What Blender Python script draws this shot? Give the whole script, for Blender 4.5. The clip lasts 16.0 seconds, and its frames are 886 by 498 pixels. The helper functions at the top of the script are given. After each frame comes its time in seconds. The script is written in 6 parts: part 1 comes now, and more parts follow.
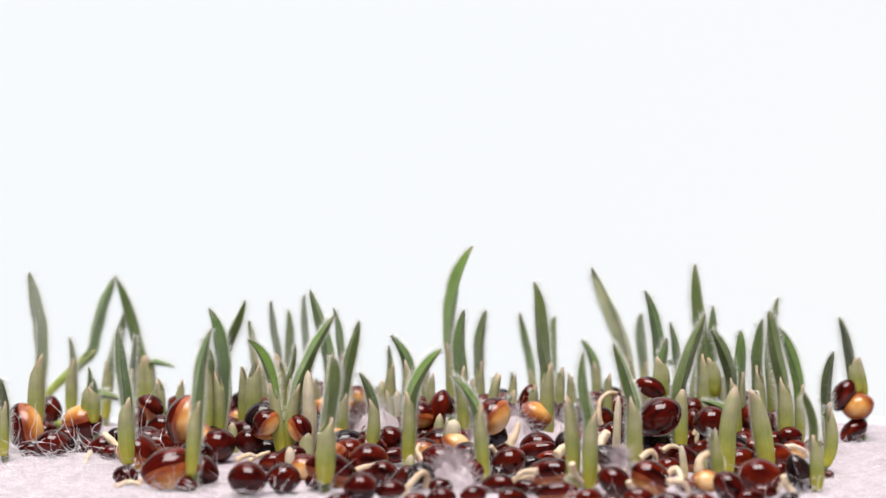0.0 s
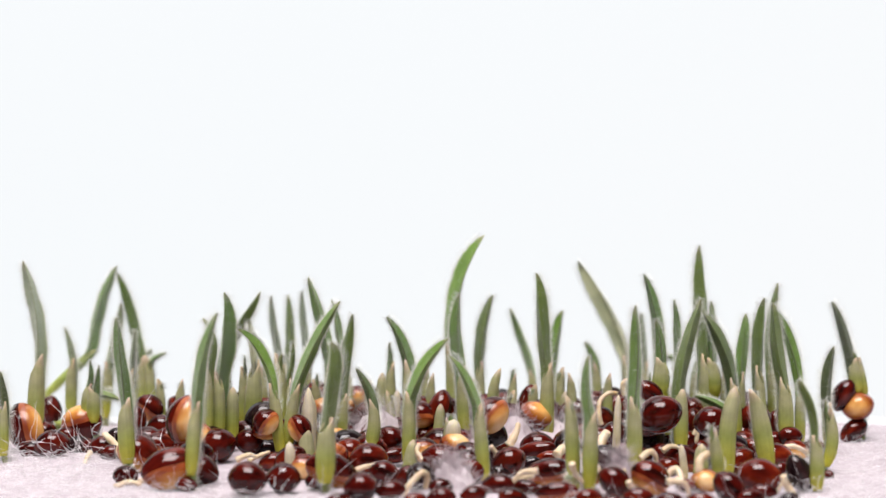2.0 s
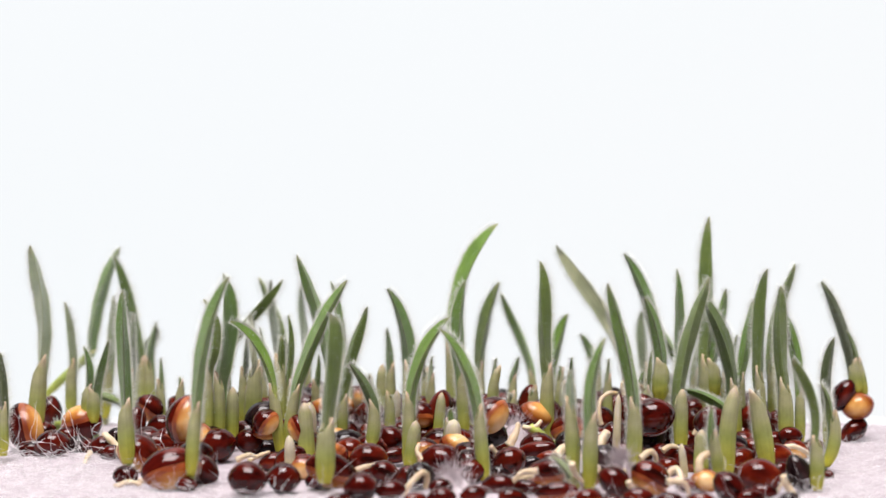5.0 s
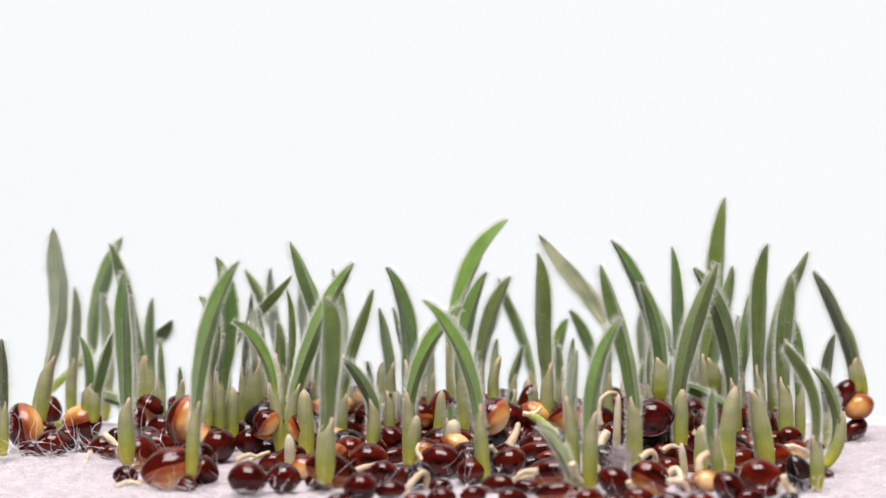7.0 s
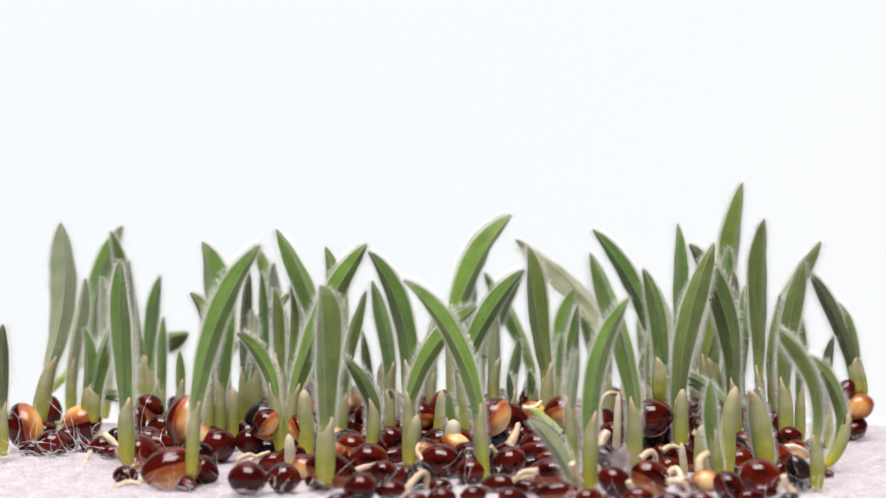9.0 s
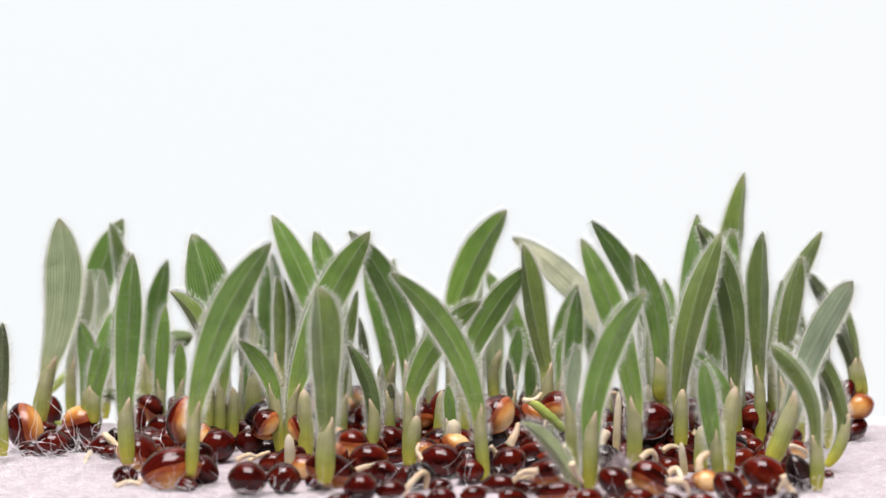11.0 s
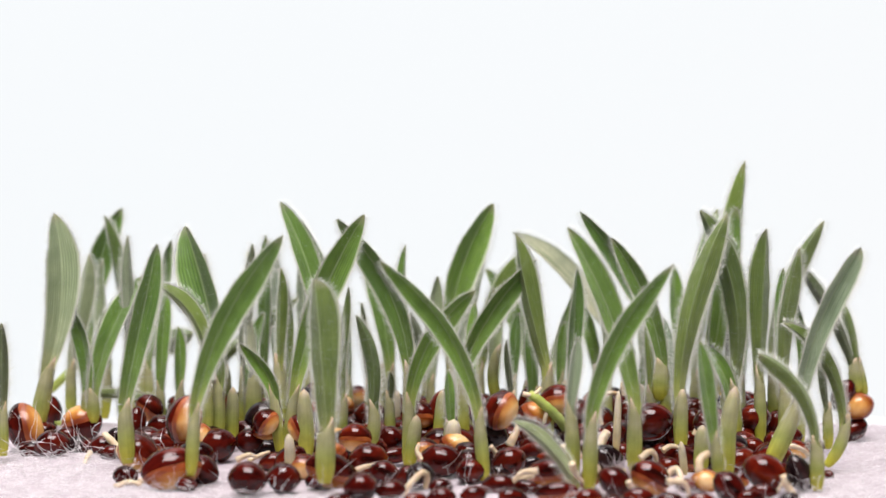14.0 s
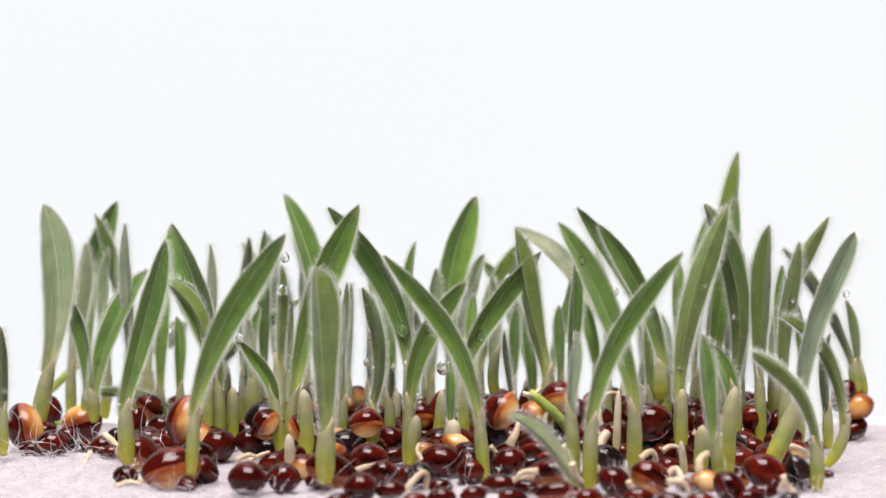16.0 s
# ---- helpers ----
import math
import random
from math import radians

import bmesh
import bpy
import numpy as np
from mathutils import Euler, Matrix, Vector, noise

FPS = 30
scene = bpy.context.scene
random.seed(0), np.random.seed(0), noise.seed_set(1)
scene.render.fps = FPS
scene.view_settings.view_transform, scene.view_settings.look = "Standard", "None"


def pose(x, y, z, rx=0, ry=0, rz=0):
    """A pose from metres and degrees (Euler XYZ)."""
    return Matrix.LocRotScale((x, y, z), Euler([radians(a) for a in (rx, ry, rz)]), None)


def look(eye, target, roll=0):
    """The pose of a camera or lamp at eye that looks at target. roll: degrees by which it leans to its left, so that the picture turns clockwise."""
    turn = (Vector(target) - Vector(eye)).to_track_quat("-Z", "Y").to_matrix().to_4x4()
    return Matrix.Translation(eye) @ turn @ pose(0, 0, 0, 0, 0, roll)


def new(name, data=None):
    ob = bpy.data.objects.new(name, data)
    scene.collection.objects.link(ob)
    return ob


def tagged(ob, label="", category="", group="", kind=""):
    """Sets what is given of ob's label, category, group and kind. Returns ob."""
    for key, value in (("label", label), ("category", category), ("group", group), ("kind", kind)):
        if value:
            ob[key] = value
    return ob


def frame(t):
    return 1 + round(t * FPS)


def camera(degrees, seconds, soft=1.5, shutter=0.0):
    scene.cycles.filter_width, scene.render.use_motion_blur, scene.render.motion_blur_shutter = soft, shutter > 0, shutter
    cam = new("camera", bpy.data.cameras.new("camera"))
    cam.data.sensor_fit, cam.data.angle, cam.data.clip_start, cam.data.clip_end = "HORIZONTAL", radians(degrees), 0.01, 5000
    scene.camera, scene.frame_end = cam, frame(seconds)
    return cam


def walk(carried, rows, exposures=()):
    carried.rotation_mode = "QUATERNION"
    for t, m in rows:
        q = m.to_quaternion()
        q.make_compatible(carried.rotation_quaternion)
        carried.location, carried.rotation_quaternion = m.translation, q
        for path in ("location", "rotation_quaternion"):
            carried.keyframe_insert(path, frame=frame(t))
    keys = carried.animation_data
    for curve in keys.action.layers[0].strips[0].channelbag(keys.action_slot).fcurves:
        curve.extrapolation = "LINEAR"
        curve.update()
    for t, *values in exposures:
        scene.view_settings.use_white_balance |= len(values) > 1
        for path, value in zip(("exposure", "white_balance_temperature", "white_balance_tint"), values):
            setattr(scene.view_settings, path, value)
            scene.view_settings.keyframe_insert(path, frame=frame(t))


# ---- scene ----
# A bed of sprouting millet on a cotton pad, close up; the seedlings lengthen, lean and unfold.
# Plan in millimetres: x to the right, y away from the lens, z up from the pad.
MM = 0.001
cam = camera(32, 16.0, soft=1.5)
cam.data.dof.use_dof = True
cam.data.dof.focus_distance = 0.127
cam.data.dof.aperture_fstop = 40.0
EYE = pose(0, -0.117, 0.0175, 90, 0, 0)
walk(cam, [(0.0, EYE), (16.0, EYE)], [(0.0, 0.0), (16.0, 0.0)])

# ---- light: a backdrop that glows by itself, a softbox above and before the bed, a pale room ----
world = bpy.data.worlds.new("room_light")
scene.world = world
world.use_nodes = True
world.node_tree.nodes["Background"].inputs["Color"].default_value = (0.93, 0.95, 1.0, 1)
world.node_tree.nodes["Background"].inputs["Strength"].default_value = 0.045


def softbox(name, eye, target, sx, sy, watts, colour):
    data = bpy.data.lights.new(name, "AREA")
    data.shape, data.size, data.size_y, data.energy, data.color = "RECTANGLE", sx, sy, watts, colour
    ob = new(name, data)
    ob.matrix_world = look(eye, target)
    return ob


softbox("softbox_key", (-0.02, -0.185, 0.455), (0, 0.015, 0.004), 0.32, 0.26, 4.7, (1.0, 0.935, 0.935))
softbox("softbox_top", (-0.06, 0.10, 0.45), (0, 0.02, 0), 0.26, 0.20, 0.55, (1.0, 0.95, 0.95))


# ---- materials ----
def material(name):
    m = bpy.data.materials.new(name)
    m.use_nodes = True
    n = m.node_tree.nodes
    return m, n, m.node_tree.links, n["Principled BSDF"]


def node(n, kind, **values):
    made = n.new(kind)
    for key, value in values.items():
        made.inputs[key].default_value = value
    return made


def ramp(n, stops):
    r = n.new("ShaderNodeValToRGB")
    e = r.color_ramp.elements
    while len(e) < len(stops):
        e.new(0.5)
    for item, (p, c) in zip(e, stops):
        item.position, item.color = p, (*c, 1)
    return r


def mix(n, l, kind, factor, a, b):
    made = n.new("ShaderNodeMixRGB")
    made.blend_type = kind
    for socket, value in zip(made.inputs, (factor, a, b)):
        if hasattr(value, "is_linked"):
            l.new(value, socket)
        elif isinstance(value, tuple):
            socket.default_value = (*value, 1)
        else:
            socket.default_value = value
    return made.outputs[0]


def bump(n, l, p, height, strength, distance):
    b = node(n, "ShaderNodeBump", Strength=strength, Distance=distance)
    l.new(height, b.inputs["Height"])
    l.new(b.outputs[0], p.inputs["Normal"])


def leaf_material(name, low, high, pale, glow, down=0.16, clear=0.26):
    """Parallel-veined leaf; the map's x runs from the midrib (0) to the edge (1), its y from the foot to the tip."""
    m, n, l, p = material(name)
    uv = n.new("ShaderNodeUVMap")
    uv.uv_map = "UVMap"
    sep = n.new("ShaderNodeSeparateXYZ")
    l.new(uv.outputs[0], sep.inputs[0])
    along = ramp(n, [(0.0, pale), (0.22, low), (0.55, high), (0.93, high), (1.0, (0.42, 0.43, 0.32))])
    l.new(sep.outputs[1], along.inputs[0])
    # veins
    wave = node(n, "ShaderNodeMath")
    wave.operation = "MULTIPLY"
    wave.inputs[1].default_value = 44.0
    l.new(sep.outputs[0], wave.inputs[0])
    sine = n.new("ShaderNodeMath")
    sine.operation = "SINE"
    l.new(wave.outputs[0], sine.inputs[0])
    vein = n.new("ShaderNodeMapRange")
    vein.inputs[1].default_value, vein.inputs[2].default_value = -1, 1
    l.new(sine.outputs[0], vein.inputs[0])
    tone_map = n.new("ShaderNodeUVMap")
    tone_map.uv_map = "Tone"
    tone_sep = n.new("ShaderNodeSeparateXYZ")
    l.new(tone_map.outputs[0], tone_sep.inputs[0])
    blotch = node(n, "ShaderNodeTexNoise", Scale=0.42, Detail=4.0)
    place = n.new("ShaderNodeUVMap")
    place.uv_map = "Place"
    l.new(place.outputs[0], blotch.inputs["Vector"])
    fine = node(n, "ShaderNodeTexNoise", Scale=5.0, Detail=3.0)
    l.new(place.outputs[0], fine.inputs["Vector"])
    dark = mix(n, l, "MULTIPLY", 0.36, along.outputs[0], vein.outputs[0])
    drawn = n.new("ShaderNodeMapping")
    drawn.inputs["Scale"].default_value = (5.5, 0.22, 1.0)
    l.new(place.outputs[0], drawn.inputs[0])
    streak = node(n, "ShaderNodeTexNoise", Scale=1.0, Detail=4.0)
    l.new(drawn.outputs[0], streak.inputs["Vector"])
    lines = ramp(n, [(0.33, (0.80, 0.83, 0.80)), (0.5, (1.0, 1.0, 1.0)), (0.68, (1.16, 1.13, 1.14))])
    l.new(streak.outputs[0], lines.inputs[0])
    dark = mix(n, l, "MULTIPLY", 1.0, dark, lines.outputs[0])
    tone = ramp(n, [(0.3, (0.74, 0.76, 0.7)), (0.7, (1.12, 1.1, 1.05))])
    l.new(blotch.outputs[0], tone.inputs[0])
    c = mix(n, l, "MULTIPLY", 1.0, dark, tone.outputs[0])
    each = ramp(n, [(0.0, (0.80, 0.86, 0.82)), (0.5, (1.08, 1.06, 1.0)), (1.0, (1.42, 1.34, 1.08))])
    l.new(tone_sep.outputs[0], each.inputs[0])
    c = mix(n, l, "MULTIPLY", 1.0, c, each.outputs[0])
    rim = ramp(n, [(0.84, (0, 0, 0)), (0.93, (0.55, 0.55, 0.55)), (1.0, (0.95, 0.95, 0.95))])
    l.new(sep.outputs[0], rim.inputs[0])
    c = mix(n, l, "MIX", rim.outputs[0], c, (0.74, 0.77, 0.64))
    keel = ramp(n, [(0.0, (0.55, 0.55, 0.55)), (0.10, (0, 0, 0))])
    l.new(sep.outputs[0], keel.inputs[0])
    c = mix(n, l, "MIX", keel.outputs[0], c, (0.48, 0.56, 0.34))
    speck = ramp(n, [(0.6, (0, 0, 0)), (0.75, (0.30, 0.30, 0.30))])
    l.new(fine.outputs[0], speck.inputs[0])
    c = mix(n, l, "MIX", speck.outputs[0], c, (0.36, 0.42, 0.30))
    l.new(c, p.inputs["Base Color"])
    p.inputs["Roughness"].default_value = 0.4
    p.inputs["Sheen Weight"].default_value = down
    bump(n, l, p, vein.outputs[0], 0.35, 0.00006)
    tr = n.new("ShaderNodeBsdfTranslucent")
    tc = mix(n, l, "MULTIPLY", 1.0, c, glow)
    l.new(tc, tr.inputs[0])
    ms = n.new("ShaderNodeMixShader")
    ms.inputs[0].default_value = clear
    l.new(p.outputs[0], ms.inputs[1])
    l.new(tr.outputs[0], ms.inputs[2])
    l.new(ms.outputs[0], n["Material Output"].inputs[0])
    return m


LEAF = leaf_material("hairy_green_leaf", (0.205, 0.278, 0.08), (0.162, 0.244, 0.064), (0.60, 0.66, 0.22), (1.3, 1.4, 0.85))
# Pale by nature near the lens; on far leaves the paleness also paints haze.
LEAF_PALE = leaf_material("pale_green_leaf", (0.37, 0.43, 0.31), (0.33, 0.41, 0.28), (0.60, 0.63, 0.38), (1.08, 1.1, 1.02), 0.25, 0.24)
LEAF_WHITE = leaf_material("whitish_leaf", (0.90, 0.92, 0.84), (0.90, 0.92, 0.84), (0.86, 0.88, 0.66), (1.0, 1.0, 1.0), 0.45, 0.82)
LEAF_DARK = leaf_material("dark_green_leaf", (0.125, 0.15, 0.07), (0.102, 0.135, 0.06), (0.48, 0.54, 0.22), (1.2, 1.3, 0.9))
# the smooth inner face of a leaf is a cleaner green than its downy back
INNER = leaf_material("green_inner_face", (0.222, 0.368, 0.082), (0.18, 0.335, 0.068), (0.60, 0.66, 0.22), (1.25, 1.4, 0.85), 0.25)
INNER_PALE = leaf_material("pale_inner_face", (0.38, 0.475, 0.34), (0.345, 0.45, 0.315), (0.58, 0.63, 0.34), (1.08, 1.1, 1.02), 0.3, 0.22)


def sheath_material(name, foot, body, top, tip):
    m, n, l, p = material(name)
    uv = n.new("ShaderNodeUVMap")
    uv.uv_map = "UVMap"
    sep = n.new("ShaderNodeSeparateXYZ")
    l.new(uv.outputs[0], sep.inputs[0])
    along = ramp(n, [(0.0, foot), (0.12, foot), (0.42, body), (0.66, top), (0.82, top), (0.96, tip)])
    l.new(sep.outputs[1], along.inputs[0])
    co = n.new("ShaderNodeTexCoord")
    grain = node(n, "ShaderNodeTexNoise", Scale=900.0, Detail=5.0)
    l.new(co.outputs["Object"], grain.inputs["Vector"])
    tone = ramp(n, [(0.3, (0.78, 0.78, 0.72)), (0.7, (1.1, 1.1, 1.08))])
    l.new(grain.outputs[0], tone.inputs[0])
    wave = node(n, "ShaderNodeMath")
    wave.operation = "MULTIPLY"
    wave.inputs[1].default_value = 75.0
    l.new(sep.outputs[0], wave.inputs[0])
    sine = n.new("ShaderNodeMath")
    sine.operation = "SINE"
    l.new(wave.outputs[0], sine.inputs[0])
    lines = n.new("ShaderNodeMapRange")
    lines.inputs[1].default_value, lines.inputs[2].default_value = -1, 1
    l.new(sine.outputs[0], lines.inputs[0])
    c = mix(n, l, "MULTIPLY", 1.0, along.outputs[0], tone.outputs[0])
    c = mix(n, l, "MULTIPLY", 0.09, c, lines.outputs[0])
    l.new(c, p.inputs["Base Color"])
    p.inputs["Roughness"].default_value = 0.42
    p.inputs["Subsurface Weight"].default_value = 0.25
    p.inputs["Subsurface Radius"].default_value = (0.0007, 0.0007, 0.0002)
    bump(n, l, p, lines.outputs[0], 0.25, 0.00005)
    tr = n.new("ShaderNodeBsdfTranslucent")
    l.new(c, tr.inputs[0])
    ms = n.new("ShaderNodeMixShader")
    ms.inputs[0].default_value = 0.3
    l.new(p.outputs[0], ms.inputs[1])
    l.new(tr.outputs[0], ms.inputs[2])
    l.new(ms.outputs[0], n["Material Output"].inputs[0])
    return m


SHEATH = sheath_material("pale_leaf_sheath", (0.66, 0.64, 0.08), (0.44, 0.485, 0.145), (0.48, 0.475, 0.27), (0.74, 0.59, 0.45))
STEM = sheath_material("green_stem", (0.60, 0.68, 0.17), (0.50, 0.62, 0.17), (0.48, 0.57, 0.21), (0.50, 0.50, 0.27))
SPROUT = sheath_material("cream_sprout", (0.72, 0.60, 0.34), (0.76, 0.69, 0.50), (0.80, 0.73, 0.58), (0.82, 0.72, 0.56))


def husk_material(name, deep, red, amber, share):
    m, n, l, p = material(name)
    co = n.new("ShaderNodeTexCoord")
    info = n.new("ShaderNodeObjectInfo")
    stretch = n.new("ShaderNodeMapping")
    stretch.inputs["Scale"].default_value = (0.55, 1.5, 1.5)
    l.new(co.outputs["Object"], stretch.inputs[0])
    big = node(n, "ShaderNodeTexNoise", Scale=1.1, Detail=3.0)
    big.noise_dimensions = "4D"
    shift = n.new("ShaderNodeMath")
    shift.operation = "MULTIPLY"
    shift.inputs[1].default_value = 40.0
    l.new(info.outputs["Random"], shift.inputs[0])
    l.new(shift.outputs[0], big.inputs["W"])
    l.new(stretch.outputs[0], big.inputs["Vector"])
    tone = ramp(n, [(0.36, deep), (0.56, red), (share, amber)])
    l.new(big.outputs[0], tone.inputs[0])
    fine = node(n, "ShaderNodeTexNoise", Scale=9.0, Detail=5.0)
    l.new(stretch.outputs[0], fine.inputs["Vector"])
    grain = ramp(n, [(0.3, (0.86, 0.84, 0.84)), (0.7, (1.08, 1.08, 1.08))])
    l.new(fine.outputs[0], grain.inputs[0])
    c = mix(n, l, "MULTIPLY", 1.0, tone.outputs[0], grain.outputs[0])
    l.new(c, p.inputs["Base Color"])
    p.inputs["Roughness"].default_value = 0.17
    p.inputs["IOR"].default_value = 1.4
    rough = n.new("ShaderNodeMapRange")
    rough.inputs[3].default_value, rough.inputs[4].default_value = 0.04, 0.14
    l.new(fine.outputs[0], rough.inputs[0])
    l.new(rough.outputs[0], p.inputs["Roughness"])
    bump(n, l, p, fine.outputs[0], 0.05, 0.00004)
    return m


HUSK_DARK = husk_material("dark_husk", (0.014, 0.0013, 0.001), (0.065, 0.004, 0.0022), (0.16, 0.014, 0.004), 0.88)
HUSK_RED = husk_material("red_brown_husk", (0.02, 0.0018, 0.0011), (0.095, 0.0066, 0.0026), (0.27, 0.036, 0.007), 0.86)
HUSK_BLACK = husk_material("blackened_husk", (0.008, 0.004, 0.005), (0.02, 0.009, 0.009), (0.05, 0.012, 0.01), 0.78)


def plain(name, a, b, scale, rough, relief, subsurface=0.0):
    m, n, l, p = material(name)
    co = n.new("ShaderNodeTexCoord")
    noise_1 = node(n, "ShaderNodeTexNoise", Scale=scale, Detail=6.0)
    l.new(co.outputs["Object"], noise_1.inputs["Vector"])
    tone = ramp(n, [(0.32, a), (0.68, b)])
    l.new(noise_1.outputs[0], tone.inputs[0])
    l.new(tone.outputs[0], p.inputs["Base Color"])
    p.inputs["Roughness"].default_value = rough
    if subsurface:
        p.inputs["Subsurface Weight"].default_value = subsurface
        p.inputs["Subsurface Radius"].default_value = (0.0008, 0.0005, 0.0002)
    bump(n, l, p, noise_1.outputs[0], 0.3, relief)
    return m


def kernel_material(name, amber, gold, cream):
    """Translucent grain, amber near its husk and cream on the crown of the open face."""
    m, n, l, p = material(name)
    co = n.new("ShaderNodeTexCoord")
    sep = n.new("ShaderNodeSeparateXYZ")
    l.new(co.outputs["Object"], sep.inputs[0])
    cloud = node(n, "ShaderNodeTexNoise", Scale=1.6, Detail=4.0)
    l.new(co.outputs["Object"], cloud.inputs["Vector"])
    span = n.new("ShaderNodeMapRange")
    span.inputs[1].default_value, span.inputs[2].default_value = -1.10, -0.50
    l.new(sep.outputs[1], span.inputs[0])
    both = mix(n, l, "MIX", 0.38, span.outputs[0], cloud.outputs[0])
    tone = ramp(n, [(0.20, cream), (0.46, gold), (0.78, amber)])
    l.new(both, tone.inputs[0])
    l.new(tone.outputs[0], p.inputs["Base Color"])
    p.inputs["Roughness"].default_value = 0.22
    p.inputs["Subsurface Weight"].default_value = 0.25
    p.inputs["Subsurface Radius"].default_value = (0.0008, 0.0005, 0.0002)
    bump(n, l, p, cloud.outputs[0], 0.2, 0.00003)
    return m


KERNEL = kernel_material("cream_kernel", (0.26, 0.06, 0.012), (0.62, 0.31, 0.09), (0.80, 0.56, 0.28))
KERNEL_GOLD = kernel_material("golden_kernel", (0.20, 0.036, 0.008), (0.45, 0.17, 0.035), (0.70, 0.38, 0.11))
AMBER = plain("amber_inner_husk", (0.15, 0.02, 0.006), (0.42, 0.11, 0.025), 1.2, 0.3, 0.00002, 0.2)
ROOT = plain("cream_root", (0.52, 0.39, 0.23), (0.74, 0.62, 0.45), 900.0, 0.45, 0.00004, 0.3)
FELT = plain("cotton_felt", (0.385, 0.336, 0.366), (0.49, 0.442, 0.472), 700.0, 0.9, 0.0002)
TUFT = plain("cotton_tuft", (0.54, 0.47, 0.495), (0.68, 0.615, 0.64), 700.0, 0.9, 0.0002)
FIBRE = plain("cotton_fibre", (0.84, 0.81, 0.83), (0.92, 0.90, 0.91), 300.0, 0.5, 0.00001)
HAIR = plain("leaf_hair", (0.78, 0.80, 0.73), (0.88, 0.90, 0.84), 300.0, 0.5, 0.00001)
BOARD = plain("white_board", (0.74, 0.74, 0.75), (0.8, 0.8, 0.81), 30.0, 0.6, 0.0001)

# Emission stands in for the light that would fall on the backdrop paper.
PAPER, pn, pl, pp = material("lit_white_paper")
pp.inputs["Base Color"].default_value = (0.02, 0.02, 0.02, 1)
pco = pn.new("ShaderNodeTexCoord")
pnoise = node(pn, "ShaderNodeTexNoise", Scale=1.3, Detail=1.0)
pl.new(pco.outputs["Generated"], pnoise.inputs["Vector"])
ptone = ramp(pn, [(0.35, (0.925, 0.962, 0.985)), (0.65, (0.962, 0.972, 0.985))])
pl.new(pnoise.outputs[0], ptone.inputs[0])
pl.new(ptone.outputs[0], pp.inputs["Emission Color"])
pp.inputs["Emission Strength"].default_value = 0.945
pp.inputs["Roughness"].default_value = 0.9

WATER, wn, wl, wp = material("water_drop")
wp.inputs["Base Color"].default_value = (1, 1, 1, 1)
wp.inputs["Roughness"].default_value = 0.02
wp.inputs["IOR"].default_value = 1.33
wp.inputs["Transmission Weight"].default_value = 1.0


# ---- building helpers ----
def mesh_from(name, verts, faces, mats, uvs=None, slots=None, smooth=True, places=None, tone=0.5):
    me = bpy.data.meshes.new(name)
    me.from_pydata([tuple(v) for v in verts], [], faces)
    for m in mats:
        me.materials.append(m)
    if slots is not None:
        me.polygons.foreach_set("material_index", slots)
    if uvs is not None:
        layer = me.uv_layers.new(name="UVMap")
        index = np.empty(len(me.loops), dtype=np.int32)
        me.loops.foreach_get("vertex_index", index)
        layer.data.foreach_set("uv", np.asarray(uvs, dtype=np.float32)[index].ravel())
    if places is not None:
        for title, values in (("Place", places), ("Tone", [(tone, 0)] * len(verts))):
            layer = me.uv_layers.new(name=title)
            layer.data.foreach_set("uv", np.asarray(values, dtype=np.float32)[index].ravel())
    me.polygons.foreach_set("use_smooth", [smooth] * len(me.polygons))
    me.update()
    return me


def part(name, me, parent, m=None, label=""):
    ob = new(name, me)
    ob.parent = parent
    if m is not None:
        ob.matrix_basis = m
    return tagged(ob, label)


def thing(name, x, y, z, label, category, group=""):
    ob = new(name)
    ob.empty_display_size = 0.002
    ob.matrix_basis = pose(x * MM, y * MM, z * MM)
    return tagged(ob, label, category, group)


def tube(points, radii, sides=10, close=True):
    """Vertices, faces and map of a round tube along points (metres)."""
    pts = [Vector(p) for p in points]
    verts, faces, uvs = [], [], []
    up = Vector((0, 1, 0.013))
    for i, p in enumerate(pts):
        t = (pts[min(i + 1, len(pts) - 1)] - pts[max(i - 1, 0)]).normalized()
        a = t.cross(up).normalized()
        b = a.cross(t).normalized()
        for k in range(sides):
            w = 2 * math.pi * k / sides
            verts.append(p + (a * math.cos(w) + b * math.sin(w)) * radii[i])
            uvs.append((k / sides, i / (len(pts) - 1)))
    for i in range(len(pts) - 1):
        for k in range(sides):
            q = (k + 1) % sides
            faces.append((i * sides + k, i * sides + q, (i + 1) * sides + q, (i + 1) * sides + k))
    if close:
        faces.append(tuple(range(sides))[::-1])
        faces.append(tuple((len(pts) - 1) * sides + k for k in range(sides)))
    return verts, faces, uvs


def glide(rows, t):
    """Value of (t, x, z) rows at t, by a smooth curve through them that does not overshoot."""
    ts = [r[0] for r in rows]
    if t <= ts[0]:
        return np.array(rows[0][1:], dtype=float)
    if t >= ts[-1]:
        return np.array(rows[-1][1:], dtype=float)
    i = max(k for k in range(len(ts)) if ts[k] <= t)
    p = [np.array(r[1:], dtype=float) for r in rows]
    h = ts[i + 1] - ts[i]

    def slope(k):
        if k == 0 or k == len(ts) - 1:
            return np.zeros_like(p[0])
        a = (p[k] - p[k - 1]) / (ts[k] - ts[k - 1])
        b = (p[k + 1] - p[k]) / (ts[k + 1] - ts[k])
        return np.where(a * b > 0, 2 * a * b / (a + b + 1e-12), 0.0)

    u = (t - ts[i]) / h
    return ((2 * u**3 - 3 * u**2 + 1) * p[i] + (u**3 - 2 * u**2 + u) * h * slope(i)
            + (3 * u**2 - 2 * u**3) * p[i + 1] + (u**3 - u**2) * h * slope(i + 1))


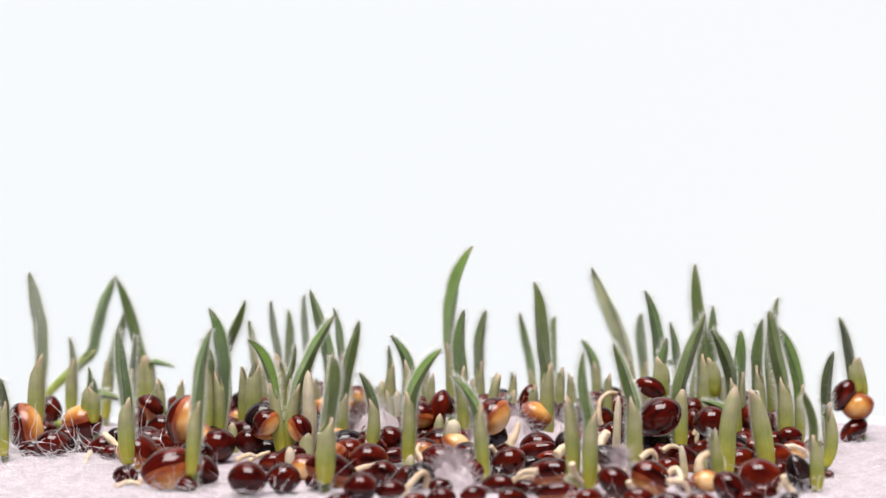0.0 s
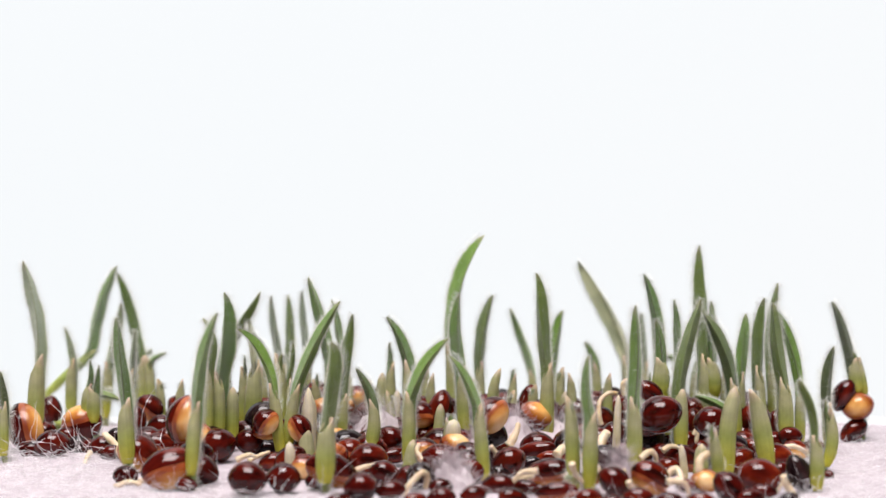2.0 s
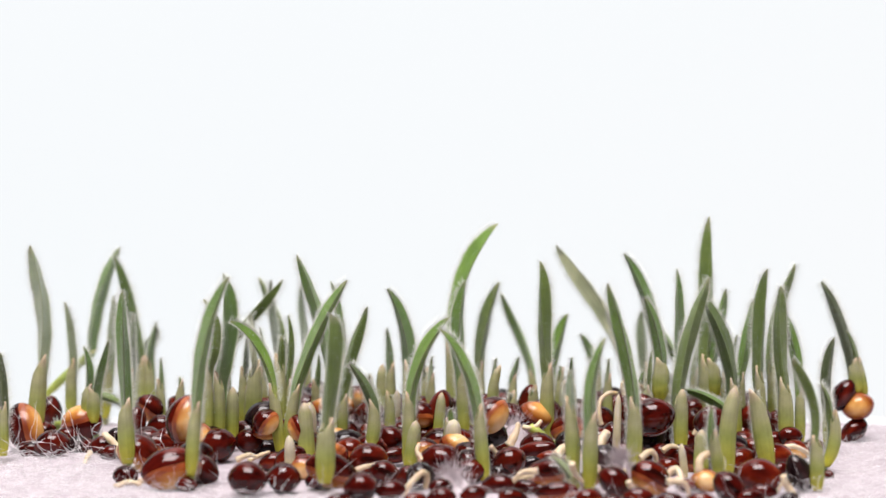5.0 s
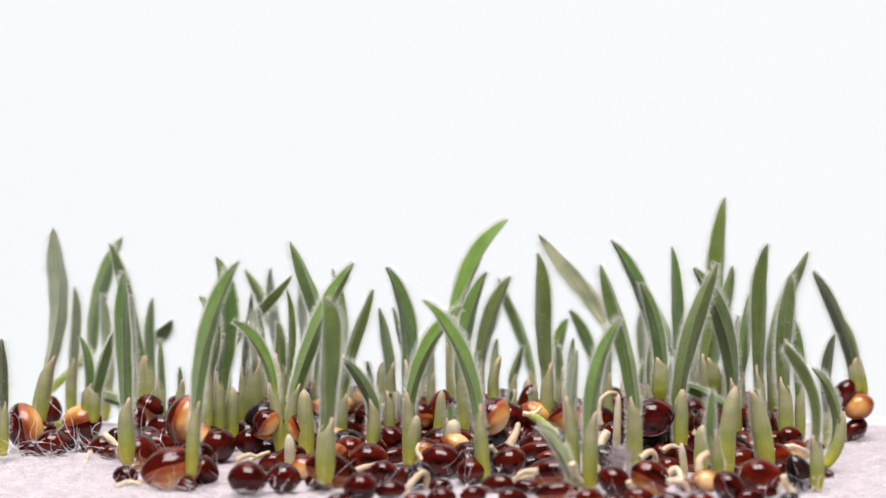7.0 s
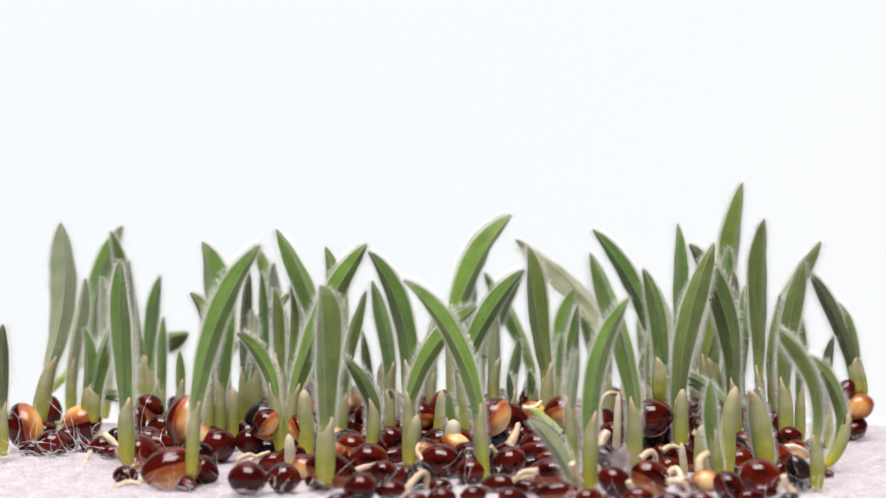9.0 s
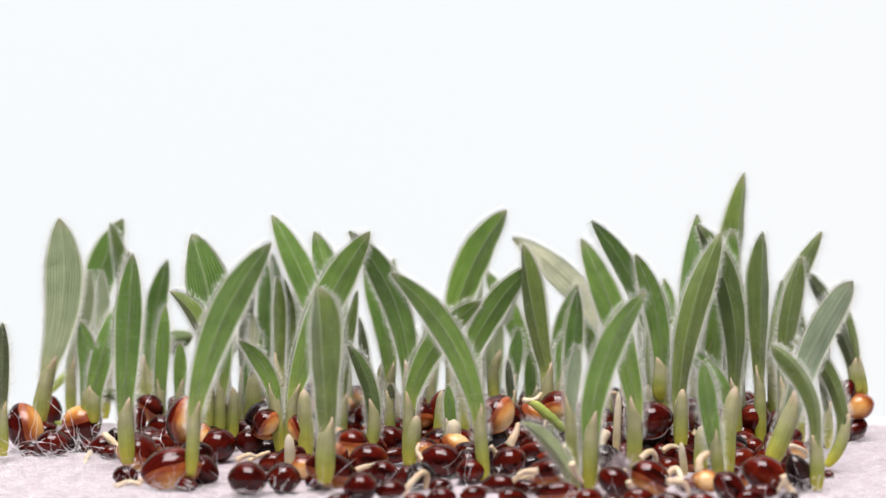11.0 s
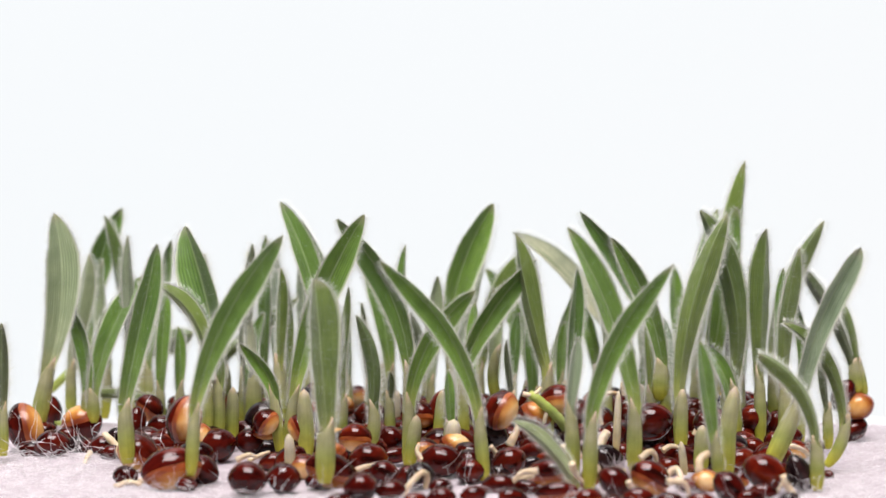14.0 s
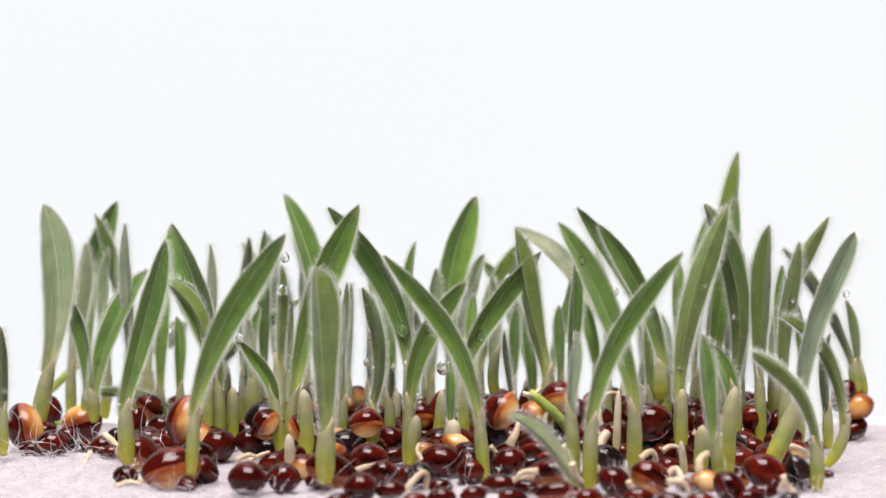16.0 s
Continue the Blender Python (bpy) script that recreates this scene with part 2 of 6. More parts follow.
# ---- the setting ----
def rolling(x, y):
    """Height of the felt, in mm, at a place in mm."""
    return (0.35 * noise.noise((x * 0.12, y * 0.12, 3.1)) + 0.22 * noise.noise((x * 0.5, y * 0.5, 7.7))
            + 0.10 * noise.noise((x * 1.7, y * 1.7, 1.3)))


def build_setting():
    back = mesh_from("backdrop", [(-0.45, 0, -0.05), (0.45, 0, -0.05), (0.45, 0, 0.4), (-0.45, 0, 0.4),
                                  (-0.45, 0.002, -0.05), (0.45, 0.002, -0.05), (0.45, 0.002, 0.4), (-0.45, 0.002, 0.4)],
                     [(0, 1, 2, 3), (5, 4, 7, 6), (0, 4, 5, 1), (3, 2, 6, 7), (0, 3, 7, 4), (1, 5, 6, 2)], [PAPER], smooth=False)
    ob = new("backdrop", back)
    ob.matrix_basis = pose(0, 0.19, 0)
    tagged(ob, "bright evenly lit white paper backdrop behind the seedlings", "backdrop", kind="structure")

    def slab(name, x0, x1, y0, y1, z0, z1, mat, label, category):
        bm = bmesh.new()
        bmesh.ops.create_cube(bm, size=1)
        bmesh.ops.scale(bm, vec=((x1 - x0) * MM, (y1 - y0) * MM, (z1 - z0) * MM), verts=bm.verts)
        bmesh.ops.translate(bm, vec=((x0 + x1) / 2 * MM, (y0 + y1) / 2 * MM, (z0 + z1) / 2 * MM), verts=bm.verts)
        bmesh.ops.bevel(bm, geom=bm.edges, offset=0.0006, segments=2, affect="EDGES")
        me = bpy.data.meshes.new(name)
        bm.to_mesh(me)
        bm.free()
        me.materials.append(mat)
        return tagged(new(name, me), label, category, kind="structure")

    slab("table", -450, 450, -330, 189, -24, -16.2, BOARD, "smooth white tabletop under the cotton pad", "table")

    # the felt pad: a thick sheet with an uneven top
    nx, ny = 190, 130
    xs, ys = np.linspace(-95, 95, nx), np.linspace(-26, 41, ny)
    verts, faces = [], []
    for y in ys:
        for x in xs:
            edge = min(1.0, (41 - y) / 3.0, (y + 26) / 2.0, (95 - abs(x)) / 3.0)
            verts.append((x * MM, y * MM, (rolling(x, y) - 1.2 * (1 - edge) ** 2) * MM))
    for j in range(ny - 1):
        for i in range(nx - 1):
            a = j * nx + i
            faces.append((a, a + 1, a + 1 + nx, a + nx))
    ring = ([i for i in range(nx)] + [j * nx + nx - 1 for j in range(1, ny)]
            + [(ny - 1) * nx + i for i in range(nx - 2, -1, -1)] + [j * nx for j in range(ny - 2, 0, -1)])
    start = len(verts)
    for k in ring:
        verts.append((verts[k][0], verts[k][1], -0.0162))
    for k in range(len(ring)):
        q = (k + 1) % len(ring)
        faces.append((ring[k], start + k, start + q, ring[q]))
    faces.append(tuple(start + k for k in range(len(ring)))[::-1])
    ob = new("cotton_pad", mesh_from("cotton_pad", verts, faces, [FELT]))
    tagged(ob, "thick off-white fuzzy cotton pad, slightly pinkish, under the seeds", "cotton pad", kind="structure")


def strands(name, count, area, height, length, radius, curl, seed_no, label, mat):
    """Loose fibres over a stretch of the felt, one mesh."""
    rnd = random.Random(seed_no)
    verts, faces = [], []
    for _ in range(count):
        x, y = rnd.uniform(area[0], area[1]), rnd.uniform(area[2], area[3])
        z = rolling(x, y) + rnd.uniform(-0.1, 1.0) * height * rnd.random()
        w, lift = rnd.uniform(0, 2 * math.pi), rnd.gauss(0, 0.35)
        bend, arch = rnd.gauss(0, curl), rnd.gauss(0, curl * 0.6)
        n, step = 9, rnd.uniform(0.4, 1.0) * length / 9
        pts = []
        for _k in range(n):
            pts.append((x * MM, y * MM, z * MM))
            x, y = x + step * math.cos(w) * math.cos(lift), y + step * math.sin(w) * math.cos(lift)
            z = max(z + step * math.sin(lift), rolling(x, y) - 0.05)
            w, lift = w + bend + rnd.gauss(0, curl * 0.5), lift * 0.9 + arch * 0.5 - 0.05
        v, f, _u = tube(pts, [radius * MM * (1.0 if 0 < k < n - 1 else 0.4) for k in range(n)], 3, close=False)
        base = len(verts)
        verts += v
        faces += [tuple(base + i for i in q) for q in f]
    ob = new(name, mesh_from(name, verts, faces, [mat]))
    return tagged(ob, label, "fibres", kind="stuff")


def cotton_tuft(x, y, w, h, seed_no, rise):
    """A fuzzy clump of cotton w wide and h high (mm); rise: rows (t, mm) by which it has sunk."""
    rnd = random.Random(seed_no)
    verts, faces = [], []
    n, m = 22, 9
    for j in range(m + 1):
        e = (math.pi / 2) * j / m
        for i in range(n):
            a = 2 * math.pi * i / n
            k = 1 + 0.35 * noise.noise((2.2 * math.cos(a) * math.cos(e) + seed_no, 2.2 * math.sin(a) * math.cos(e), 2.2 * math.sin(e)))
            verts.append((w / 2 * k * math.cos(a) * math.cos(e) * MM, w / 2.6 * k * math.sin(a) * math.cos(e) * MM, (h * k * math.sin(e) - 1.0) * MM))
    for j in range(m):
        for i in range(n):
            q = (i + 1) % n
            faces.append((j * n + i, j * n + q, (j + 1) * n + q, (j + 1) * n + i))
    faces.append(tuple(range(n))[::-1])
    skin = list(verts)
    for _ in range(900):
        p = Vector(rnd.choice(skin))
        d = Vector((p.x, p.y, p.z + 0.5 * MM)).normalized() + Vector((rnd.gauss(0, 0.8), rnd.gauss(0, 0.8), rnd.gauss(0, 0.8)))
        d.normalize()
        ln, side = rnd.uniform(0.4, 1.7) * MM, Vector((rnd.gauss(0, 1), rnd.gauss(0, 1), rnd.gauss(0, 1))).normalized()
        pts = [p + d * ln * u + side * ln * 0.5 * u * u for u in (0, 0.25, 0.5, 0.75, 1)]
        v, f, _u = tube(pts, [0.010 * MM] * 4 + [0.004 * MM], 3, close=False)
        base = len(verts)
        verts += v
        faces += [tuple(base + q for q in face) for face in f]
    ob = new("cotton_tuft", mesh_from("cotton_tuft", verts, faces, [TUFT]))
    tagged(ob, "fuzzy pinkish-white tuft of cotton standing up between seeds", "cotton tuft", "cotton tufts", "stuff")
    rows = [(t, pose(x * MM, y * MM, -down * MM)) for t, down in rise]
    ob.matrix_basis = rows[0][1]
    MOVES.append((ob, rows))
    return ob


# ---- seeds ----
def egg(name, mat, ra, rb, rc, shift=(0, 0, 0), point=0.12, rings=16, sides=22, rough=1.0):
    """Unit seed body along x, a little pointed at both ends."""
    verts, faces = [(-ra * (1 + point * 0.4) + shift[0], shift[1], shift[2])], []
    for i in range(1, rings):
        u = math.pi * i / rings
        x, r = -math.cos(u), math.sin(u) ** (1 + point)
        for k in range(sides):
            w = 2 * math.pi * k / sides
            wob = 1 + rough * (0.008 * math.sin(3 * w + 2 * u) + 0.006 * math.sin(5 * u + w))
            verts.append((x * ra * (1 + 0.4 * point * abs(x) ** 6) + shift[0], r * rb * wob * math.cos(w) + shift[1], r * rc * wob * math.sin(w) + shift[2]))
    verts.append((ra * (1 + point * 0.4) + shift[0], shift[1], shift[2]))
    last = len(verts) - 1
    for k in range(sides):
        q = (k + 1) % sides
        faces.append((0, 1 + q, 1 + k))
        faces.append((last, last - sides + k, last - sides + q))
        for i in range(rings - 2):
            a = 1 + i * sides
            faces.append((a + k, a + q, a + sides + q, a + sides + k))
    return mesh_from(name, verts, faces, [mat])


SEED_MESH = {}
for kind, mat in (("d", HUSK_DARK), ("r", HUSK_RED), ("b", HUSK_BLACK)):
    SEED_MESH[kind] = (egg("lemma", mat, 1, 1, 1), egg("palea", mat, 0.93, 0.80, 0.86, (0, -0.05, -0.20), 0.2))
    SEED_MESH["open_" + kind] = egg("lemma", mat, 1, 1, 1, rings=26, sides=36, rough=0)
SEED_MESH["k"] = egg("kernel", KERNEL, 0.95, 0.80, 0.90, (0.02, -0.275, 0), 0.10, 26, 36, 0.6)
SEED_MESH["g"] = egg("kernel", KERNEL_GOLD, 0.95, 0.80, 0.90, (0.02, -0.265, 0), 0.10, 26, 36, 0.6)
SEED_MESH["amber"] = egg("inner_husk", AMBER, 0.98, 0.80, 0.95, (0.01, -0.20, 0), 0.10, 26, 36, 0.6)
SEED_WORDS = {"d": "glossy dark maroon millet seed lying on the cotton", "r": "glossy red-brown millet seed lying on the cotton",
              "b": "glossy blackened millet seed lying among others"}


def seed(x, y, z, a, b, turn=0.0, husk="d", inside="", face=0.0, moves=None):
    """A husked grain: half length a, half width b (mm), turned in its upright plane; inside: 'k' or 'g' where the husk gapes over a kernel, towards face degrees."""
    words = SEED_WORDS[husk]
    if inside:
        words = words.replace("millet seed", "millet seed split open over a cream kernel").replace(" lying on the cotton", "").replace(" lying among others", "")
    ob = thing("millet_seed", x, y, z, words, "seed", "seeds on the pad")
    m = pose(0, 0, 0, 0, -turn, 0) @ pose(0, 0, 0, face, 0, 16 * math.sin(x * 5.3 + y * 3.1))
    size = Matrix.Diagonal((a * MM, b * MM, b * MM, 1))
    part("lemma", SEED_MESH["open_" + husk] if inside else SEED_MESH[husk][0], ob, m @ size)
    part("palea", SEED_MESH[husk][1], ob, m @ pose(0, 0, 0, (120 if inside else 25) + 30 * math.sin(x * 7 + y), 0, 0) @ size)
    if inside:
        part("inner_husk", SEED_MESH["amber"], ob, m @ size, "amber translucent inner husk")
        part("kernel", SEED_MESH[inside], ob, m @ size, "cream kernel showing in the split husk")
    if moves:
        MOVES.append((ob, [(t, pose(px * MM, y * MM, pz * MM, 0, -dt, 0)) for t, px, pz, dt in moves]))
    return ob


# ---- seedlings ----
MOVES = []
BLADE_U = (0.0, 0.03, 0.08, 0.16, 0.25, 0.34, 0.50, 0.68, 0.84, 1.0)
BLADE_W = (0.03, 0.26, 0.51, 0.77, 0.95, 1.0, 0.92, 0.73, 0.52, 0.36)
SPOON_W = (0.06, 0.46, 0.74, 0.94, 1.0, 0.98, 0.84, 0.65, 0.49, 0.36)



def blade_width(u, foot, spoon=False):
    """Share of the full width at u along the blade, from the tip (0) to the foot (1), where the share is foot; spoon: a blunt, hooded tip."""
    w = float(np.interp(u, BLADE_U, SPOON_W if spoon else BLADE_W))
    return w if u < 0.34 else foot + (w - 0.36) / 0.64 * (1 - foot)


def midrib_piece(length, s0, s1, mat, tone):
    """The keel of one piece of a blade: top at the origin, going down -z (metres)."""
    n = 4
    pts = [(0, 0.035 * MM, -(s1 - s0) * MM * k / n) for k in range(n + 1)]
    radii = [MM * 0.045 * min(1, 0.12 + 5 * (s0 + (s1 - s0) * k / n) / length) for k in range(n + 1)]
    v, f, u = tube(pts, radii, 6)
    return mesh_from("midrib", v, f, [mat], [(0.08, 1 - (s0 + (s1 - s0) * q[1]) / length) for q in u],
                     places=[(p[0] / MM + 20 * tone, p[2] / MM - s0 + 50 * tone) for p in v], tone=tone)


def half_piece(side, length, width, s0, s1, mat, inner, rnd, lap, tone, foot, cup, spoon=False, roll=0.0):
    """One half of a piece of a blade, from s0 to s1 below the tip (mm): top of the midrib at the origin, hinged along it."""
    nu, nv, thick = 5, 3, 0.045
    a0, a1 = s0, s1
    verts, faces, uvs = [], [], []

    def place(s, u):
        w = width / 2 * blade_width(s / length, foot, spoon)
        ripple = 0.009 * width * math.sin(s * 2.0 + side) * u
        px, py = side * u * w, 0.27 * cup * w * u * u * (1 - 0.25 * u) + ripple
        w = -math.radians(roll) * (s - s0) / (s1 - s0)
        return px * math.cos(w) - py * math.sin(w), px * math.sin(w) + py * math.cos(w), s0 - s

    for layer in (0, 1):
        for j in range(nv + 1):
            s = a0 + (a1 - a0) * j / nv
            for i in range(nu + 1):
                u = i / nu
                x, y, z = place(s, u)
                verts.append((x * MM, (y + layer * thick * (1 - 0.6 * u)) * MM, z * MM))
                uvs.append((u, 1 - s / length))
    row, block = nu + 1, (nu + 1) * (nv + 1)
    for j in range(nv):
        for i in range(nu):
            a = j * row + i
            q = (a, a + 1, a + 1 + row, a + row)
            faces.append(q if side < 0 else q[::-1])
            q = (block + a, block + a + row, block + a + 1 + row, block + a + 1)
            faces.append(q if side < 0 else q[::-1])
        a = j * row + nu
        faces.append((a, block + a, block + a + row, a + row))
    if s0 > 0.01:
        # a tongue that reaches up over the piece above
        base = len(verts)
        for i in range(nu + 1):
            x, y, z = place(s0 - lap, i / nu)
            verts.append((x * MM, (y - 0.004) * MM, z * MM))
            uvs.append((i / nu, 1 - (s0 - lap) / length))
        for i in range(nu):
            q = (base + i, base + i + 1, i + 1, i)
            faces.append(q if side < 0 else q[::-1])
    # the hollow side is the leaf's inner face
    slots = []
    for j in range(nv):
        slots += ([0, 2] if cup > 0 else [2, 0]) * nu + [0]
    slots += [0 if cup > 0 else 2] * (len(faces) - len(slots))
    for _ in range(int(84 * (s1 - s0))):
        s = rnd.uniform(s0, s1)
        rim = rnd.random() < 0.74
        u = 1.0 if rim else rnd.random()
        p = np.array(place(s, u))
        d = np.array((side, -0.3, rnd.uniform(0.0, 0.7))) if rim else np.array((side * rnd.uniform(-0.2, 0.8), -0.9, rnd.uniform(-0.1, 0.6)))
        d = d + np.array([rnd.gauss(0, 0.22) for _k in range(3)])
        d = d / np.linalg.norm(d)
        ln = rnd.uniform(0.25, 0.75) if rim else rnd.uniform(0.08, 0.24)
        side_v = np.cross(d, (0.3, 1, 0.1))
        side_v = side_v / np.linalg.norm(side_v)
        other = np.cross(d, side_v)
        r, base = (0.0085 if rim else 0.005), len(verts)
        for w3 in range(3):
            g = 2 * math.pi * w3 / 3
            verts.append((p + r * (side_v * math.cos(g) + other * math.sin(g))) * MM)
            uvs.append((0, 0))
        verts.append((p + d * ln + np.array((0, 0, 0.05))) * MM)
        uvs.append((0, 0))
        faces += [(base, base + 1, base + 3), (base + 1, base + 2, base + 3), (base + 2, base, base + 3), (base + 1, base, base + 2)]
        slots += [1, 1, 1, 1]
    places = [(v[0] / MM + 20 * tone, v[2] / MM - s0 + 50 * tone) for v in verts]
    return mesh_from("half_blade", verts, faces, [mat, HAIR, inner], uvs, slots, places=places, tone=tone)


def sheath_mesh(foot_to_top, radius, notch, turn, bow, mat, closed, squat=0.78):
    """A sheath from its foot at the origin to its top (x, z in mm): open with a slit towards the leaf, or a closed blunt cone."""
    tx, tz = foot_to_top
    sides, n = 16, 16
    verts, faces, uvs = [], [], []
    dx, dz = tx, tz
    length = math.hypot(dx, dz)
    ex, ez = dx / length, dz / length

    def mouth(v):
        return (squat + (1.02 - squat) * math.sin(math.pi * (0.14 + 0.50 * v)) ** 0.8) * (1 - 0.32 * max(0, (v - 0.4) / 0.6) ** 1.5) * (0.66 + 0.34 * min(1, v / 0.2) ** 0.7)

    def ring(v, r, inner=False):
        for k in range(sides):
            w = 2 * math.pi * k / sides
            cut = 1 - notch * (0.5 + 0.5 * math.cos(w - turn)) ** 1.3 * v**2 if not closed else 1.0
            s = v * cut
            sag = bow * length * 4 * s * (1 - s)
            lx, ly = r * math.cos(w + math.pi / 2) * -1, -r * math.sin(w + math.pi / 2)
            px = ex * s * length + ez * (sag + lx)
            pz = ez * s * length - ex * (sag + lx)
            verts.append((px * MM, ly * MM, pz * MM))
            uvs.append((k / sides, s * (0.97 if closed else 1.0)))

    for i in range(n + 1):
        v = i / n
        if closed:
            r = radius * (0.70 + 0.30 * min(1, v / 0.2) ** 0.7) * (0.86 + 0.14 * math.sin(math.pi * min(1, v * 0.9 + 0.1)) ** 0.8) * max(0.0, 1 - max(0, (v - 0.70) / 0.30) ** 2.2) ** 0.55 * (1 - 0.18 * max(0, v - 0.3))
            r = max(r, 0.02)
        else:
            r = radius * mouth(v)
        ring(v, r)
    if not closed:
        for v in (0.995, 0.9, 0.7, 0.5):
            ring(v, radius * 0.82 * mouth(v))
    rows = len(verts) // sides
    for i in range(rows - 1):
        for k in range(sides):
            q = (k + 1) % sides
            faces.append((i * sides + k, i * sides + q, (i + 1) * sides + q, (i + 1) * sides + k))
    faces.append(tuple(range(sides))[::-1])
    faces.append(tuple((rows - 1) * sides + k for k in range(sides)))
    return mesh_from("sheath", verts, faces, [mat], uvs)


NUMBER = [0]
ON_LEAF = []
TIMES = [0, 0.75, 1.5, 2.25, 3, 3.75, 4.5, 5.25, 6, 6.75, 7.5, 8.25, 9, 9.75, 10.5, 11.25, 12, 12.75, 13.5, 14.25, 15, 15.5, 16]
TINT = {"w": LEAF_WHITE, "g": LEAF, "p": LEAF_PALE, "d": LEAF_DARK}
LEAF_WORDS = {"w": "young millet seedling with a whitish downy leaf", "g": "young millet seedling with a hairy green leaf in a pale sheath", "p": "young millet seedling with a pale downy grey-green leaf",
              "d": "young millet seedling with a dark green hairy leaf"}


def leaf_path(tip, top, bow, lean):
    """Points from the leaf's tip down to the sheath's top, through the sheath to its foot at (0, 0) and on into the pad (x, z in mm)."""
    tip, top = np.array(tip, dtype=float), np.array(top, dtype=float)
    d = tip - top
    chord = max(0.05, math.hypot(*d))
    across = np.array((-d[1], d[0])) / chord
    pts = [top + d * u + across * bow * chord * 4 * u * (1 - u) for u in np.linspace(1, 0, 22)]
    foot = math.hypot(*top)
    side = np.array((top[1], -top[0])) / foot
    pts += [top * v + side * lean * foot * 4 * v * (1 - v) for v in np.linspace(0.92, 0, 12)]
    pts.append(np.array((0.0, -14.0)))
    pts = np.array(pts)
    run = np.concatenate([[0], np.cumsum(np.hypot(*np.diff(pts, axis=0).T))])
    return pts, run


def seedling(x, y, z, top, radius, tips, width, first=0.4, bow=0.0, tint="g", anchor=None, notch=0.24, turn=0.0, lean=0.0, sheath_mat=None, spoon=False):
    """A seedling rooted at x, y, z. top: the sheath's top (x, z); tips: rows of (t, x, z) of the leaf's tip; width: the open leaf's;
    first: share of that width that shows at the start; bow: sideways sag over length; anchor: rows (t, x, z) of a sheath top that leans over."""
    NUMBER[0] += 1
    width *= 0.99
    rnd = random.Random(NUMBER[0])
    ob = thing("seedling", x, y, z, LEAF_WORDS[tint], "seedling", "sprouting seedlings")
    rel = lambda q: (q[0] - x, q[1] - z)
    tx, tz = rel(top)
    grow = 1 + 0.45 * notch
    sheath = part("sheath", sheath_mesh((tx * grow, tz * grow), radius, notch, turn + rnd.choice((-1, 1)) * rnd.uniform(0.9, 1.7), lean, sheath_mat or SHEATH, False), ob)
    rest = math.atan2(tx, tz)
    tops = {t: rel(glide(anchor, t)) if anchor else (tx, tz) for t in TIMES}
    ends = {t: rel(glide(tips, t)) for t in TIMES}
    chords = {t: math.hypot(ends[t][0] - tops[t][0], ends[t][1] - tops[t][1]) for t in TIMES}
    reach = max(chords.values())
    length = reach * (1 + 2.4 * bow * bow) + 1.0
    count = 30 if y < 9 else 24 if y < 18 else 19
    joints = [length * (k / count) for k in range(count + 1)]
    pieces = []
    tone = 0.42 if tint == "w" else rnd.random()
    foot = min(0.42, 1.5 * radius / width)
    cup = rnd.choice((-0.5, 1.0))
    flat = (1 if cup > 0 else -1) * rnd.uniform(26, 44)
    twist = rnd.choice((-1, 1)) * rnd.uniform(12, 36)
    inner = INNER if tint in "gd" else INNER_PALE if tint == "p" else LEAF_WHITE
    for k in range(count):
        roll = twist * 1.3 * length / count / reach if joints[k] > 0.23 * reach else 0.0
        blade = part("blade_piece", midrib_piece(length, joints[k], joints[k + 1], TINT[tint], tone), ob)
        halves = [part("half_blade", half_piece(side, length, width, joints[k], joints[k + 1], TINT[tint], inner, rnd, 0.02 + 0.45 * width * abs(bow), tone, foot, cup, spoon, roll), blade) for side in (-1, 1)]
        pieces.append((blade, halves, [], [[], []]))
    arch = rnd.uniform(-0.10, 0.16)
    for t in TIMES:
        pts, run = leaf_path(ends[t], tops[t], bow * min(1, 0.25 + 0.75 * chords[t] / reach), lean)
        at = [np.array((np.interp(s, run, pts[:, 0]), np.interp(s, run, pts[:, 1]))) for s in joints]
        shown = run[21]
        if t == 15:
            for s, q in zip(joints, at):
                far = max(0.0, shown - s) / reach
                if far > 0:
                    ON_LEAF.append((x + q[0], y + 0.10 + arch * reach * far * far, z + q[1], width / 2 * blade_width(s / length, foot, spoon)))
        start = min(0.90, 0.92 * first)
        step = min(1.0, max(0.0, (t - 3.0) / 10.6))
        ripe = (step * step * (3 - 2 * step)) ** 1.3
        late = min(1.0, max(0.0, (t - 8.5) / 6.0))
        for k, (blade, halves, rows, folds) in enumerate(pieces):
            d = at[k] - at[k + 1]
            out_k = [max(0.0, shown - joints[q]) / reach for q in (k, k + 1)]
            y0, y1 = (0.10 + arch * reach * q * q for q in out_k)
            up = Vector((d[0], y0 - y1, d[1])).normalized()
            right = Vector((d[1], 0, -d[0])).normalized()
            turned = Matrix((right, up.cross(right), up)).transposed().to_4x4()
            rows.append((t, pose(at[k][0] * MM, y0 * MM, at[k][1] * MM) @ turned @ pose(0, 0, 0, 0, 0, twist * min(1.0, out_k[0] * 1.3))))
            middle = (joints[k] + joints[k + 1]) / 2
            half = width / 2 * blade_width(middle / length, foot, spoon)
            shut = min(0.97, start * blade_width(middle / length, foot, spoon) ** -0.22)
            hollow = 0.2 * cup
            wide = (shut + (1.0 - shut) * ripe) / math.hypot(1, hollow)
            eased = late * late * (3 - 2 * late)
            spread = math.degrees(math.acos(min(1.0, wide)) - math.atan(hollow)) * (1 - 0.6 * eased) + flat * eased
            tuck = math.degrees(math.acos(min(0.98, 1.25 * radius / half)))
            tucked = max(spread, tuck)
            if cup < 0:
                tucked += (min(spread, -tuck) - tucked) * eased
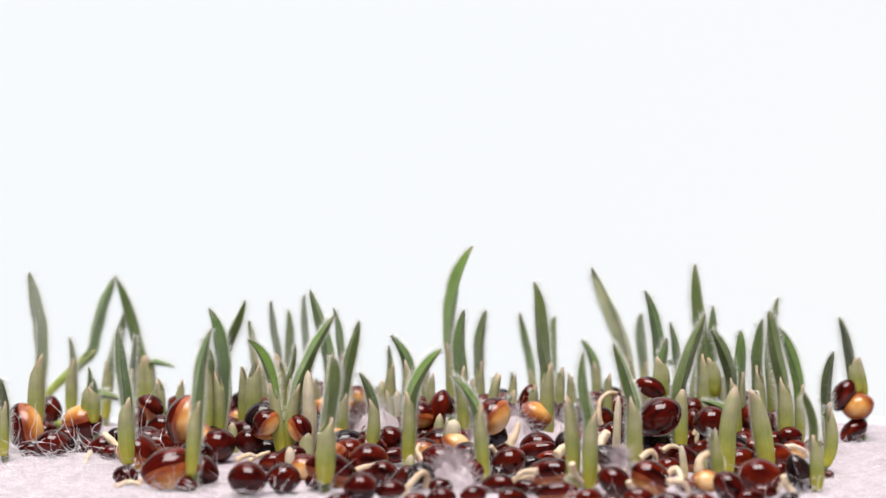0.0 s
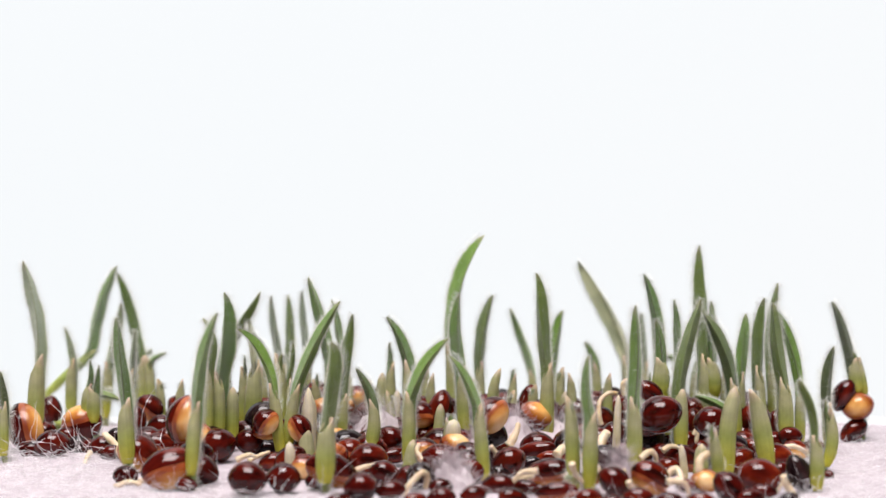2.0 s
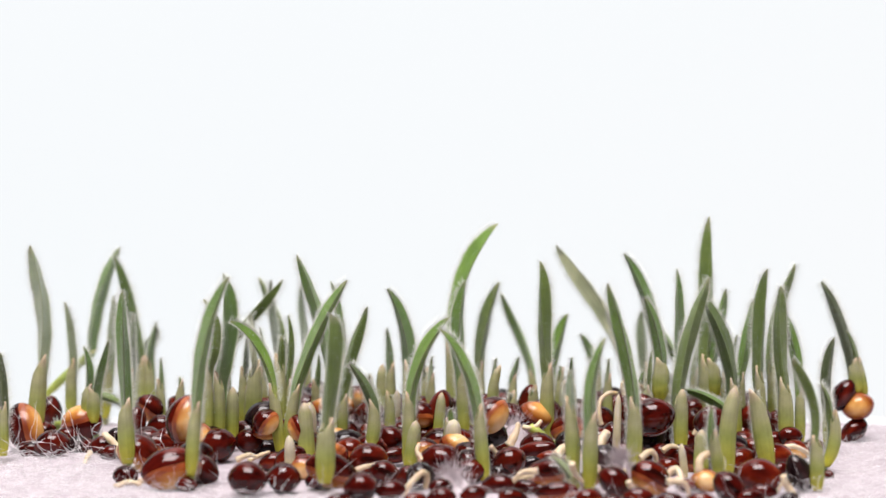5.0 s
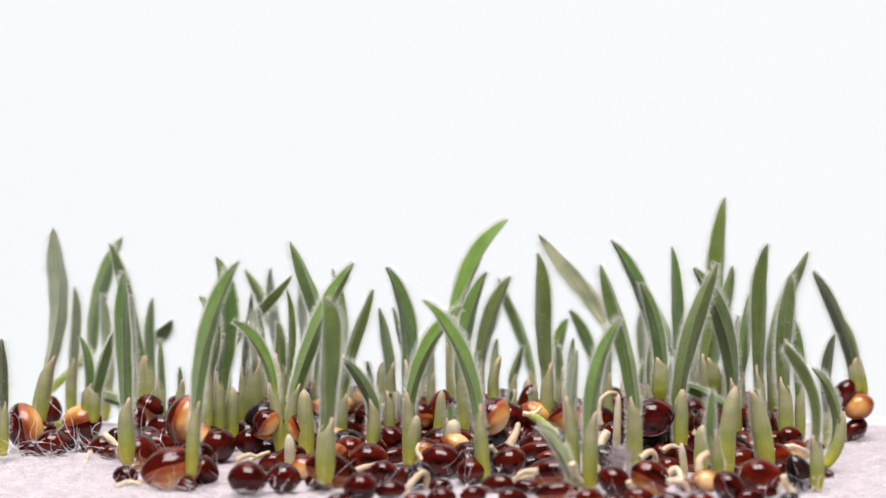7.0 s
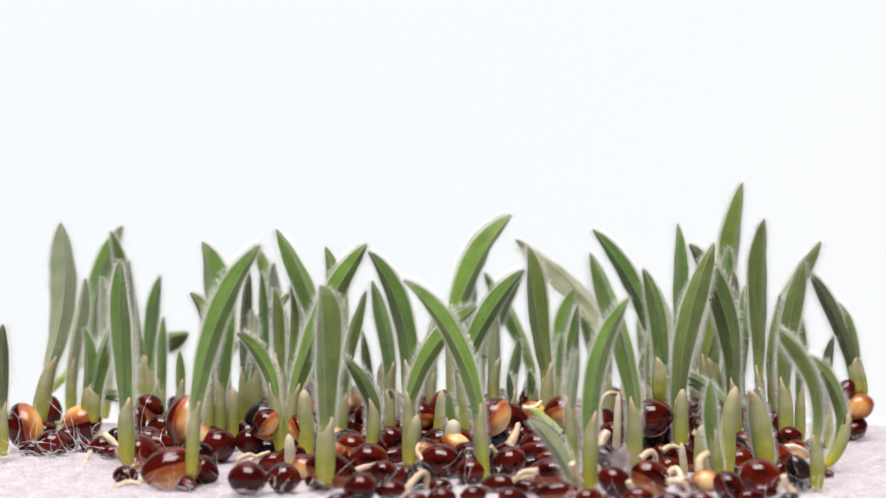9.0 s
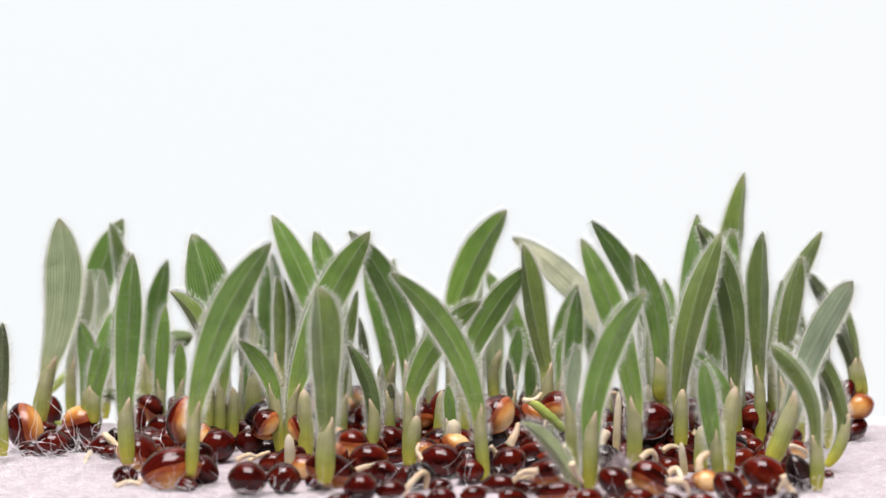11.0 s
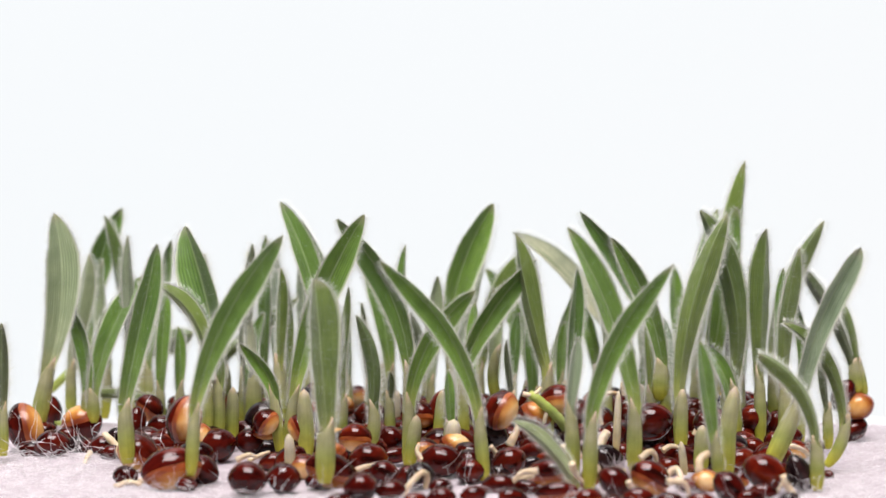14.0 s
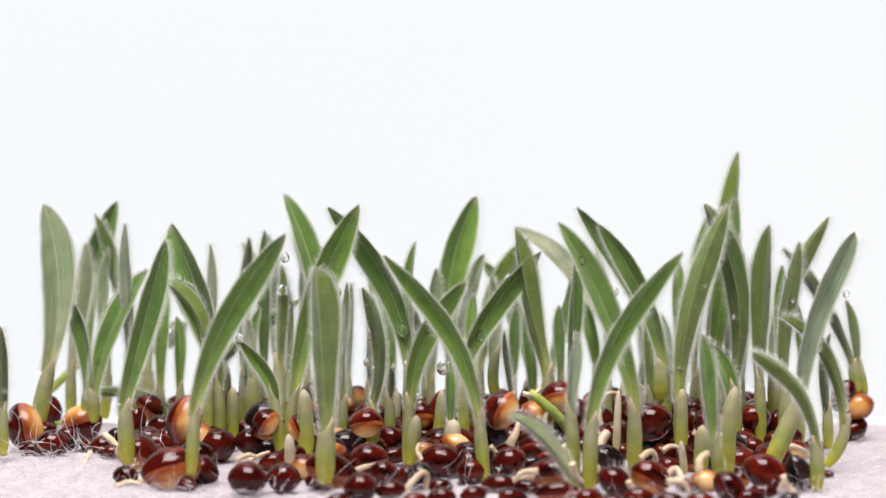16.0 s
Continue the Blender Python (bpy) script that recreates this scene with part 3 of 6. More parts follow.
            out = min(1.0, max(0.0, (shown - middle) / 8.0 + 0.38))
            angle = tucked + (spread - tucked) * out * out * (3 - 2 * out)
            for side, fold in zip((-1, 1), folds):
                fold.append((t, pose(0, 0, 0, 0, 0, side * angle)))
    for blade, halves, rows, folds in pieces:
        MOVES.append((blade, rows))
        for half, fold in zip(halves, folds):
            MOVES.append((half, fold))
    if anchor:
        MOVES.append((sheath, [(t, pose(0, 0, 0, 0, math.degrees(math.atan2(*tops[t]) - rest), 0)) for t in TIMES]))
    return ob


def spear(x, y, z, top, radius, rise=None, lean=0.0, mat=None):
    """A closed blunt sheath, not yet split; rise: rows (t, mm) by which it has still to come up."""
    ob = thing("sprout", x, y, z, "closed pale green millet sprout with a beige tip", "sprout", "closed sprouts")
    sp = part("sheath", sheath_mesh((top[0] - x, top[1] - z), radius, 0, 0, lean, mat or SHEATH, True), ob)
    if rise:
        d = Vector((top[0] - x, 0, top[1] - z)).normalized()
        MOVES.append((sp, [(t, pose(*(d * -down * MM))) for t, down in rise]))
    return ob


def root(points, r0, r1, label="cream root curling over the seeds", mat=None, name="root", rise=None):
    """A bent root through points (x, y, z in mm)."""
    p = [Vector(q) for q in points]
    out = []
    for i in range(len(p) - 1):
        a, b, c, d = p[max(i - 1, 0)], p[i], p[i + 1], p[min(i + 2, len(p) - 1)]
        for k in range(7):
            u = k / 7
            out.append(0.5 * (2 * b + (c - a) * u + (2 * a - 5 * b + 4 * c - d) * u**2 + (3 * b - a - 3 * c + d) * u**3))
    out.append(p[-1])
    o = out[0]
    radii = [(r0 + (r1 - r0) * k / (len(out) - 1)) * (1 + 0.06 * math.sin(k * 1.7)) * MM for k in range(len(out))]
    radii[-1] *= 0.5
    v, f, u = tube([(q - o) * MM for q in out], radii, 10)
    ob = new(name, mesh_from(name, v, f, [mat or ROOT], u))
    ob.matrix_basis = pose(*(o * MM))
    if rise:
        MOVES.append((ob, [(t, pose(o.x * MM, o.y * MM, (o.z - down) * MM)) for t, down in rise]))
    return tagged(ob, label, "root", "roots among the seeds")


def drop(x, y, z, r, start, slide=0.0, gone=None):
    """A bead of water that falls on a leaf or hangs from its edge at start seconds, creeps down by slide (mm), and at gone seconds runs off into the pad."""
    best = None
    for lx, ly, lz, half in ON_LEAF:
        k = (ly + 117) / (y + 117)
        dx, dz = x * k - lx, 17.5 + (z - 17.5) * k - lz
        gap = max(0.0, abs(dx) - half * 0.8) + 0.6 * abs(dz) + 0.02 * abs(ly - y)
        if best is None or gap < best[0]:
            reach = 0.8 * half + 0.7 * r
            best = (gap, lx + max(-reach, min(reach, dx)), ly - (0.2 if abs(dx) < half else 0.0) * r, lz + dz)
    if start > 0 and best:
        x, y, z = best[1:]
    verts, faces, _u = tube([(0, 0, r * MM * math.cos(math.pi * k / 10) * (1.25 if k < 5 else 1.0)) for k in range(11)],
                            [max(0.02 * r, r * math.sin(math.pi * k / 10)) * MM for k in range(11)], 14)
    ob = new("water_drop", mesh_from("water_drop", verts, faces, [WATER]))
    tagged(ob, "clear round bead of water clinging to a leaf", "water drop", "water drops")
    high = pose(x * MM, y * MM, (z + 45) * MM)
    if start <= 0:
        rows = [(0, pose(x * MM, y * MM, z * MM)), (16, pose(x * MM, y * MM, z * MM))]
    else:
        rows = [(0, high), (start, high), (start + 0.12, pose(x * MM, y * MM, z * MM)), (16, pose(x * MM, y * MM, (z - slide) * MM))]
    if gone:
        low = pose(x * MM, (y + 0.5) * MM, -3 * MM)
        rows[-1:] = [(gone, pose(x * MM, y * MM, (z - slide) * MM)), (gone + 0.16, low), (16, low)]
    ob.matrix_basis = rows[0][1]
    MOVES.append((ob, rows))
    return ob


build_setting()


# ---- the bed: seedlings, sprouts, seeds, roots ----
seedling(-36.47, 21.09, 0.65, (-36.31, 7.45), 0.76, [(0, -36.97, 15.43), (1.5, -37.42, 16.19), (3.5, -37.73, 17.04), (4.2, -37.58, 17.25), (6.5, -35.1, 19.16), (9, -34.14, 19.87), (12.5, -34.54, 20.48), (14.5, -34.9, 20.78), (16, -35.65, 21.49)], 3.55, 0.38, -0.07, 'p', anchor=[(0, -36.31, 7.45), (4.2, -36.26, 7.45), (6.5, -35.35, 7.45), (9, -35.15, 7.45), (16, -35.15, 7.45)])
seedling(-39.95, 37.73, 2.73, (-35.42, 7.09), 0.43, [(0, -32.76, 14.84), (3.5, -32.6, 16.88), (7, -32.2, 18.69), (9, -32.2, 19.82), (13, -32.09, 21.18), (16, -32.76, 22.31)], 3.23, 0.39, 0.07, 'g', lean=0.0, sheath_mat=STEM)
seedling(-29.47, 34.45, 0.7, (-29.69, 6.47), 0.56, [(0, -32.19, 14.68), (3.5, -32.08, 16), (7, -32.91, 18.11), (9, -32.8, 19.33), (13, -33.01, 20.66), (16, -34.4, 20.99)], 2.6, 0.48, 0.01, 'g')
seedling(-35.25, 29.45, 0.68, (-35.3, 6.57), 0.54, [(0, -35.46, 9.15), (3.5, -36.21, 11.29), (7, -35.03, 13.91), (9, -33.96, 14.77), (13, -33.42, 16.37), (16, -33.96, 18.09)], 2.41, 0.32, 0, 'p')
seedling(-33.46, 35.75, 0.71, (-33.07, 5.83), 0.56, [(0, -31.39, 11.53), (1.5, -31.79, 11.97), (3.5, -31.79, 12.69), (7, -33.75, 13.09), (9, -33.63, 14.76), (13, -33.63, 15.88), (16, -32.74, 17.56)], 1.93, 0.59, 0.03, 'p')
seedling(-24.45, 2.8, 0.9, (-24.71, 5.5), 0.66, [(0, -25.24, 11.32), (1.5, -25.41, 11.94), (3.5, -25.11, 13.16), (6.5, -24.8, 15.48), (9, -25.15, 16.71), (11.5, -23.84, 17.28), (13, -22.83, 17.63), (16, -21.65, 18.2)], 2.25, 0.5, 0.0, 'd')
seedling(-31.33, 21.4, 1.96, (-31.28, 4.79), 0.61, [(0, -31.33, 5.91), (1.5, -30.98, 6.67), (3.5, -30.48, 8.43), (7, -29.41, 10.62), (9, -28.85, 12.49), (13, -27.39, 14.61), (16, -26.78, 15.62)], 2.37, 0.35, 0.06, 'd')
seedling(-32.06, 21.7, 2.34, (-31.91, 5.13), 0.51, [(0, -31.86, 6.9), (1.5, -31.76, 7.4), (3.5, -31.96, 8.11), (7, -32.77, 9.69), (9, -32.41, 10.45), (13, -33.48, 11.86), (16, -33.99, 13.49)], 1.86, 0.39, -0.07, 'd')
seedling(-19.09, 13.86, 0.59, (-18.96, 6.54), 0.62, [(0, -19.91, 12.48), (1.5, -18.67, 13.58), (3.5, -18.57, 14.44), (6.5, -19.19, 16.49), (9, -20.63, 18.12), (11.5, -21.73, 18.93), (14, -22.21, 19.42), (16, -23.4, 19.61)], 4.3, 0.36, -0.04, 'g')
seedling(-18.24, -5.2, 1.1, (-17.95, 6.01), 0.49, [(0, -16.73, 11.74), (1.5, -16.44, 12.43), (3.5, -15.91, 14.48), (7, -14.76, 16.6), (9, -13.17, 17.79), (11.5, -12.23, 18.03), (13, -11.77, 18.36), (16, -11.36, 18.64)], 2.59, 0.39, 0.07, 'g')
seedling(-19.75, 12.78, 0.58, (-19.75, 7.58), 0.48, [(0, -20.36, 9.95), (3.5, -20.08, 13.04), (7, -20.51, 13.52), (9, -21.31, 13.85), (11.5, -23.45, 13.98), (13, -24.4, 14.28), (16, -23.92, 15.08)], 2.13, 0.45, -0.15, 'g')
seedling(-20.86, 27.05, 0.68, (-20.6, 7.28), 0.48, [(0, -18.49, 12.76), (1.5, -17.49, 13.29), (3.5, -15.91, 14.13), (7, -14.18, 15.03), (9, -13.91, 13.75), (13, -13.64, 13.07), (16, -13.38, 12.81)], 2.04, 0.53, 0.05, 'g')
seedling(-13.3, 9.69, 0.56, (-13.9, 5.96), 0.51, [(0, -16.03, 10.08), (1.5, -16.59, 10.69), (3.5, -17.61, 11.62), (7, -17.28, 11.62), (9, -16.96, 10.6), (13, -16.68, 9.67), (16, -16.78, 10.04)], 1.52, 0.69, -0.1, 'g')
seedling(-12.94, 10.29, 0.57, (-12.2, 5.9), 0.51, [(0, -8.94, 12), (1.5, -8.57, 12.89), (3.5, -8.19, 13.97), (7, -7.35, 16.34), (9, -6.24, 17.91), (11.5, -5.96, 19.18), (13, -6.19, 19.83), (16, -6.89, 21.13)], 2.94, 0.39, 0.05, 'g')
seedling(-16.97, 21.09, 0.65, (-16.87, 6.94), 0.76, [(0, -17.37, 11.09), (3.5, -17.37, 11.38), (7, -17.12, 12.25), (11, -17.02, 11.69), (16, -17.37, 10.98)], 0.93, 0.78, 0, 'w')
seedling(-16.04, 33.18, 0.7, (-16.04, 6.57), 0.49, [(0, -16.69, 12.5), (3.5, -16.65, 13.6), (7, -16.69, 15.63), (9, -16.32, 16.18), (13, -16.86, 17.99), (16, -17.02, 18.93)], 2.24, 0.35, 0, 'p')
seedling(-15.18, 34.45, 0.7, (-15.29, 5.92), 0.5, [(0, -15.18, 11.58), (1.5, -15.12, 12.57), (3.5, -16.62, 14.23), (7, -19.61, 15.45), (9, -18.72, 18.06), (13, -19.17, 16.89), (16, -19.94, 18.22)], 2.38, 0.43, -0.06, 'g')
seedling(-13.53, 37.73, 0.71, (-13.64, 6.23), 0.46, [(0, -13.86, 12.92), (3.5, -14.2, 13.71), (7, -14.09, 14.16), (9, -14.6, 13.71), (13, -14.37, 15.86), (16, -13.8, 18.12)], 1.97, 0.41, 0, 'p')
seedling(-9.63, 17.31, 0.62, (-9.93, 7.73), 0.54, [(0, -11.59, 13.96), (1.5, -11.64, 14.75), (3.5, -12.43, 16.07), (6.5, -13.11, 17.89), (9, -14.59, 19.27), (11.5, -15.04, 20.75), (13, -14.59, 21.23), (14.5, -14.15, 21.82), (16, -13.95, 22.32)], 2.5, 0.48, -0.05, 'g')
seedling(-9.1, 19.79, 0.64, (-9.1, 7.54), 0.45, [(0, -9.71, 12.3), (3.5, -10.05, 13.94), (7, -9.86, 15.75), (9, -10.51, 17.75), (11.5, -11.8, 19.3), (13, -12.45, 19.7), (16, -13.46, 20.65)], 2.86, 0.29, -0.04, 'g')
seedling(-8.92, 17.8, 0.62, (-8.77, 4.48), 0.54, [(0, -7.3, 11.24), (1.5, -7.98, 11.88), (3.5, -7.2, 11.48), (7, -6.07, 14), (9, -6.7, 13.85), (13, -8.09, 14), (16, -8.38, 14.59)], 1.51, 0.8, 0.05, 'g')
seedling(-8.47, -6.2, 0.72, (-8.38, 4.98), 0.73, [(0, -8.06, 9.84), (1.5, -8.06, 10.57), (3.5, -7.95, 11.95), (7, -8.59, 14.02), (9, -8.79, 14.91), (11.5, -9.04, 14.78), (13, -9.08, 14.98), (14.5, -9.24, 15.6), (16, -9.15, 16.2)], 3.31, 0.36, 0, 'g', spoon=True)
seedling(-6.16, 8.72, 0.55, (-5.71, 4.85), 0.55, [(0, -6.8, 7.43), (1.5, -7.08, 7.8), (3.5, -7.17, 7.89), (7, -8.28, 8.72), (9, -8.1, 8.72), (12, -7.59, 10.74), (13, -7.08, 11.89), (14.5, -6.99, 12.35), (16, -6.53, 14.42)], 1.69, 0.56, -0.1, 'g', lean=0.06)
seedling(-2.95, 17.31, 0.62, (-2.95, 7.23), 0.59, [(0, -4.52, 9.98), (1.5, -4.91, 11.26), (3.5, -4.86, 12.64), (6.5, -4.82, 15.54), (9, -6.48, 17.3), (11.5, -8.45, 19.27), (13, -8.95, 19.52), (14.5, -9.34, 20.4), (16, -9.93, 21.09)], 2.61, 0.5, -0.1, 'g')
seedling(-2.73, 3.52, 0.44, (-2.56, 5.86), 0.53, [(0, -0.09, 9.7), (1.5, 0.53, 10.27), (3.5, 0.22, 11.37), (7, 1.5, 12.92), (9, 2.73, 13), (11.5, 3, 13.58), (13, 2.82, 13.93), (16, 1.81, 14.99)], 2.16, 0.5, 0.1, 'g')
seedling(-4.89, 25.29, 0.67, (-4.89, 6.52), 0.57, [(0, -5, 8.6), (3.5, -4.89, 9.33), (7, -5.88, 12.08), (9, -6.55, 14.59), (13, -7.6, 17.66), (16, -6.98, 16.93)], 2.23, 0.33, -0.04, 'g')
seedling(0.83, 25.29, 0.67, (0.63, 8.18), 0.47, [(0, 2.81, 17.76), (1.5, 3.64, 18.49), (3.5, 4.32, 19.48), (7, 6.09, 20.25), (9, 6.45, 20.67), (11.5, 5.83, 21.2), (13, 5.2, 21.51), (14.5, 4.37, 21.87), (16, 3.12, 22.44)], 3.5, 0.39, 0.08, 'g')
seedling(1.87, 17.31, 0.62, (1.57, 6.74), 0.54, [(0, 1.87, 12.19), (1.5, 1.48, 13.37), (3.5, 1.43, 14.11), (7, 3.78, 15.48), (8, 5.55, 15.63), (9, 7.13, 15.68), (11.5, 7.66, 16.07), (13, 7.91, 16.27), (16, 8.55, 17.25)], 2.5, 0.52, 0.06, 'g')
seedling(3.47, 27.05, 0.68, (3.37, 6.49), 0.52, [(0, 4.05, 11.81), (1.5, 4.59, 12.91), (3.5, 4.79, 13.87), (7, 6.27, 14.92), (9, 7.42, 15.23), (13, 8.12, 16.92), (16, 7.96, 18.5)], 2.9, 0.41, 0.05, 'g')
seedling(1.13, 29.45, 0.68, (1.01, 5.77), 0.48, [(0, 0.91, 6.57), (3.5, 1.66, 11.93), (7, 1.29, 13.27), (9, 3, 14.5), (13, 3.91, 15.84), (16, 3.91, 17.02)], 2.41, 0.41, 0.03, 'p')
seedling(3.12, -1.71, 0.25, (2.61, 5.4), 0.51, [(0, 0.67, 8.01), (1.5, 0.46, 9.32), (3.5, 0.25, 10.29), (7, -1.52, 13.66), (9, -2.99, 15.14), (11.5, -4.17, 15.86), (13, -4.81, 16.28), (16, -4.47, 17.04)], 2.24, 0.42, -0.1, 'g')
seedling(6.48, 28.25, 0.68, (6.54, 5.33), 0.48, [(0, 6.48, 5.87), (3.5, 6.8, 6.67), (7, 7.49, 8.42), (9, 7.18, 9.06), (13, 7.12, 11.07), (16, 6.96, 11.98)], 1.41, 0.46, 0, 'd')
seedling(9, 16.83, 0.62, (9, 7.03), 0.64, [(0, 7.88, 14.66), (1.5, 7.98, 15.25), (3.5, 8.47, 15.89), (6.5, 8.27, 17.01), (9, 7.39, 17.7), (11.5, 6.75, 18.03), (13, 6.36, 18.43), (16, 6.27, 19.31)], 2.79, 0.46, 0.02, 'g')
seedling(10.36, 31.3, 0.69, (10.36, 6.16), 0.49, [(0, 10.8, 11.05), (1.5, 11.34, 11.59), (3.5, 12.04, 11.59), (7, 11.99, 10.77), (9, 12.8, 13.76), (13, 13.13, 14.3), (16, 12.36, 14.84)], 2.21, 0.6, 0, 'g')
seedling(9.19, 39, 0.73, (9.01, 5.01), 0.46, [(0, 7.76, 11.11), (3.5, 6.04, 12.14), (7, 5.6, 14.59), (9, 4.16, 15.22), (13, 4.33, 15.27), (16, 3.88, 16.3)], 2.33, 0.4, -0.05, 'g')
seedling(18.35, 33.18, 0.7, (18.02, 6.57), 0.72, [(0, 14.45, 15.69), (1.5, 13.45, 16.18), (3.5, 12.03, 16.9), (7, 9.29, 18.93), (9, 7.03, 18.44), (11.5, 6.64, 18.65), (13, 6.64, 18.77), (16, 6.93, 19.53)], 3.02, 0.52, -0.07, 'w')
seedling(10.52, -5.99, 0.16, (10.64, 5.36), 0.57, [(0, 10.11, 10.15), (1.5, 10.39, 9.83), (3.5, 10.88, 10.31), (7, 12.83, 12.59), (9, 13.44, 14.09), (11.5, 14.86, 14.62), (12.5, 15.39, 14.82), (13, 15.71, 15.23), (14.5, 16.65, 16.73), (16, 17.09, 17.26)], 2.1, 0.45, 0.09, 'g')
seedling(14.46, -0.01, 0.34, (14.55, 5.78), 0.6, [(0, 12.92, 10.35), (1, 14.38, 11.89), (1.5, 14.89, 12.84), (2.5, 13.95, 13.48), (3.5, 12.96, 13.91), (7, 11.89, 16.3), (9, 11.08, 17.24), (11.5, 10.18, 18.48), (13, 9.76, 18.83), (16, 8.6, 19.47)], 2.36, 0.48, -0.05, 'd')
seedling(19.71, 21.88, 0.65, (19.6, 7.39), 0.56, [(0, 18.19, 13.75), (1.5, 18.19, 14.91), (3.5, 17.07, 16.18), (7, 15.19, 18.26), (9, 13.51, 19.22), (11.5, 13.31, 20.19), (13, 12.6, 20.55), (16, 12.09, 21.21)], 2.18, 0.57, -0.07, 'g')
seedling(18.54, 14.98, 4.61, (18.73, 7.89), 0.77, [(0, 19.12, 9.92), (1.5, 18.39, 11.18), (3.5, 17.66, 12.58), (7, 16.85, 14.65), (9, 17.04, 15.86), (11.5, 16.12, 17.31), (13, 15.1, 17.79), (16, 13.18, 19.58)], 1.97, 0.6, -0.07, 'd')
seedling(23.41, 21.88, 0.65, (23.67, 7.39), 0.66, [(0, 22.75, 16.18), (1.5, 23.01, 17.45), (3.5, 23.67, 19.07), (6.5, 24.59, 21.77), (7, 25.71, 22.18), (9, 27.12, 23.55), (11.5, 27.33, 24.61), (13, 27.48, 25.07), (14.5, 27.28, 25.68), (16, 26.77, 26.29)], 3.26, 0.45, -0.03, 'g')
seedling(21.14, 19.28, 0.63, (20.99, 6.58), 0.45, [(0, 20.09, 11.07), (1.5, 20.29, 12.57), (3.5, 21.03, 14.36), (7, 20.38, 17.7), (9, 20.99, 19.79), (11.5, 23.32, 20.79), (13, 24.82, 21.19), (16, 23.93, 20.74)], 2.14, 0.43, 0, 'g')
seedling(19.98, 12.78, 0.58, (19.88, 5.2), 0.61, [(0, 22.12, 12.09), (1.5, 21.78, 13.04), (3.5, 21.93, 14.32), (7, 23.21, 16.31), (9, 22.97, 18.03), (11.5, 23.78, 19.2), (13, 24.16, 20.11), (16, 24.26, 21.25)], 3, 0.45, 0.06, 'g')
seedling(24.28, 21.88, 4.09, (24.28, 7.39), 0.76, [(0, 24.28, 12.37), (1.5, 24.08, 12.73), (3.5, 24.78, 12.98), (7, 26.06, 15.97), (9, 25.75, 17.75), (13, 26.41, 20.6), (16, 26.31, 22.02)], 2.49, 0.46, 0, 'g')
seedling(25.36, 16.37, 0.61, (25.17, 5.85), 0.54, [(0, 23.12, 10.63), (1.5, 22.53, 11.79), (3.5, 22.39, 12.42), (7, 21.56, 15.85), (9, 21.17, 17.94), (11.5, 21.9, 19.89), (13, 21.9, 20.47), (16, 22.39, 21.35)], 2.98, 0.5, -0.1, 'g')
seedling(26.12, 18.78, 0.63, (26.12, 6.13), 0.5, [(0, 26.22, 10.35), (1.5, 26.47, 11.49), (3.5, 27.51, 12.48), (7, 27.11, 13.58), (9, 26.71, 14.32), (16, 26.71, 14.82)], 1.52, 0.8, 0, 'g')
seedling(27.41, 16.37, 0.61, (27.36, 6.82), 0.54, [(0, 27.61, 11.45), (1.5, 27.71, 12.91), (3.5, 28, 14.37), (7, 28, 17.94), (9, 27.66, 20.08), (11.5, 27.56, 18.91), (13, 27.71, 19.06), (16, 28.1, 19.59)], 2.79, 0.46, 0, 'g')
seedling(29.1, 13.86, 0.59, (29.01, 6.07), 0.67, [(0, 27.61, 12.28), (1.5, 27.86, 12.77), (3.5, 28.15, 13.71), (7, 29.38, 15.35), (9, 30.44, 16.49), (13, 30.06, 17.26), (16, 30.06, 18.12)], 2.25, 0.57, 0.04, 'g')
seedling(29.43, 20.3, 0.64, (29.23, 7.51), 0.51, [(0, 29.73, 13.18), (1.5, 29.62, 14.19), (3.5, 30.48, 15.34), (7, 32.29, 17.3), (9, 33.4, 18.16), (11.5, 33.44, 19.25), (13, 33.44, 19.71), (16, 34, 20.36)], 2.36, 0.39, 0.07, 'g')
seedling(25.14, 2.32, 0.52, (24.2, 6.2), 0.74, [(0, 24.2, 6.5), (9, 24.3, 6.8), (9.8, 26.23, 8.82), (10.6, 29.94, 13.18), (11.4, 32.47, 15.97), (12.5, 32.73, 16.37), (13, 32.56, 16.76), (16, 31.68, 18.77)], 2.4, 0.38, 0.06, 'p', anchor=[(0, 24.2, 6.2), (9, 24.2, 6.2), (11.4, 27.5, 5.7), (16, 27.5, 5.7)], spoon=True)
seedling(30.61, 15.44, 0.61, (30.61, 5.44), 0.48, [(0, 28.68, 10.86), (1.5, 28.19, 12.31), (3.5, 28.19, 13.04), (7, 29.21, 12.71), (9, 29.59, 13.68), (16, 29.75, 14.4)], 1.29, 0.9, -0.07, 'd')
seedling(26.88, -5.99, 0.16, (26.88, 3.74), 0.53, [(0, 25.99, 7.19), (1.5, 25.66, 7.92), (3.5, 25.5, 8.93), (7, 24.52, 10.8), (9, 24.12, 11.77), (10.5, 23.79, 11.04), (11.5, 23.31, 10.39), (13, 22.9, 10.39), (14.5, 22.49, 9.91), (16, 22.17, 10.15)], 1.91, 0.39, -0.16, 'g', spoon=True)
seedling(29.89, 3.52, 0.53, (29.95, 4.6), 0.48, [(0, 29.93, 5.31), (1.5, 29.82, 5.65), (3.5, 29.78, 6.26), (7, 28.78, 8.2), (9, 28.12, 9.26), (13, 26.49, 11.37), (16, 26.18, 12.25)], 1.71, 0.37, -0.14, 'g', anchor=[(0, 29.95, 4.6), (3.5, 30.05, 4.6), (7, 30.9, 4.45), (9, 31.3, 4.32), (16, 31.3, 4.32)], lean=0.1)
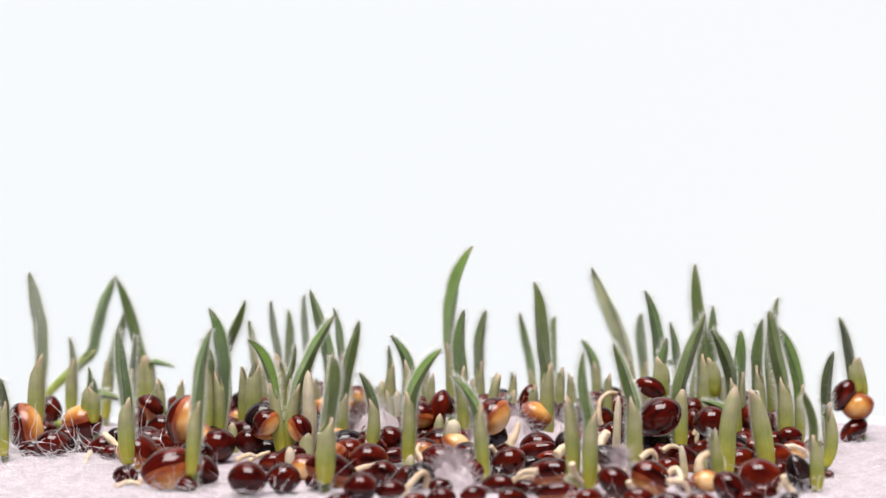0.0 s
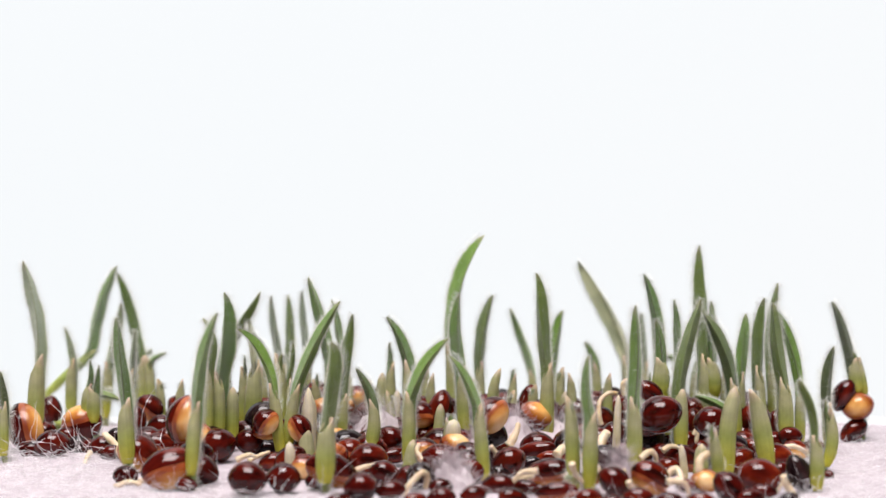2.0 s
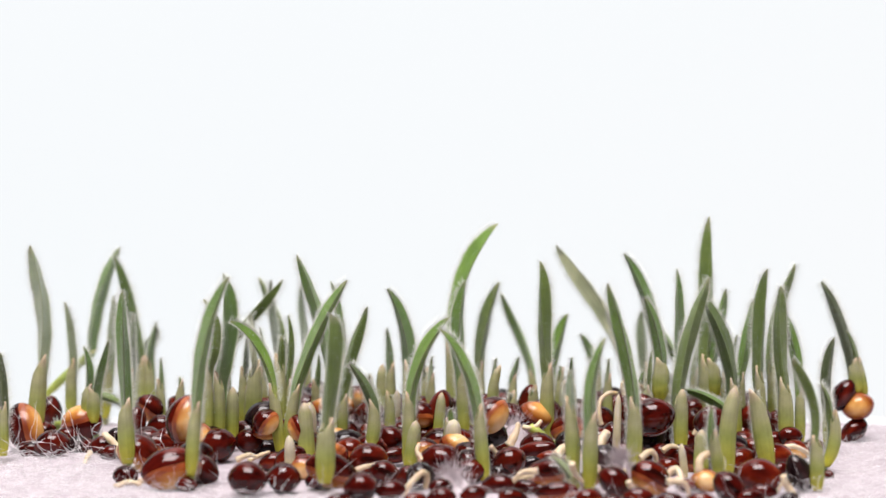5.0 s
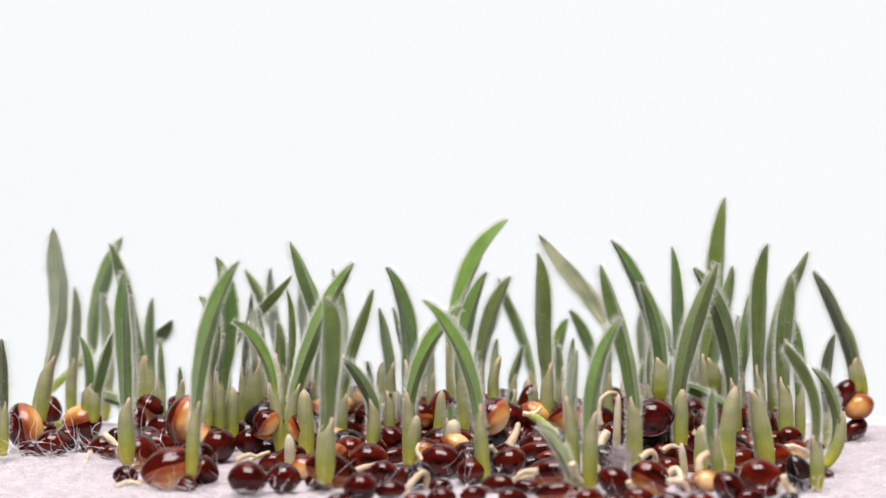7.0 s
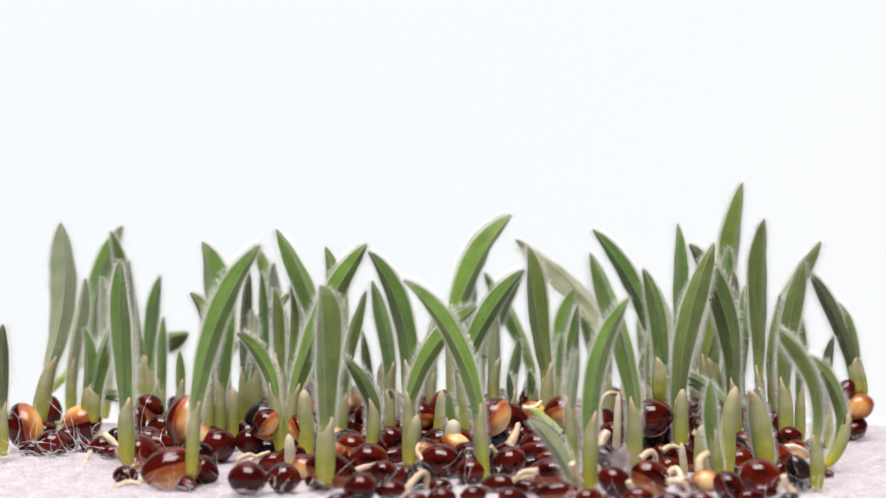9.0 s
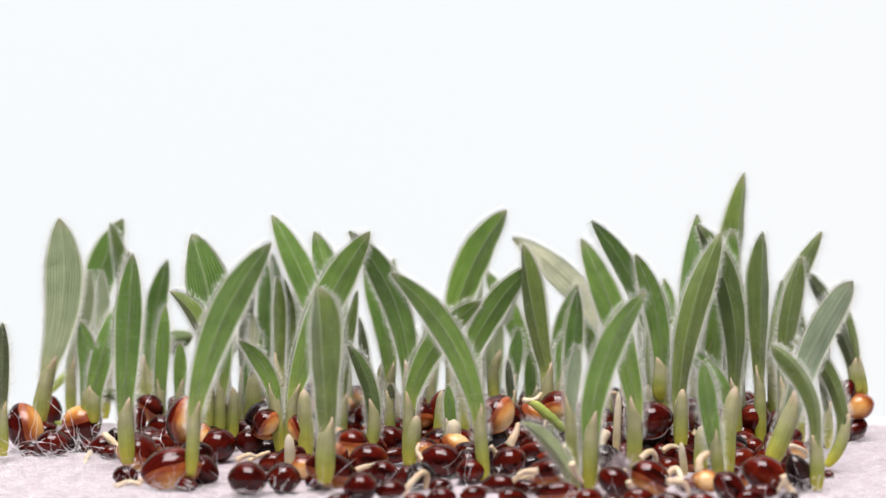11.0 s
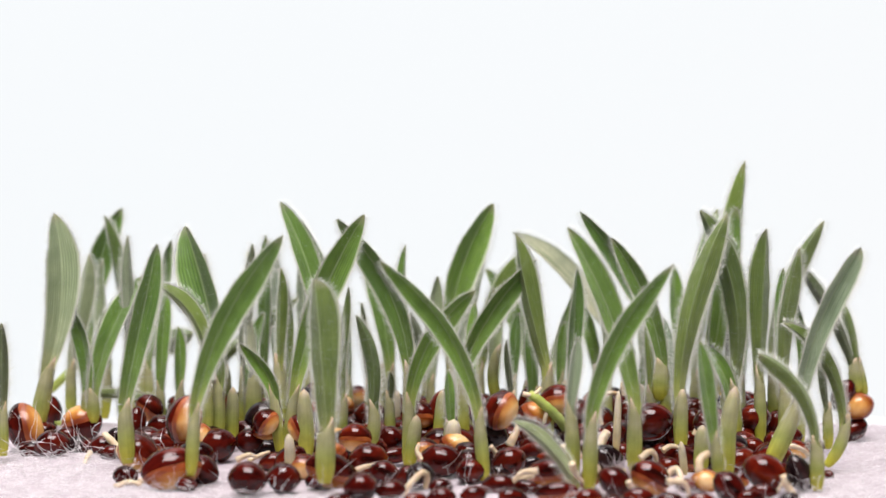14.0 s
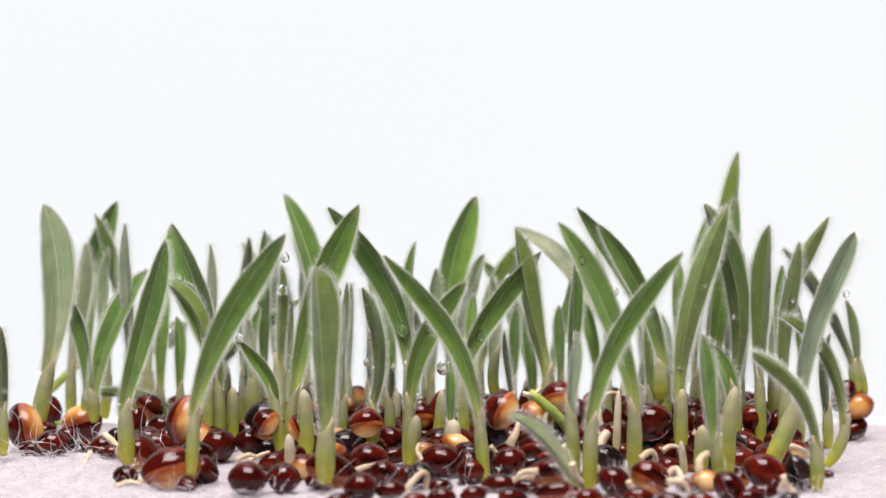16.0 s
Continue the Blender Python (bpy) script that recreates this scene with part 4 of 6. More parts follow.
seedling(32.64, 13.86, 0.59, (32.55, 4.15), 0.47, [(0, 33.17, 8.83), (1.5, 33.22, 9.17), (3.5, 33.22, 9.65), (7, 33.32, 10.36), (9, 33.22, 10.18), (13, 32.73, 11.81), (16, 32.93, 10.36)], 1.27, 0.85, 0.05, 'd')
seedling(37.93, 24.5, 4.2, (37.52, 7.2), 0.57, [(0, 36.33, 11.24), (1.5, 35.81, 12.38), (3.5, 35.3, 13.51), (7, 33.95, 15.48), (9, 33.54, 15.48), (13, 32.71, 16), (16, 31.25, 17.55)], 1.9, 0.56, -0.05, 'd')
seedling(38.66, 24.7, 4.08, (38.04, 7.19), 0.47, [(0, 37.73, 7.19), (3.5, 37.37, 9.26), (7, 36.59, 11.23), (9, 36.44, 12.58), (13, 35.55, 14.03), (16, 37.11, 12.89)], 1.38, 0.54, -0.05, 'g')
seedling(20.22, -4.42, 0.33, (19.68, 3.95), 0.45, [(0, 19.68, 4.28), (3.5, 19.6, 5.19), (7, 19.68, 7.25), (9, 19.56, 7.99), (11.5, 18.78, 9.72), (13, 18.57, 10.46), (16, 18.78, 11.36)], 1.51, 0.44, 0, 'g')
seedling(25.46, 16.37, 0.61, (24.97, 3.16), 0.44, [(0, 22.39, 4.38), (1.5, 21.85, 4.72), (3.5, 21.37, 5.11), (7, 19.7, 5.85), (9, 19.22, 7.06), (10.5, 20.54, 8.52), (13, 22.09, 9.11), (16, 22.49, 9.5)], 1.69, 0.53, -0.12, 'g')
seedling(-36.05, 9.69, 0.56, (-36.15, 4.58), 0.47, [(0, -36.32, 6.88), (3.5, -36.42, 8.28), (7, -36.24, 10.13), (9, -36.15, 11.34), (13, -36.19, 11.52), (16, -36.32, 11.15)], 1.42, 0.67, 0, 'd')
seedling(-28.58, 34.45, 0.7, (-28.91, 6.47), 0.56, [(0, -26.37, 5.92), (1.5, -26.97, 6.92), (3.5, -27.65, 8.69), (7, -28.47, 12.68), (9, -27.69, 14.95), (13, -26.64, 17.72), (16, -26.81, 19.21)], 2.15, 0.37, 0.03, 'g')
seedling(-30.62, 35.75, 0.71, (-30.39, 6.38), 0.5, [(0, -28.82, 6.38), (3.5, -28.72, 8.73), (7, -26.76, 10.51), (9, -25.09, 9.18), (13, -24.47, 8.84), (16, -25.25, 10.18)], 3.51, 0.27, 0.1, 'g')
seedling(-35.57, 25.2, 1.43, (-32.97, 4.13), 0.47, [(0, -29.65, 3.61), (3.5, -29.49, 3.41), (7, -27.77, 1.95), (9, -26.42, 2.1), (13, -24.6, 1.01), (16, -23.92, 1.53)], 1.59, 0.6, 0.12, 'g', lean=0.3, sheath_mat=STEM)
seedling(-14.32, 18.54, 0.63, (-14.32, 7.63), 0.69, [(0, -14.23, 7.63), (3.5, -14.08, 9.22), (7, -14.48, 11.1), (9, -14.83, 14.08), (13, -14.32, 15.66), (16, -14.23, 16.06)], 1.51, 0.6, 0, 'g')
seedling(0.62, 11.72, 0.58, (0.66, 3.18), 0.62, [(0, 0.66, 3.66), (7, 0.62, 4.6), (9, 0.52, 5.54), (13, 0.33, 6.95), (16, 0.47, 8.13)], 1.06, 0.73, 0, 'd')
seedling(9.6, -3.89, 0.33, (9.35, 6.16), 0.54, [(0, 9.43, 5.13), (3.5, 9.14, 7.2), (7, 9.85, 10.09), (9, 9.93, 10.18), (13, 9.89, 10.84), (16, 9.85, 11.34)], 1.18, 0.64, 0, 'p')
seedling(9.48, -6.24, 0.2, (9.24, 1.13), 0.41, [(0, 8.87, 0.93), (3.5, 8.34, 1.34), (7, 6.72, 4.78), (9, 6.12, 5.19), (13, 5.19, 4.98), (16, 4.78, 5.59)], 1.57, 0.42, -0.08, 'p')
seedling(20.32, 39, 0.73, (20.32, 5.57), 0.51, [(0, 20.02, 11), (7, 20.2, 11.56), (16, 20.32, 13)], 1.52, 0.77, 0, 'p')
seedling(15.3, 35.75, 0.71, (15.2, 5.83), 0.5, [(0, 13.74, 8.5), (3.5, 14.3, 8.17), (7, 12.52, 11.41), (9, 12.63, 13.64), (13, 13.08, 13.09), (16, 13.08, 14.2)], 1.93, 0.53, -0.04, 'g')
seedling(-1.55, 29.45, 0.68, (-1.71, 5.77), 0.48, [(0, -1.71, 5.5), (3.5, -2.62, 6.84), (7, -3.53, 8.99), (9, -2.62, 9.15), (13, -3.11, 11.13), (16, -2.89, 12.2)], 1.64, 0.47, -0.04, 'd')
seedling(8.18, 21.88, 0.65, (8.08, 4.86), 0.56, [(0, 8.08, 4.34), (7, 8.02, 4.86), (9, 7.72, 6.63), (13, 8.02, 10.34), (16, 7.67, 12.73)], 1.45, 0.57, 0, 'g')
seedling(-4.66, 18.54, 0.52, (-4.66, 4.66), 0.49, [(0, -4.66, 4.42), (9, -4.66, 5.15), (13, -4.66, 6.45), (16, -4.66, 7.14)], 1.12, 0.64, 0, 'd')
seedling(22.84, 31.3, 0.69, (22.73, 6.7), 0.49, [(0, 21.48, 6.7), (7, 20.5, 12.13), (9, 20.72, 13.76), (13, 21.86, 15.49), (16, 22.45, 16.74)], 1.88, 0.53, 0, 'g')
seedling(-17.68, 23.56, 0.66, (-17.58, 4.7), 0.51, [(0, -17.58, 5.22), (7, -17.68, 7.27), (13, -16.14, 11.38), (16, -16.56, 12.15)], 1.57, 0.47, 0.05, 'g')
seedling(10.85, 27.05, 0.68, (10.95, 5.96), 0.48, [(0, 10.95, 4.38), (3.5, 11.17, 5.43), (7, 10.59, 8.6), (9, 11.11, 9.65), (13, 11.54, 10.18), (16, 10.85, 12.28)], 1.4, 0.54, 0, 'd')
seedling(-8.98, 28.25, 0.68, (-8.92, 5.87), 0.48, [(0, -8.92, 5.33), (3.5, -9.14, 7.46), (7, -9.35, 11.18), (9, -9.51, 12.24), (13, -9.24, 11.18), (16, -8.6, 14.37)], 1.19, 0.5, 0, 'g')
seedling(-18.27, 24.13, 0.66, (-18.17, 6.19), 0.51, [(0, -18.27, 6.72), (3.5, -17.96, 9.29), (7, -17.49, 13.42), (9, -17.76, 16), (13, -17.24, 17.56), (16, -17.65, 18.58)], 1.73, 0.33, 0.03, 'd')
seedling(-16.81, 27.05, 0.68, (-16.7, 5.96), 0.48, [(0, -16.54, 6.75), (3.5, -16.86, 9.12), (7, -17.33, 12.02), (9, -16.97, 15.45), (13, -16.44, 18.34), (16, -16.54, 19.24)], 1.52, 0.39, 0, 'g')
seedling(-13.85, 18.78, 0.63, (-13.7, 5.63), 0.5, [(0, -13.01, 9.11), (3.5, -13.46, 10.1), (7, -13.85, 13.98), (9, -13.5, 14.32), (13, -14.6, 15.47), (16, -14.6, 16.06)], 1.19, 0.53, -0.05, 'g')
seedling(17.38, 20.3, 0.64, (17.47, 4.99), 0.51, [(0, 17.88, 5.5), (7, 17.98, 7.51), (9, 18.13, 8.51), (13, 18.63, 9.51), (16, 19.18, 10.52)], 1.13, 0.5, 0.04, 'd')
seedling(18.28, 18.78, 0.63, (18.28, 5.13), 0.5, [(0, 18.17, 6.13), (7, 18.57, 10.1), (9, 18.67, 11.59), (13, 18.43, 13.08), (16, 18.28, 12.33)], 1.28, 0.44, 0, 'g')
seedling(25.3, 21.09, 0.65, (25.4, 5.93), 0.61, [(0, 25.96, 7.45), (3.5, 26.16, 8.96), (7, 26.46, 11.49), (9, 26.16, 15.53), (13, 26.06, 18.05), (16, 25.55, 18.3)], 2.02, 0.36, -0.03, 'd')
seedling(23.39, 27.05, 0.68, (23.5, 5.96), 0.52, [(0, 23.81, 7.01), (7, 24.34, 11.23), (9, 24.65, 13.33), (13, 24.87, 14.92), (16, 24.23, 16.76)], 1.94, 0.35, 0.03, 'p')
seedling(30.03, 20.3, 0.64, (30.03, 6), 0.51, [(0, 30.23, 7.51), (3.5, 30.18, 8.51), (7, 29.83, 11.52), (9, 29.93, 13.53), (13, 30.33, 15.54), (16, 30.23, 16.05)], 1.53, 0.37, 0, 'g')
seedling(11.53, 21.35, 0.65, (11.53, 5.91), 0.5, [(0, 11.43, 5.41), (7, 11.69, 9.46), (9, 12.14, 12.49), (13, 12.04, 15.03), (16, 11.84, 16.94)], 1.78, 0.36, 0, 'g')
seedling(14.96, 23.56, 0.66, (14.96, 5.73), 0.47, [(0, 14.7, 4.96), (7, 15.22, 9.32), (9, 14.7, 12.41), (13, 14.19, 16.01), (16, 13.99, 18.07)], 1.4, 0.41, -0.03, 'p')
seedling(4.67, 23.56, 0.66, (4.67, 5.73), 0.47, [(0, 4.53, 4.7), (7, 4.94, 9.32), (9, 4.94, 11.38), (13, 4.63, 13.44), (16, 4.32, 14.98)], 1.81, 0.32, 0, 'p')
seedling(-1.14, 24.13, 0.66, (-1.14, 5.68), 0.47, [(0, -0.98, 5.16), (7, -0.98, 9.29), (9, -0.73, 11.36), (13, -0.47, 14.45), (16, -0.62, 15.75)], 1.82, 0.32, 0.02, 'p')
seedling(-2.47, 21.35, 0.65, (-2.47, 5.91), 0.5, [(0, -3.14, 7.18), (3.5, -3.49, 8.95), (7, -4.5, 12.24), (9, -4.75, 15.28), (13, -3.85, 17.55), (16, -2.47, 18.15)], 1.54, 0.42, 0.05, 'd')
seedling(-21.35, 24.71, 0.67, (-21.35, 5.63), 0.47, [(0, -21.35, 5.89), (7, -21.66, 10.3), (9, -21.87, 13.93), (13, -22.18, 16.41), (16, -21.46, 17.97)], 1.41, 0.41, 0, 'p')
seedling(-28.2, 21.7, 2.53, (-28.1, 6.39), 0.45, [(0, -27.6, 9.84), (3.5, -27.7, 10.96), (7, -28.01, 13.5), (9, -28.2, 16.54), (13, -28.2, 18.06), (16, -28.51, 19.83)], 1.62, 0.4, 0, 'p')
seedling(-23.66, 22.42, 0.66, (-23.76, 5.31), 0.46, [(0, -23.76, 4.8), (7, -23.76, 6.84), (9, -23.76, 8.37), (13, -23.86, 9.91), (16, -24.07, 11.43)], 1.23, 0.4, -0.02, 'g')
seedling(-6.51, 20.82, 0.65, (-6.51, 5.45), 0.51, [(0, -6.51, 4.95), (7, -6.76, 7.46), (9, -7.26, 10.24), (13, -7.66, 12.26), (16, -6.25, 13.27)], 1.21, 0.47, 0.03, 'd')
seedling(-11.42, 22.42, 0.66, (-11.42, 5.31), 0.51, [(0, -11.42, 5.83), (7, -11.16, 9.39), (9, -11.42, 11.43), (13, -9.89, 13.48), (16, -9.89, 14.24)], 1.23, 0.47, 0, 'g')
seedling(5.92, 16.83, 0.62, (5.92, 4.82), 0.49, [(0, 5.92, 4.58), (7, 5.92, 5.31), (9, 5.68, 6.78), (13, 5.58, 8.98), (16, 5.33, 10.45)], 0.94, 0.58, 0, 'd')
seedling(20.46, 20.82, 0.65, (20.46, 5.45), 0.45, [(0, 20.46, 4.95), (7, 20.36, 7.46), (9, 20.21, 9.49), (13, 19.87, 10.99), (16, 19.56, 11.75)], 1.21, 0.4, 0, 'p')
seedling(-25.86, 24.71, 0.67, (-25.92, 5.11), 0.47, [(0, -25.6, 4.6), (7, -25.96, 9.26), (9, -25.71, 11.33), (13, -25.5, 13.4), (16, -25.86, 15.48)], 1.41, 0.35, 0, 'g')
seedling(2.33, 21.35, 0.65, (2.43, 5.41), 0.46, [(0, 2.58, 4.9), (7, 2.93, 8.44), (9, 3.14, 10.47), (13, 2.93, 12.24), (16, 2.74, 13.5)], 1.46, 0.33, 0, 'g')
spear(21.52, -0.01, 0.34, (22.16, 7.15), 0.68, None, -0.04)
spear(19.82, 11.72, 0.62, (19.92, 5.87), 0.57, None, 0)
spear(19.12, 14.98, 3.07, (18.93, 6.35), 0.53, [(0, 1.5), (3.5, 1.2), (7, 0.3), (16, 0)], 0)
spear(-11.12, 9.11, 0.6, (-11.35, 6.1), 0.7, [(0, 3.25), (3.5, 2.32), (7, 0), (16, 0)], 0)
spear(-10.99, 10.29, 0.57, (-11.12, 7.54), 0.56, [(0, 0), (2, 1.42), (5, 5.19), (16, 6.13)], 0, SPROUT)
spear(-11.57, 0.56, 0.56, (-11.74, 3.44), 0.43, [(0, 0.95), (3.5, 0.34), (7, 0), (16, 0)], 0, SPROUT)
spear(19.61, 0.56, 0.43, (19.74, 4.13), 0.6, [(0, 2.15), (3.5, 0.86), (7, 0), (16, 0)], 0)
spear(0.75, 11.51, 0.77, (0.89, 3.35), 0.71, [(0, 0), (16, 0)], 0, SPROUT)
spear(5.05, 19.79, 3.54, (5.11, 9.15), 0.5, [(0, 2.66), (1.5, 2.13), (3.5, 2.39), (7, 1.06), (9, 1.17), (13, 0), (16, 0)], -0.12)
spear(-5.74, 27.05, 0.96, (-5.64, 7.01), 0.64, [(0, 1.69), (7, 0), (16, 0)], 0)
spear(-6.91, 29.45, 0.46, (-6.91, 5.77), 0.48, [(0, 1.14), (7, 0), (16, 0)], 0)
spear(-4.32, 23.56, 0.99, (-4.16, 4.7), 0.41, [(0, 0), (16, 0)], 0, SPROUT)
spear(-15.76, 20.3, 0.7, (-15.87, 3.74), 0.4, None, 0, SPROUT)
spear(-18.05, 14.98, 1, (-17.95, 5.73), 0.58, [(0, 3.01), (1.5, 0), (16, 0)], 0)
spear(-20.57, 29.45, 0.74, (-20.67, 6.84), 0.64, None, 0)
spear(11.07, 21.88, 0.93, (10.98, 5.77), 0.66, [(0, 3.27), (1.5, 1.64), (3.5, 0), (16, 0)], 0)
spear(7.89, 24.13, 0.94, (7.69, 5.68), 0.57, [(0, 3.32), (3.5, 2.77), (7, 0), (16, 0)], 0)
spear(14.18, 9.69, 0.7, (14.41, 5.96), 0.33, [(0, 0.47), (16, 0)], 0, SPROUT)
spear(18.31, -0.01, 0.43, (18.01, 3), 0.3, [(0, 0.34), (16, 0)], 0, SPROUT)
spear(-2.59, 2.92, 0.66, (-2.02, 4.61), 0.57, [(0, 3.07), (3.5, 1.1), (7, 0), (16, 0)], 0)
spear(-0.45, 17.8, 0.93, (-0.09, 5.22), 0.49, [(0, 2.08), (7, 0), (16, 0)], 0)
spear(-21.21, 19.79, 0.8, (-21.12, 5.55), 0.45, None, 0)
spear(-11.53, 14.98, 0.75, (-11.39, 4.99), 0.72, [(0, 0), (3.5, 0), (7, 1.5), (16, 2.01)], 0, SPROUT)
root([(-2.9, -7.01, -0.32), (-2.49, -7.01, 0.56), (-1.58, -6.5, 1.45), (-1.14, -5.99, 1.22), (-1.26, -5.99, 0.24)], 0.26, 0.18)
root([(3.86, -7.01, -0.56), (4.61, -6.5, 0.24), (5.52, -5.99, 0.97), (6.63, -4.42, 0.99)], 0.36, 0.2)
root([(13.52, 14.98, 2.49), (13.32, 14.98, 3.31), (13.47, 15.44, 4.47), (14.29, 15.9, 5.11), (15.02, 16.37, 5.01)], 0.24, 0.17)
root([(15.77, 17.31, 4.78), (15.63, 17.31, 5.66), (16.11, 17.31, 6.1), (16.9, 17.31, 5.76), (17.45, 17.8, 5.22)], 0.25, 0.2)
root([(16.84, -4.95, 0.74), (17.46, -5.47, 0.49), (17.82, -6.5, -0.24)], 0.29, 0.18)
root([(15.19, -5.99, 0.16), (15.4, -6.5, -0.44), (15.44, -6.5, -1.05)], 0.22, 0.16)
root([(13.03, -5.99, 0.41), (13.38, -6.5, 0.08), (13.6, -7.01, -0.56)], 0.32, 0.18)
root([(25.04, -4.42, 0.86), (24.92, -5.47, 0.33), (25.24, -6.75, -0.28)], 0.33, 0.21)
root([(-24.2, -1.71, 0.46), (-23.04, -2.26, 0.25), (-21.91, -2.26, 0.34)], 0.34, 0.21)
root([(-23.84, -4.42, 0.16), (-23.11, -3.35, 0.37), (-22.09, -3.89, 0.25)], 0.23, 0.14)
root([(27.23, 8.33, 1.27), (28.15, 7.93, 1.55), (29.15, 8.33, 1.22), (29.79, 8.72, 0.72)], 0.23, 0.18)
root([(-7.04, 4.13, 0.71), (-5.94, 2.32, 0.79), (-4.71, 1.14, 0.6)], 0.27, 0.2)
root([(-6.55, 7.28, 0.82), (-5.61, 6.64, 1.45), (-5.22, 6, 0.81), (-5.77, 5.37, 0.45)], 0.2, 0.16)
root([(3.95, 8.72, 0.99), (4.59, 7.28, 0.5), (5.02, 6.64, 0.18)], 0.28, 0.16)
root([(-28.43, 12.78, 1.88), (-27.35, 11.51, 1.33), (-26.24, 9.11, 0.57)], 0.31, 0.28)
root([(-1.08, 6, 1.35), (-0.4, 4.13, 1.06), (0.04, 2.32, 0.52)], 0.31, 0.2)
root([(8.6, -0.01, 0.86), (9.06, -2.26, 0.76), (9.39, -3.35, 0.42)], 0.43, 0.3)
root([(11.61, 2.32, 0.17), (12.23, 4.13, 1.37), (12.47, 4.75, 2.32), (13.07, 5.37, 3.04)], 0.57, 0.33)
root([(8.86, 3.52, 1.41), (9.57, 4.13, 1.95), (10.42, 4.75, 1.69), (10.95, 4.75, 0.98)], 0.4, 0.22)
root([(5.32, 8.33, 1.5), (5.89, 8.72, 2.46), (6.18, 9.11, 3.34)], 0.41, 0.18)
root([(16.46, -3.35, 0.83), (17.08, -3.35, 1.33), (17.38, -3.89, 0.91), (17.3, -4.95, -0.16)], 0.29, 0.21)
root([(12.92, -8.01, 0), (12.95, -4.95, 0.74), (13.34, -3.35, 1.25)], 0.4, 0.2)
root([(20.67, 10.29, 2.18), (21.04, 10.29, 2.88), (20.85, 10.29, 1.48)], 0.21, 0.17)
root([(6.78, 19.28, 2.7), (8.02, 19.28, 2.85), (9.02, 19.28, 2.5)], 0.35, 0.2)
root([(-15.16, 3.52, 0.97), (-14.35, 4.13, 1.33), (-13.63, 4.75, 1.51)], 0.2, 0.13)
root([(-28.92, 9.69, 0.86), (-29.06, 8.72, 0.3), (-28.82, 7.28, -0.18)], 0.23, 0.12)
root([(19.96, -6, -0.1), (19.1, -6.3, 0.67), (18.42, -6.3, 1.48), (18.5, -6, 2.42), (19.2, -5.6, 2.78)], 0.42, 0.26)
root([(7.31, 12.78, 5.02), (7.77, 12.56, 4.75), (8.43, 12.56, 4.18), (9.4, 12.78, 3.3), (10.39, 13.21, 2.12), (10.78, 13.42, 1.04), (10.68, 13.42, -0.34)], 0.36, 0.48, 'green arched shoot lifting its seed', STEM, 'shoot', rise=[(0, 3.92), (3.5, 3.33), (7, 1.37), (9, 0.88), (12, 0), (16, -0.39)])
root([(6.74, 12.78, 5.11), (7.3, 12.56, 5.04), (7.87, 12.56, 5.23), (8.26, 12.78, 5.68)], 0.23, 0.17, 'short cream rootlet on a lifted seed', ROOT, 'root', rise=[(0, 4.03), (3.5, 3.43), (7, 1.41), (9, 0.91), (12, 0), (16, -0.25)])
root([(8.83, 12.78, 3.88), (8.63, 12.56, 3.34), (8.48, 12.56, 2.66)], 0.19, 0.15, 'short cream rootlet on a lifted seed', ROOT, 'root', rise=[(0, 4.03), (3.5, 3.43), (7, 1.41), (9, 0.91), (12, 0), (16, -0.25)])
cotton_tuft(-5.7, 17.31, 4.91, 4.13, 3, [(0, 0), (3.5, 0.31), (5, 2.06), (7, 3.61), (16, 4.13)])
cotton_tuft(3.14, 12.78, 3.8, 2.53, 4, [(0, 0), (4, 0.19), (6.5, 2.44), (16, 2.92)])
cotton_tuft(5.82, 14.53, 5.01, 3.79, 5, [(0, 0), (4, 0), (6.5, 2.29), (16, 2.99)])
cotton_tuft(0.66, -3.89, 3.48, 2.73, 6, [(0, 0), (4, 0.3), (6.5, 2.3), (9, 2.8), (16, 3)])
cotton_tuft(9.42, 17.8, 5.42, 3.74, 7, [(0, 0), (4, 0), (6.5, 2.08), (16, 2.6)])
cotton_tuft(-7.43, 20.3, 4.22, 3.1, 8, [(0, 0), (4, 0), (6.5, 2.14), (16, 2.68)])
drop(-24.18, 14.64, 2.66, 0.63, 9.6)
seed(-36.26, 16.77, 2.04, 2.15, 1.52, -70, "d", "g", -80)
seed(-37.78, 31.21, 1.67, 1.73, 1.19, 80, "d")
seed(-32.63, 11.93, 1.18, 1.46, 1.23, 10, "d")
seed(-32.56, 22.3, 1.65, 1.83, 1.68, 22, "d", "g", -75)
seed(-28.5, 12.65, 0.9, 1.09, 0.95, -10, "d")
seed(-34.34, 12.68, 0.66, 1.23, 0.71, 0, "d")
seed(-33.49, 20.88, 0.81, 1.06, 0.86, 0, "d")
seed(-27.39, 10.55, 0.66, 0.93, 0.7, 10, "d")
seed(-35.72, 20.74, 1.03, 1.26, 1.01, 30, "d")
seed(-31.13, 14.76, 0.78, 1.06, 0.82, 10, "b")
seed(-29.89, 13.96, 0.69, 0.86, 0.72, -20, "d")
seed(-23.98, 4.64, 1.44, 1.69, 1.38, -35, "r", "k", 60)
seed(-23.54, -2.49, 0.7, 0.96, 0.75, 0, "d")
seed(-19.87, -4.06, 1.47, 2.15, 1.49, 12, "d", "g", 55)
seed(-17.94, -1.83, 1.07, 1.31, 1.05, -30, "d")
seed(-26.8, 24.19, 2.99, 1.34, 1.14, -40, "d", "g", 68.75)
seed(-26.7, 17.19, 2.43, 1.37, 0.88, 80, "d")
seed(-24.86, 19.21, 1.91, 1.2, 1, 0, "d")
seed(-19.95, 1.86, 4.41, 1.83, 1.35, 75, "r", "k", 40)
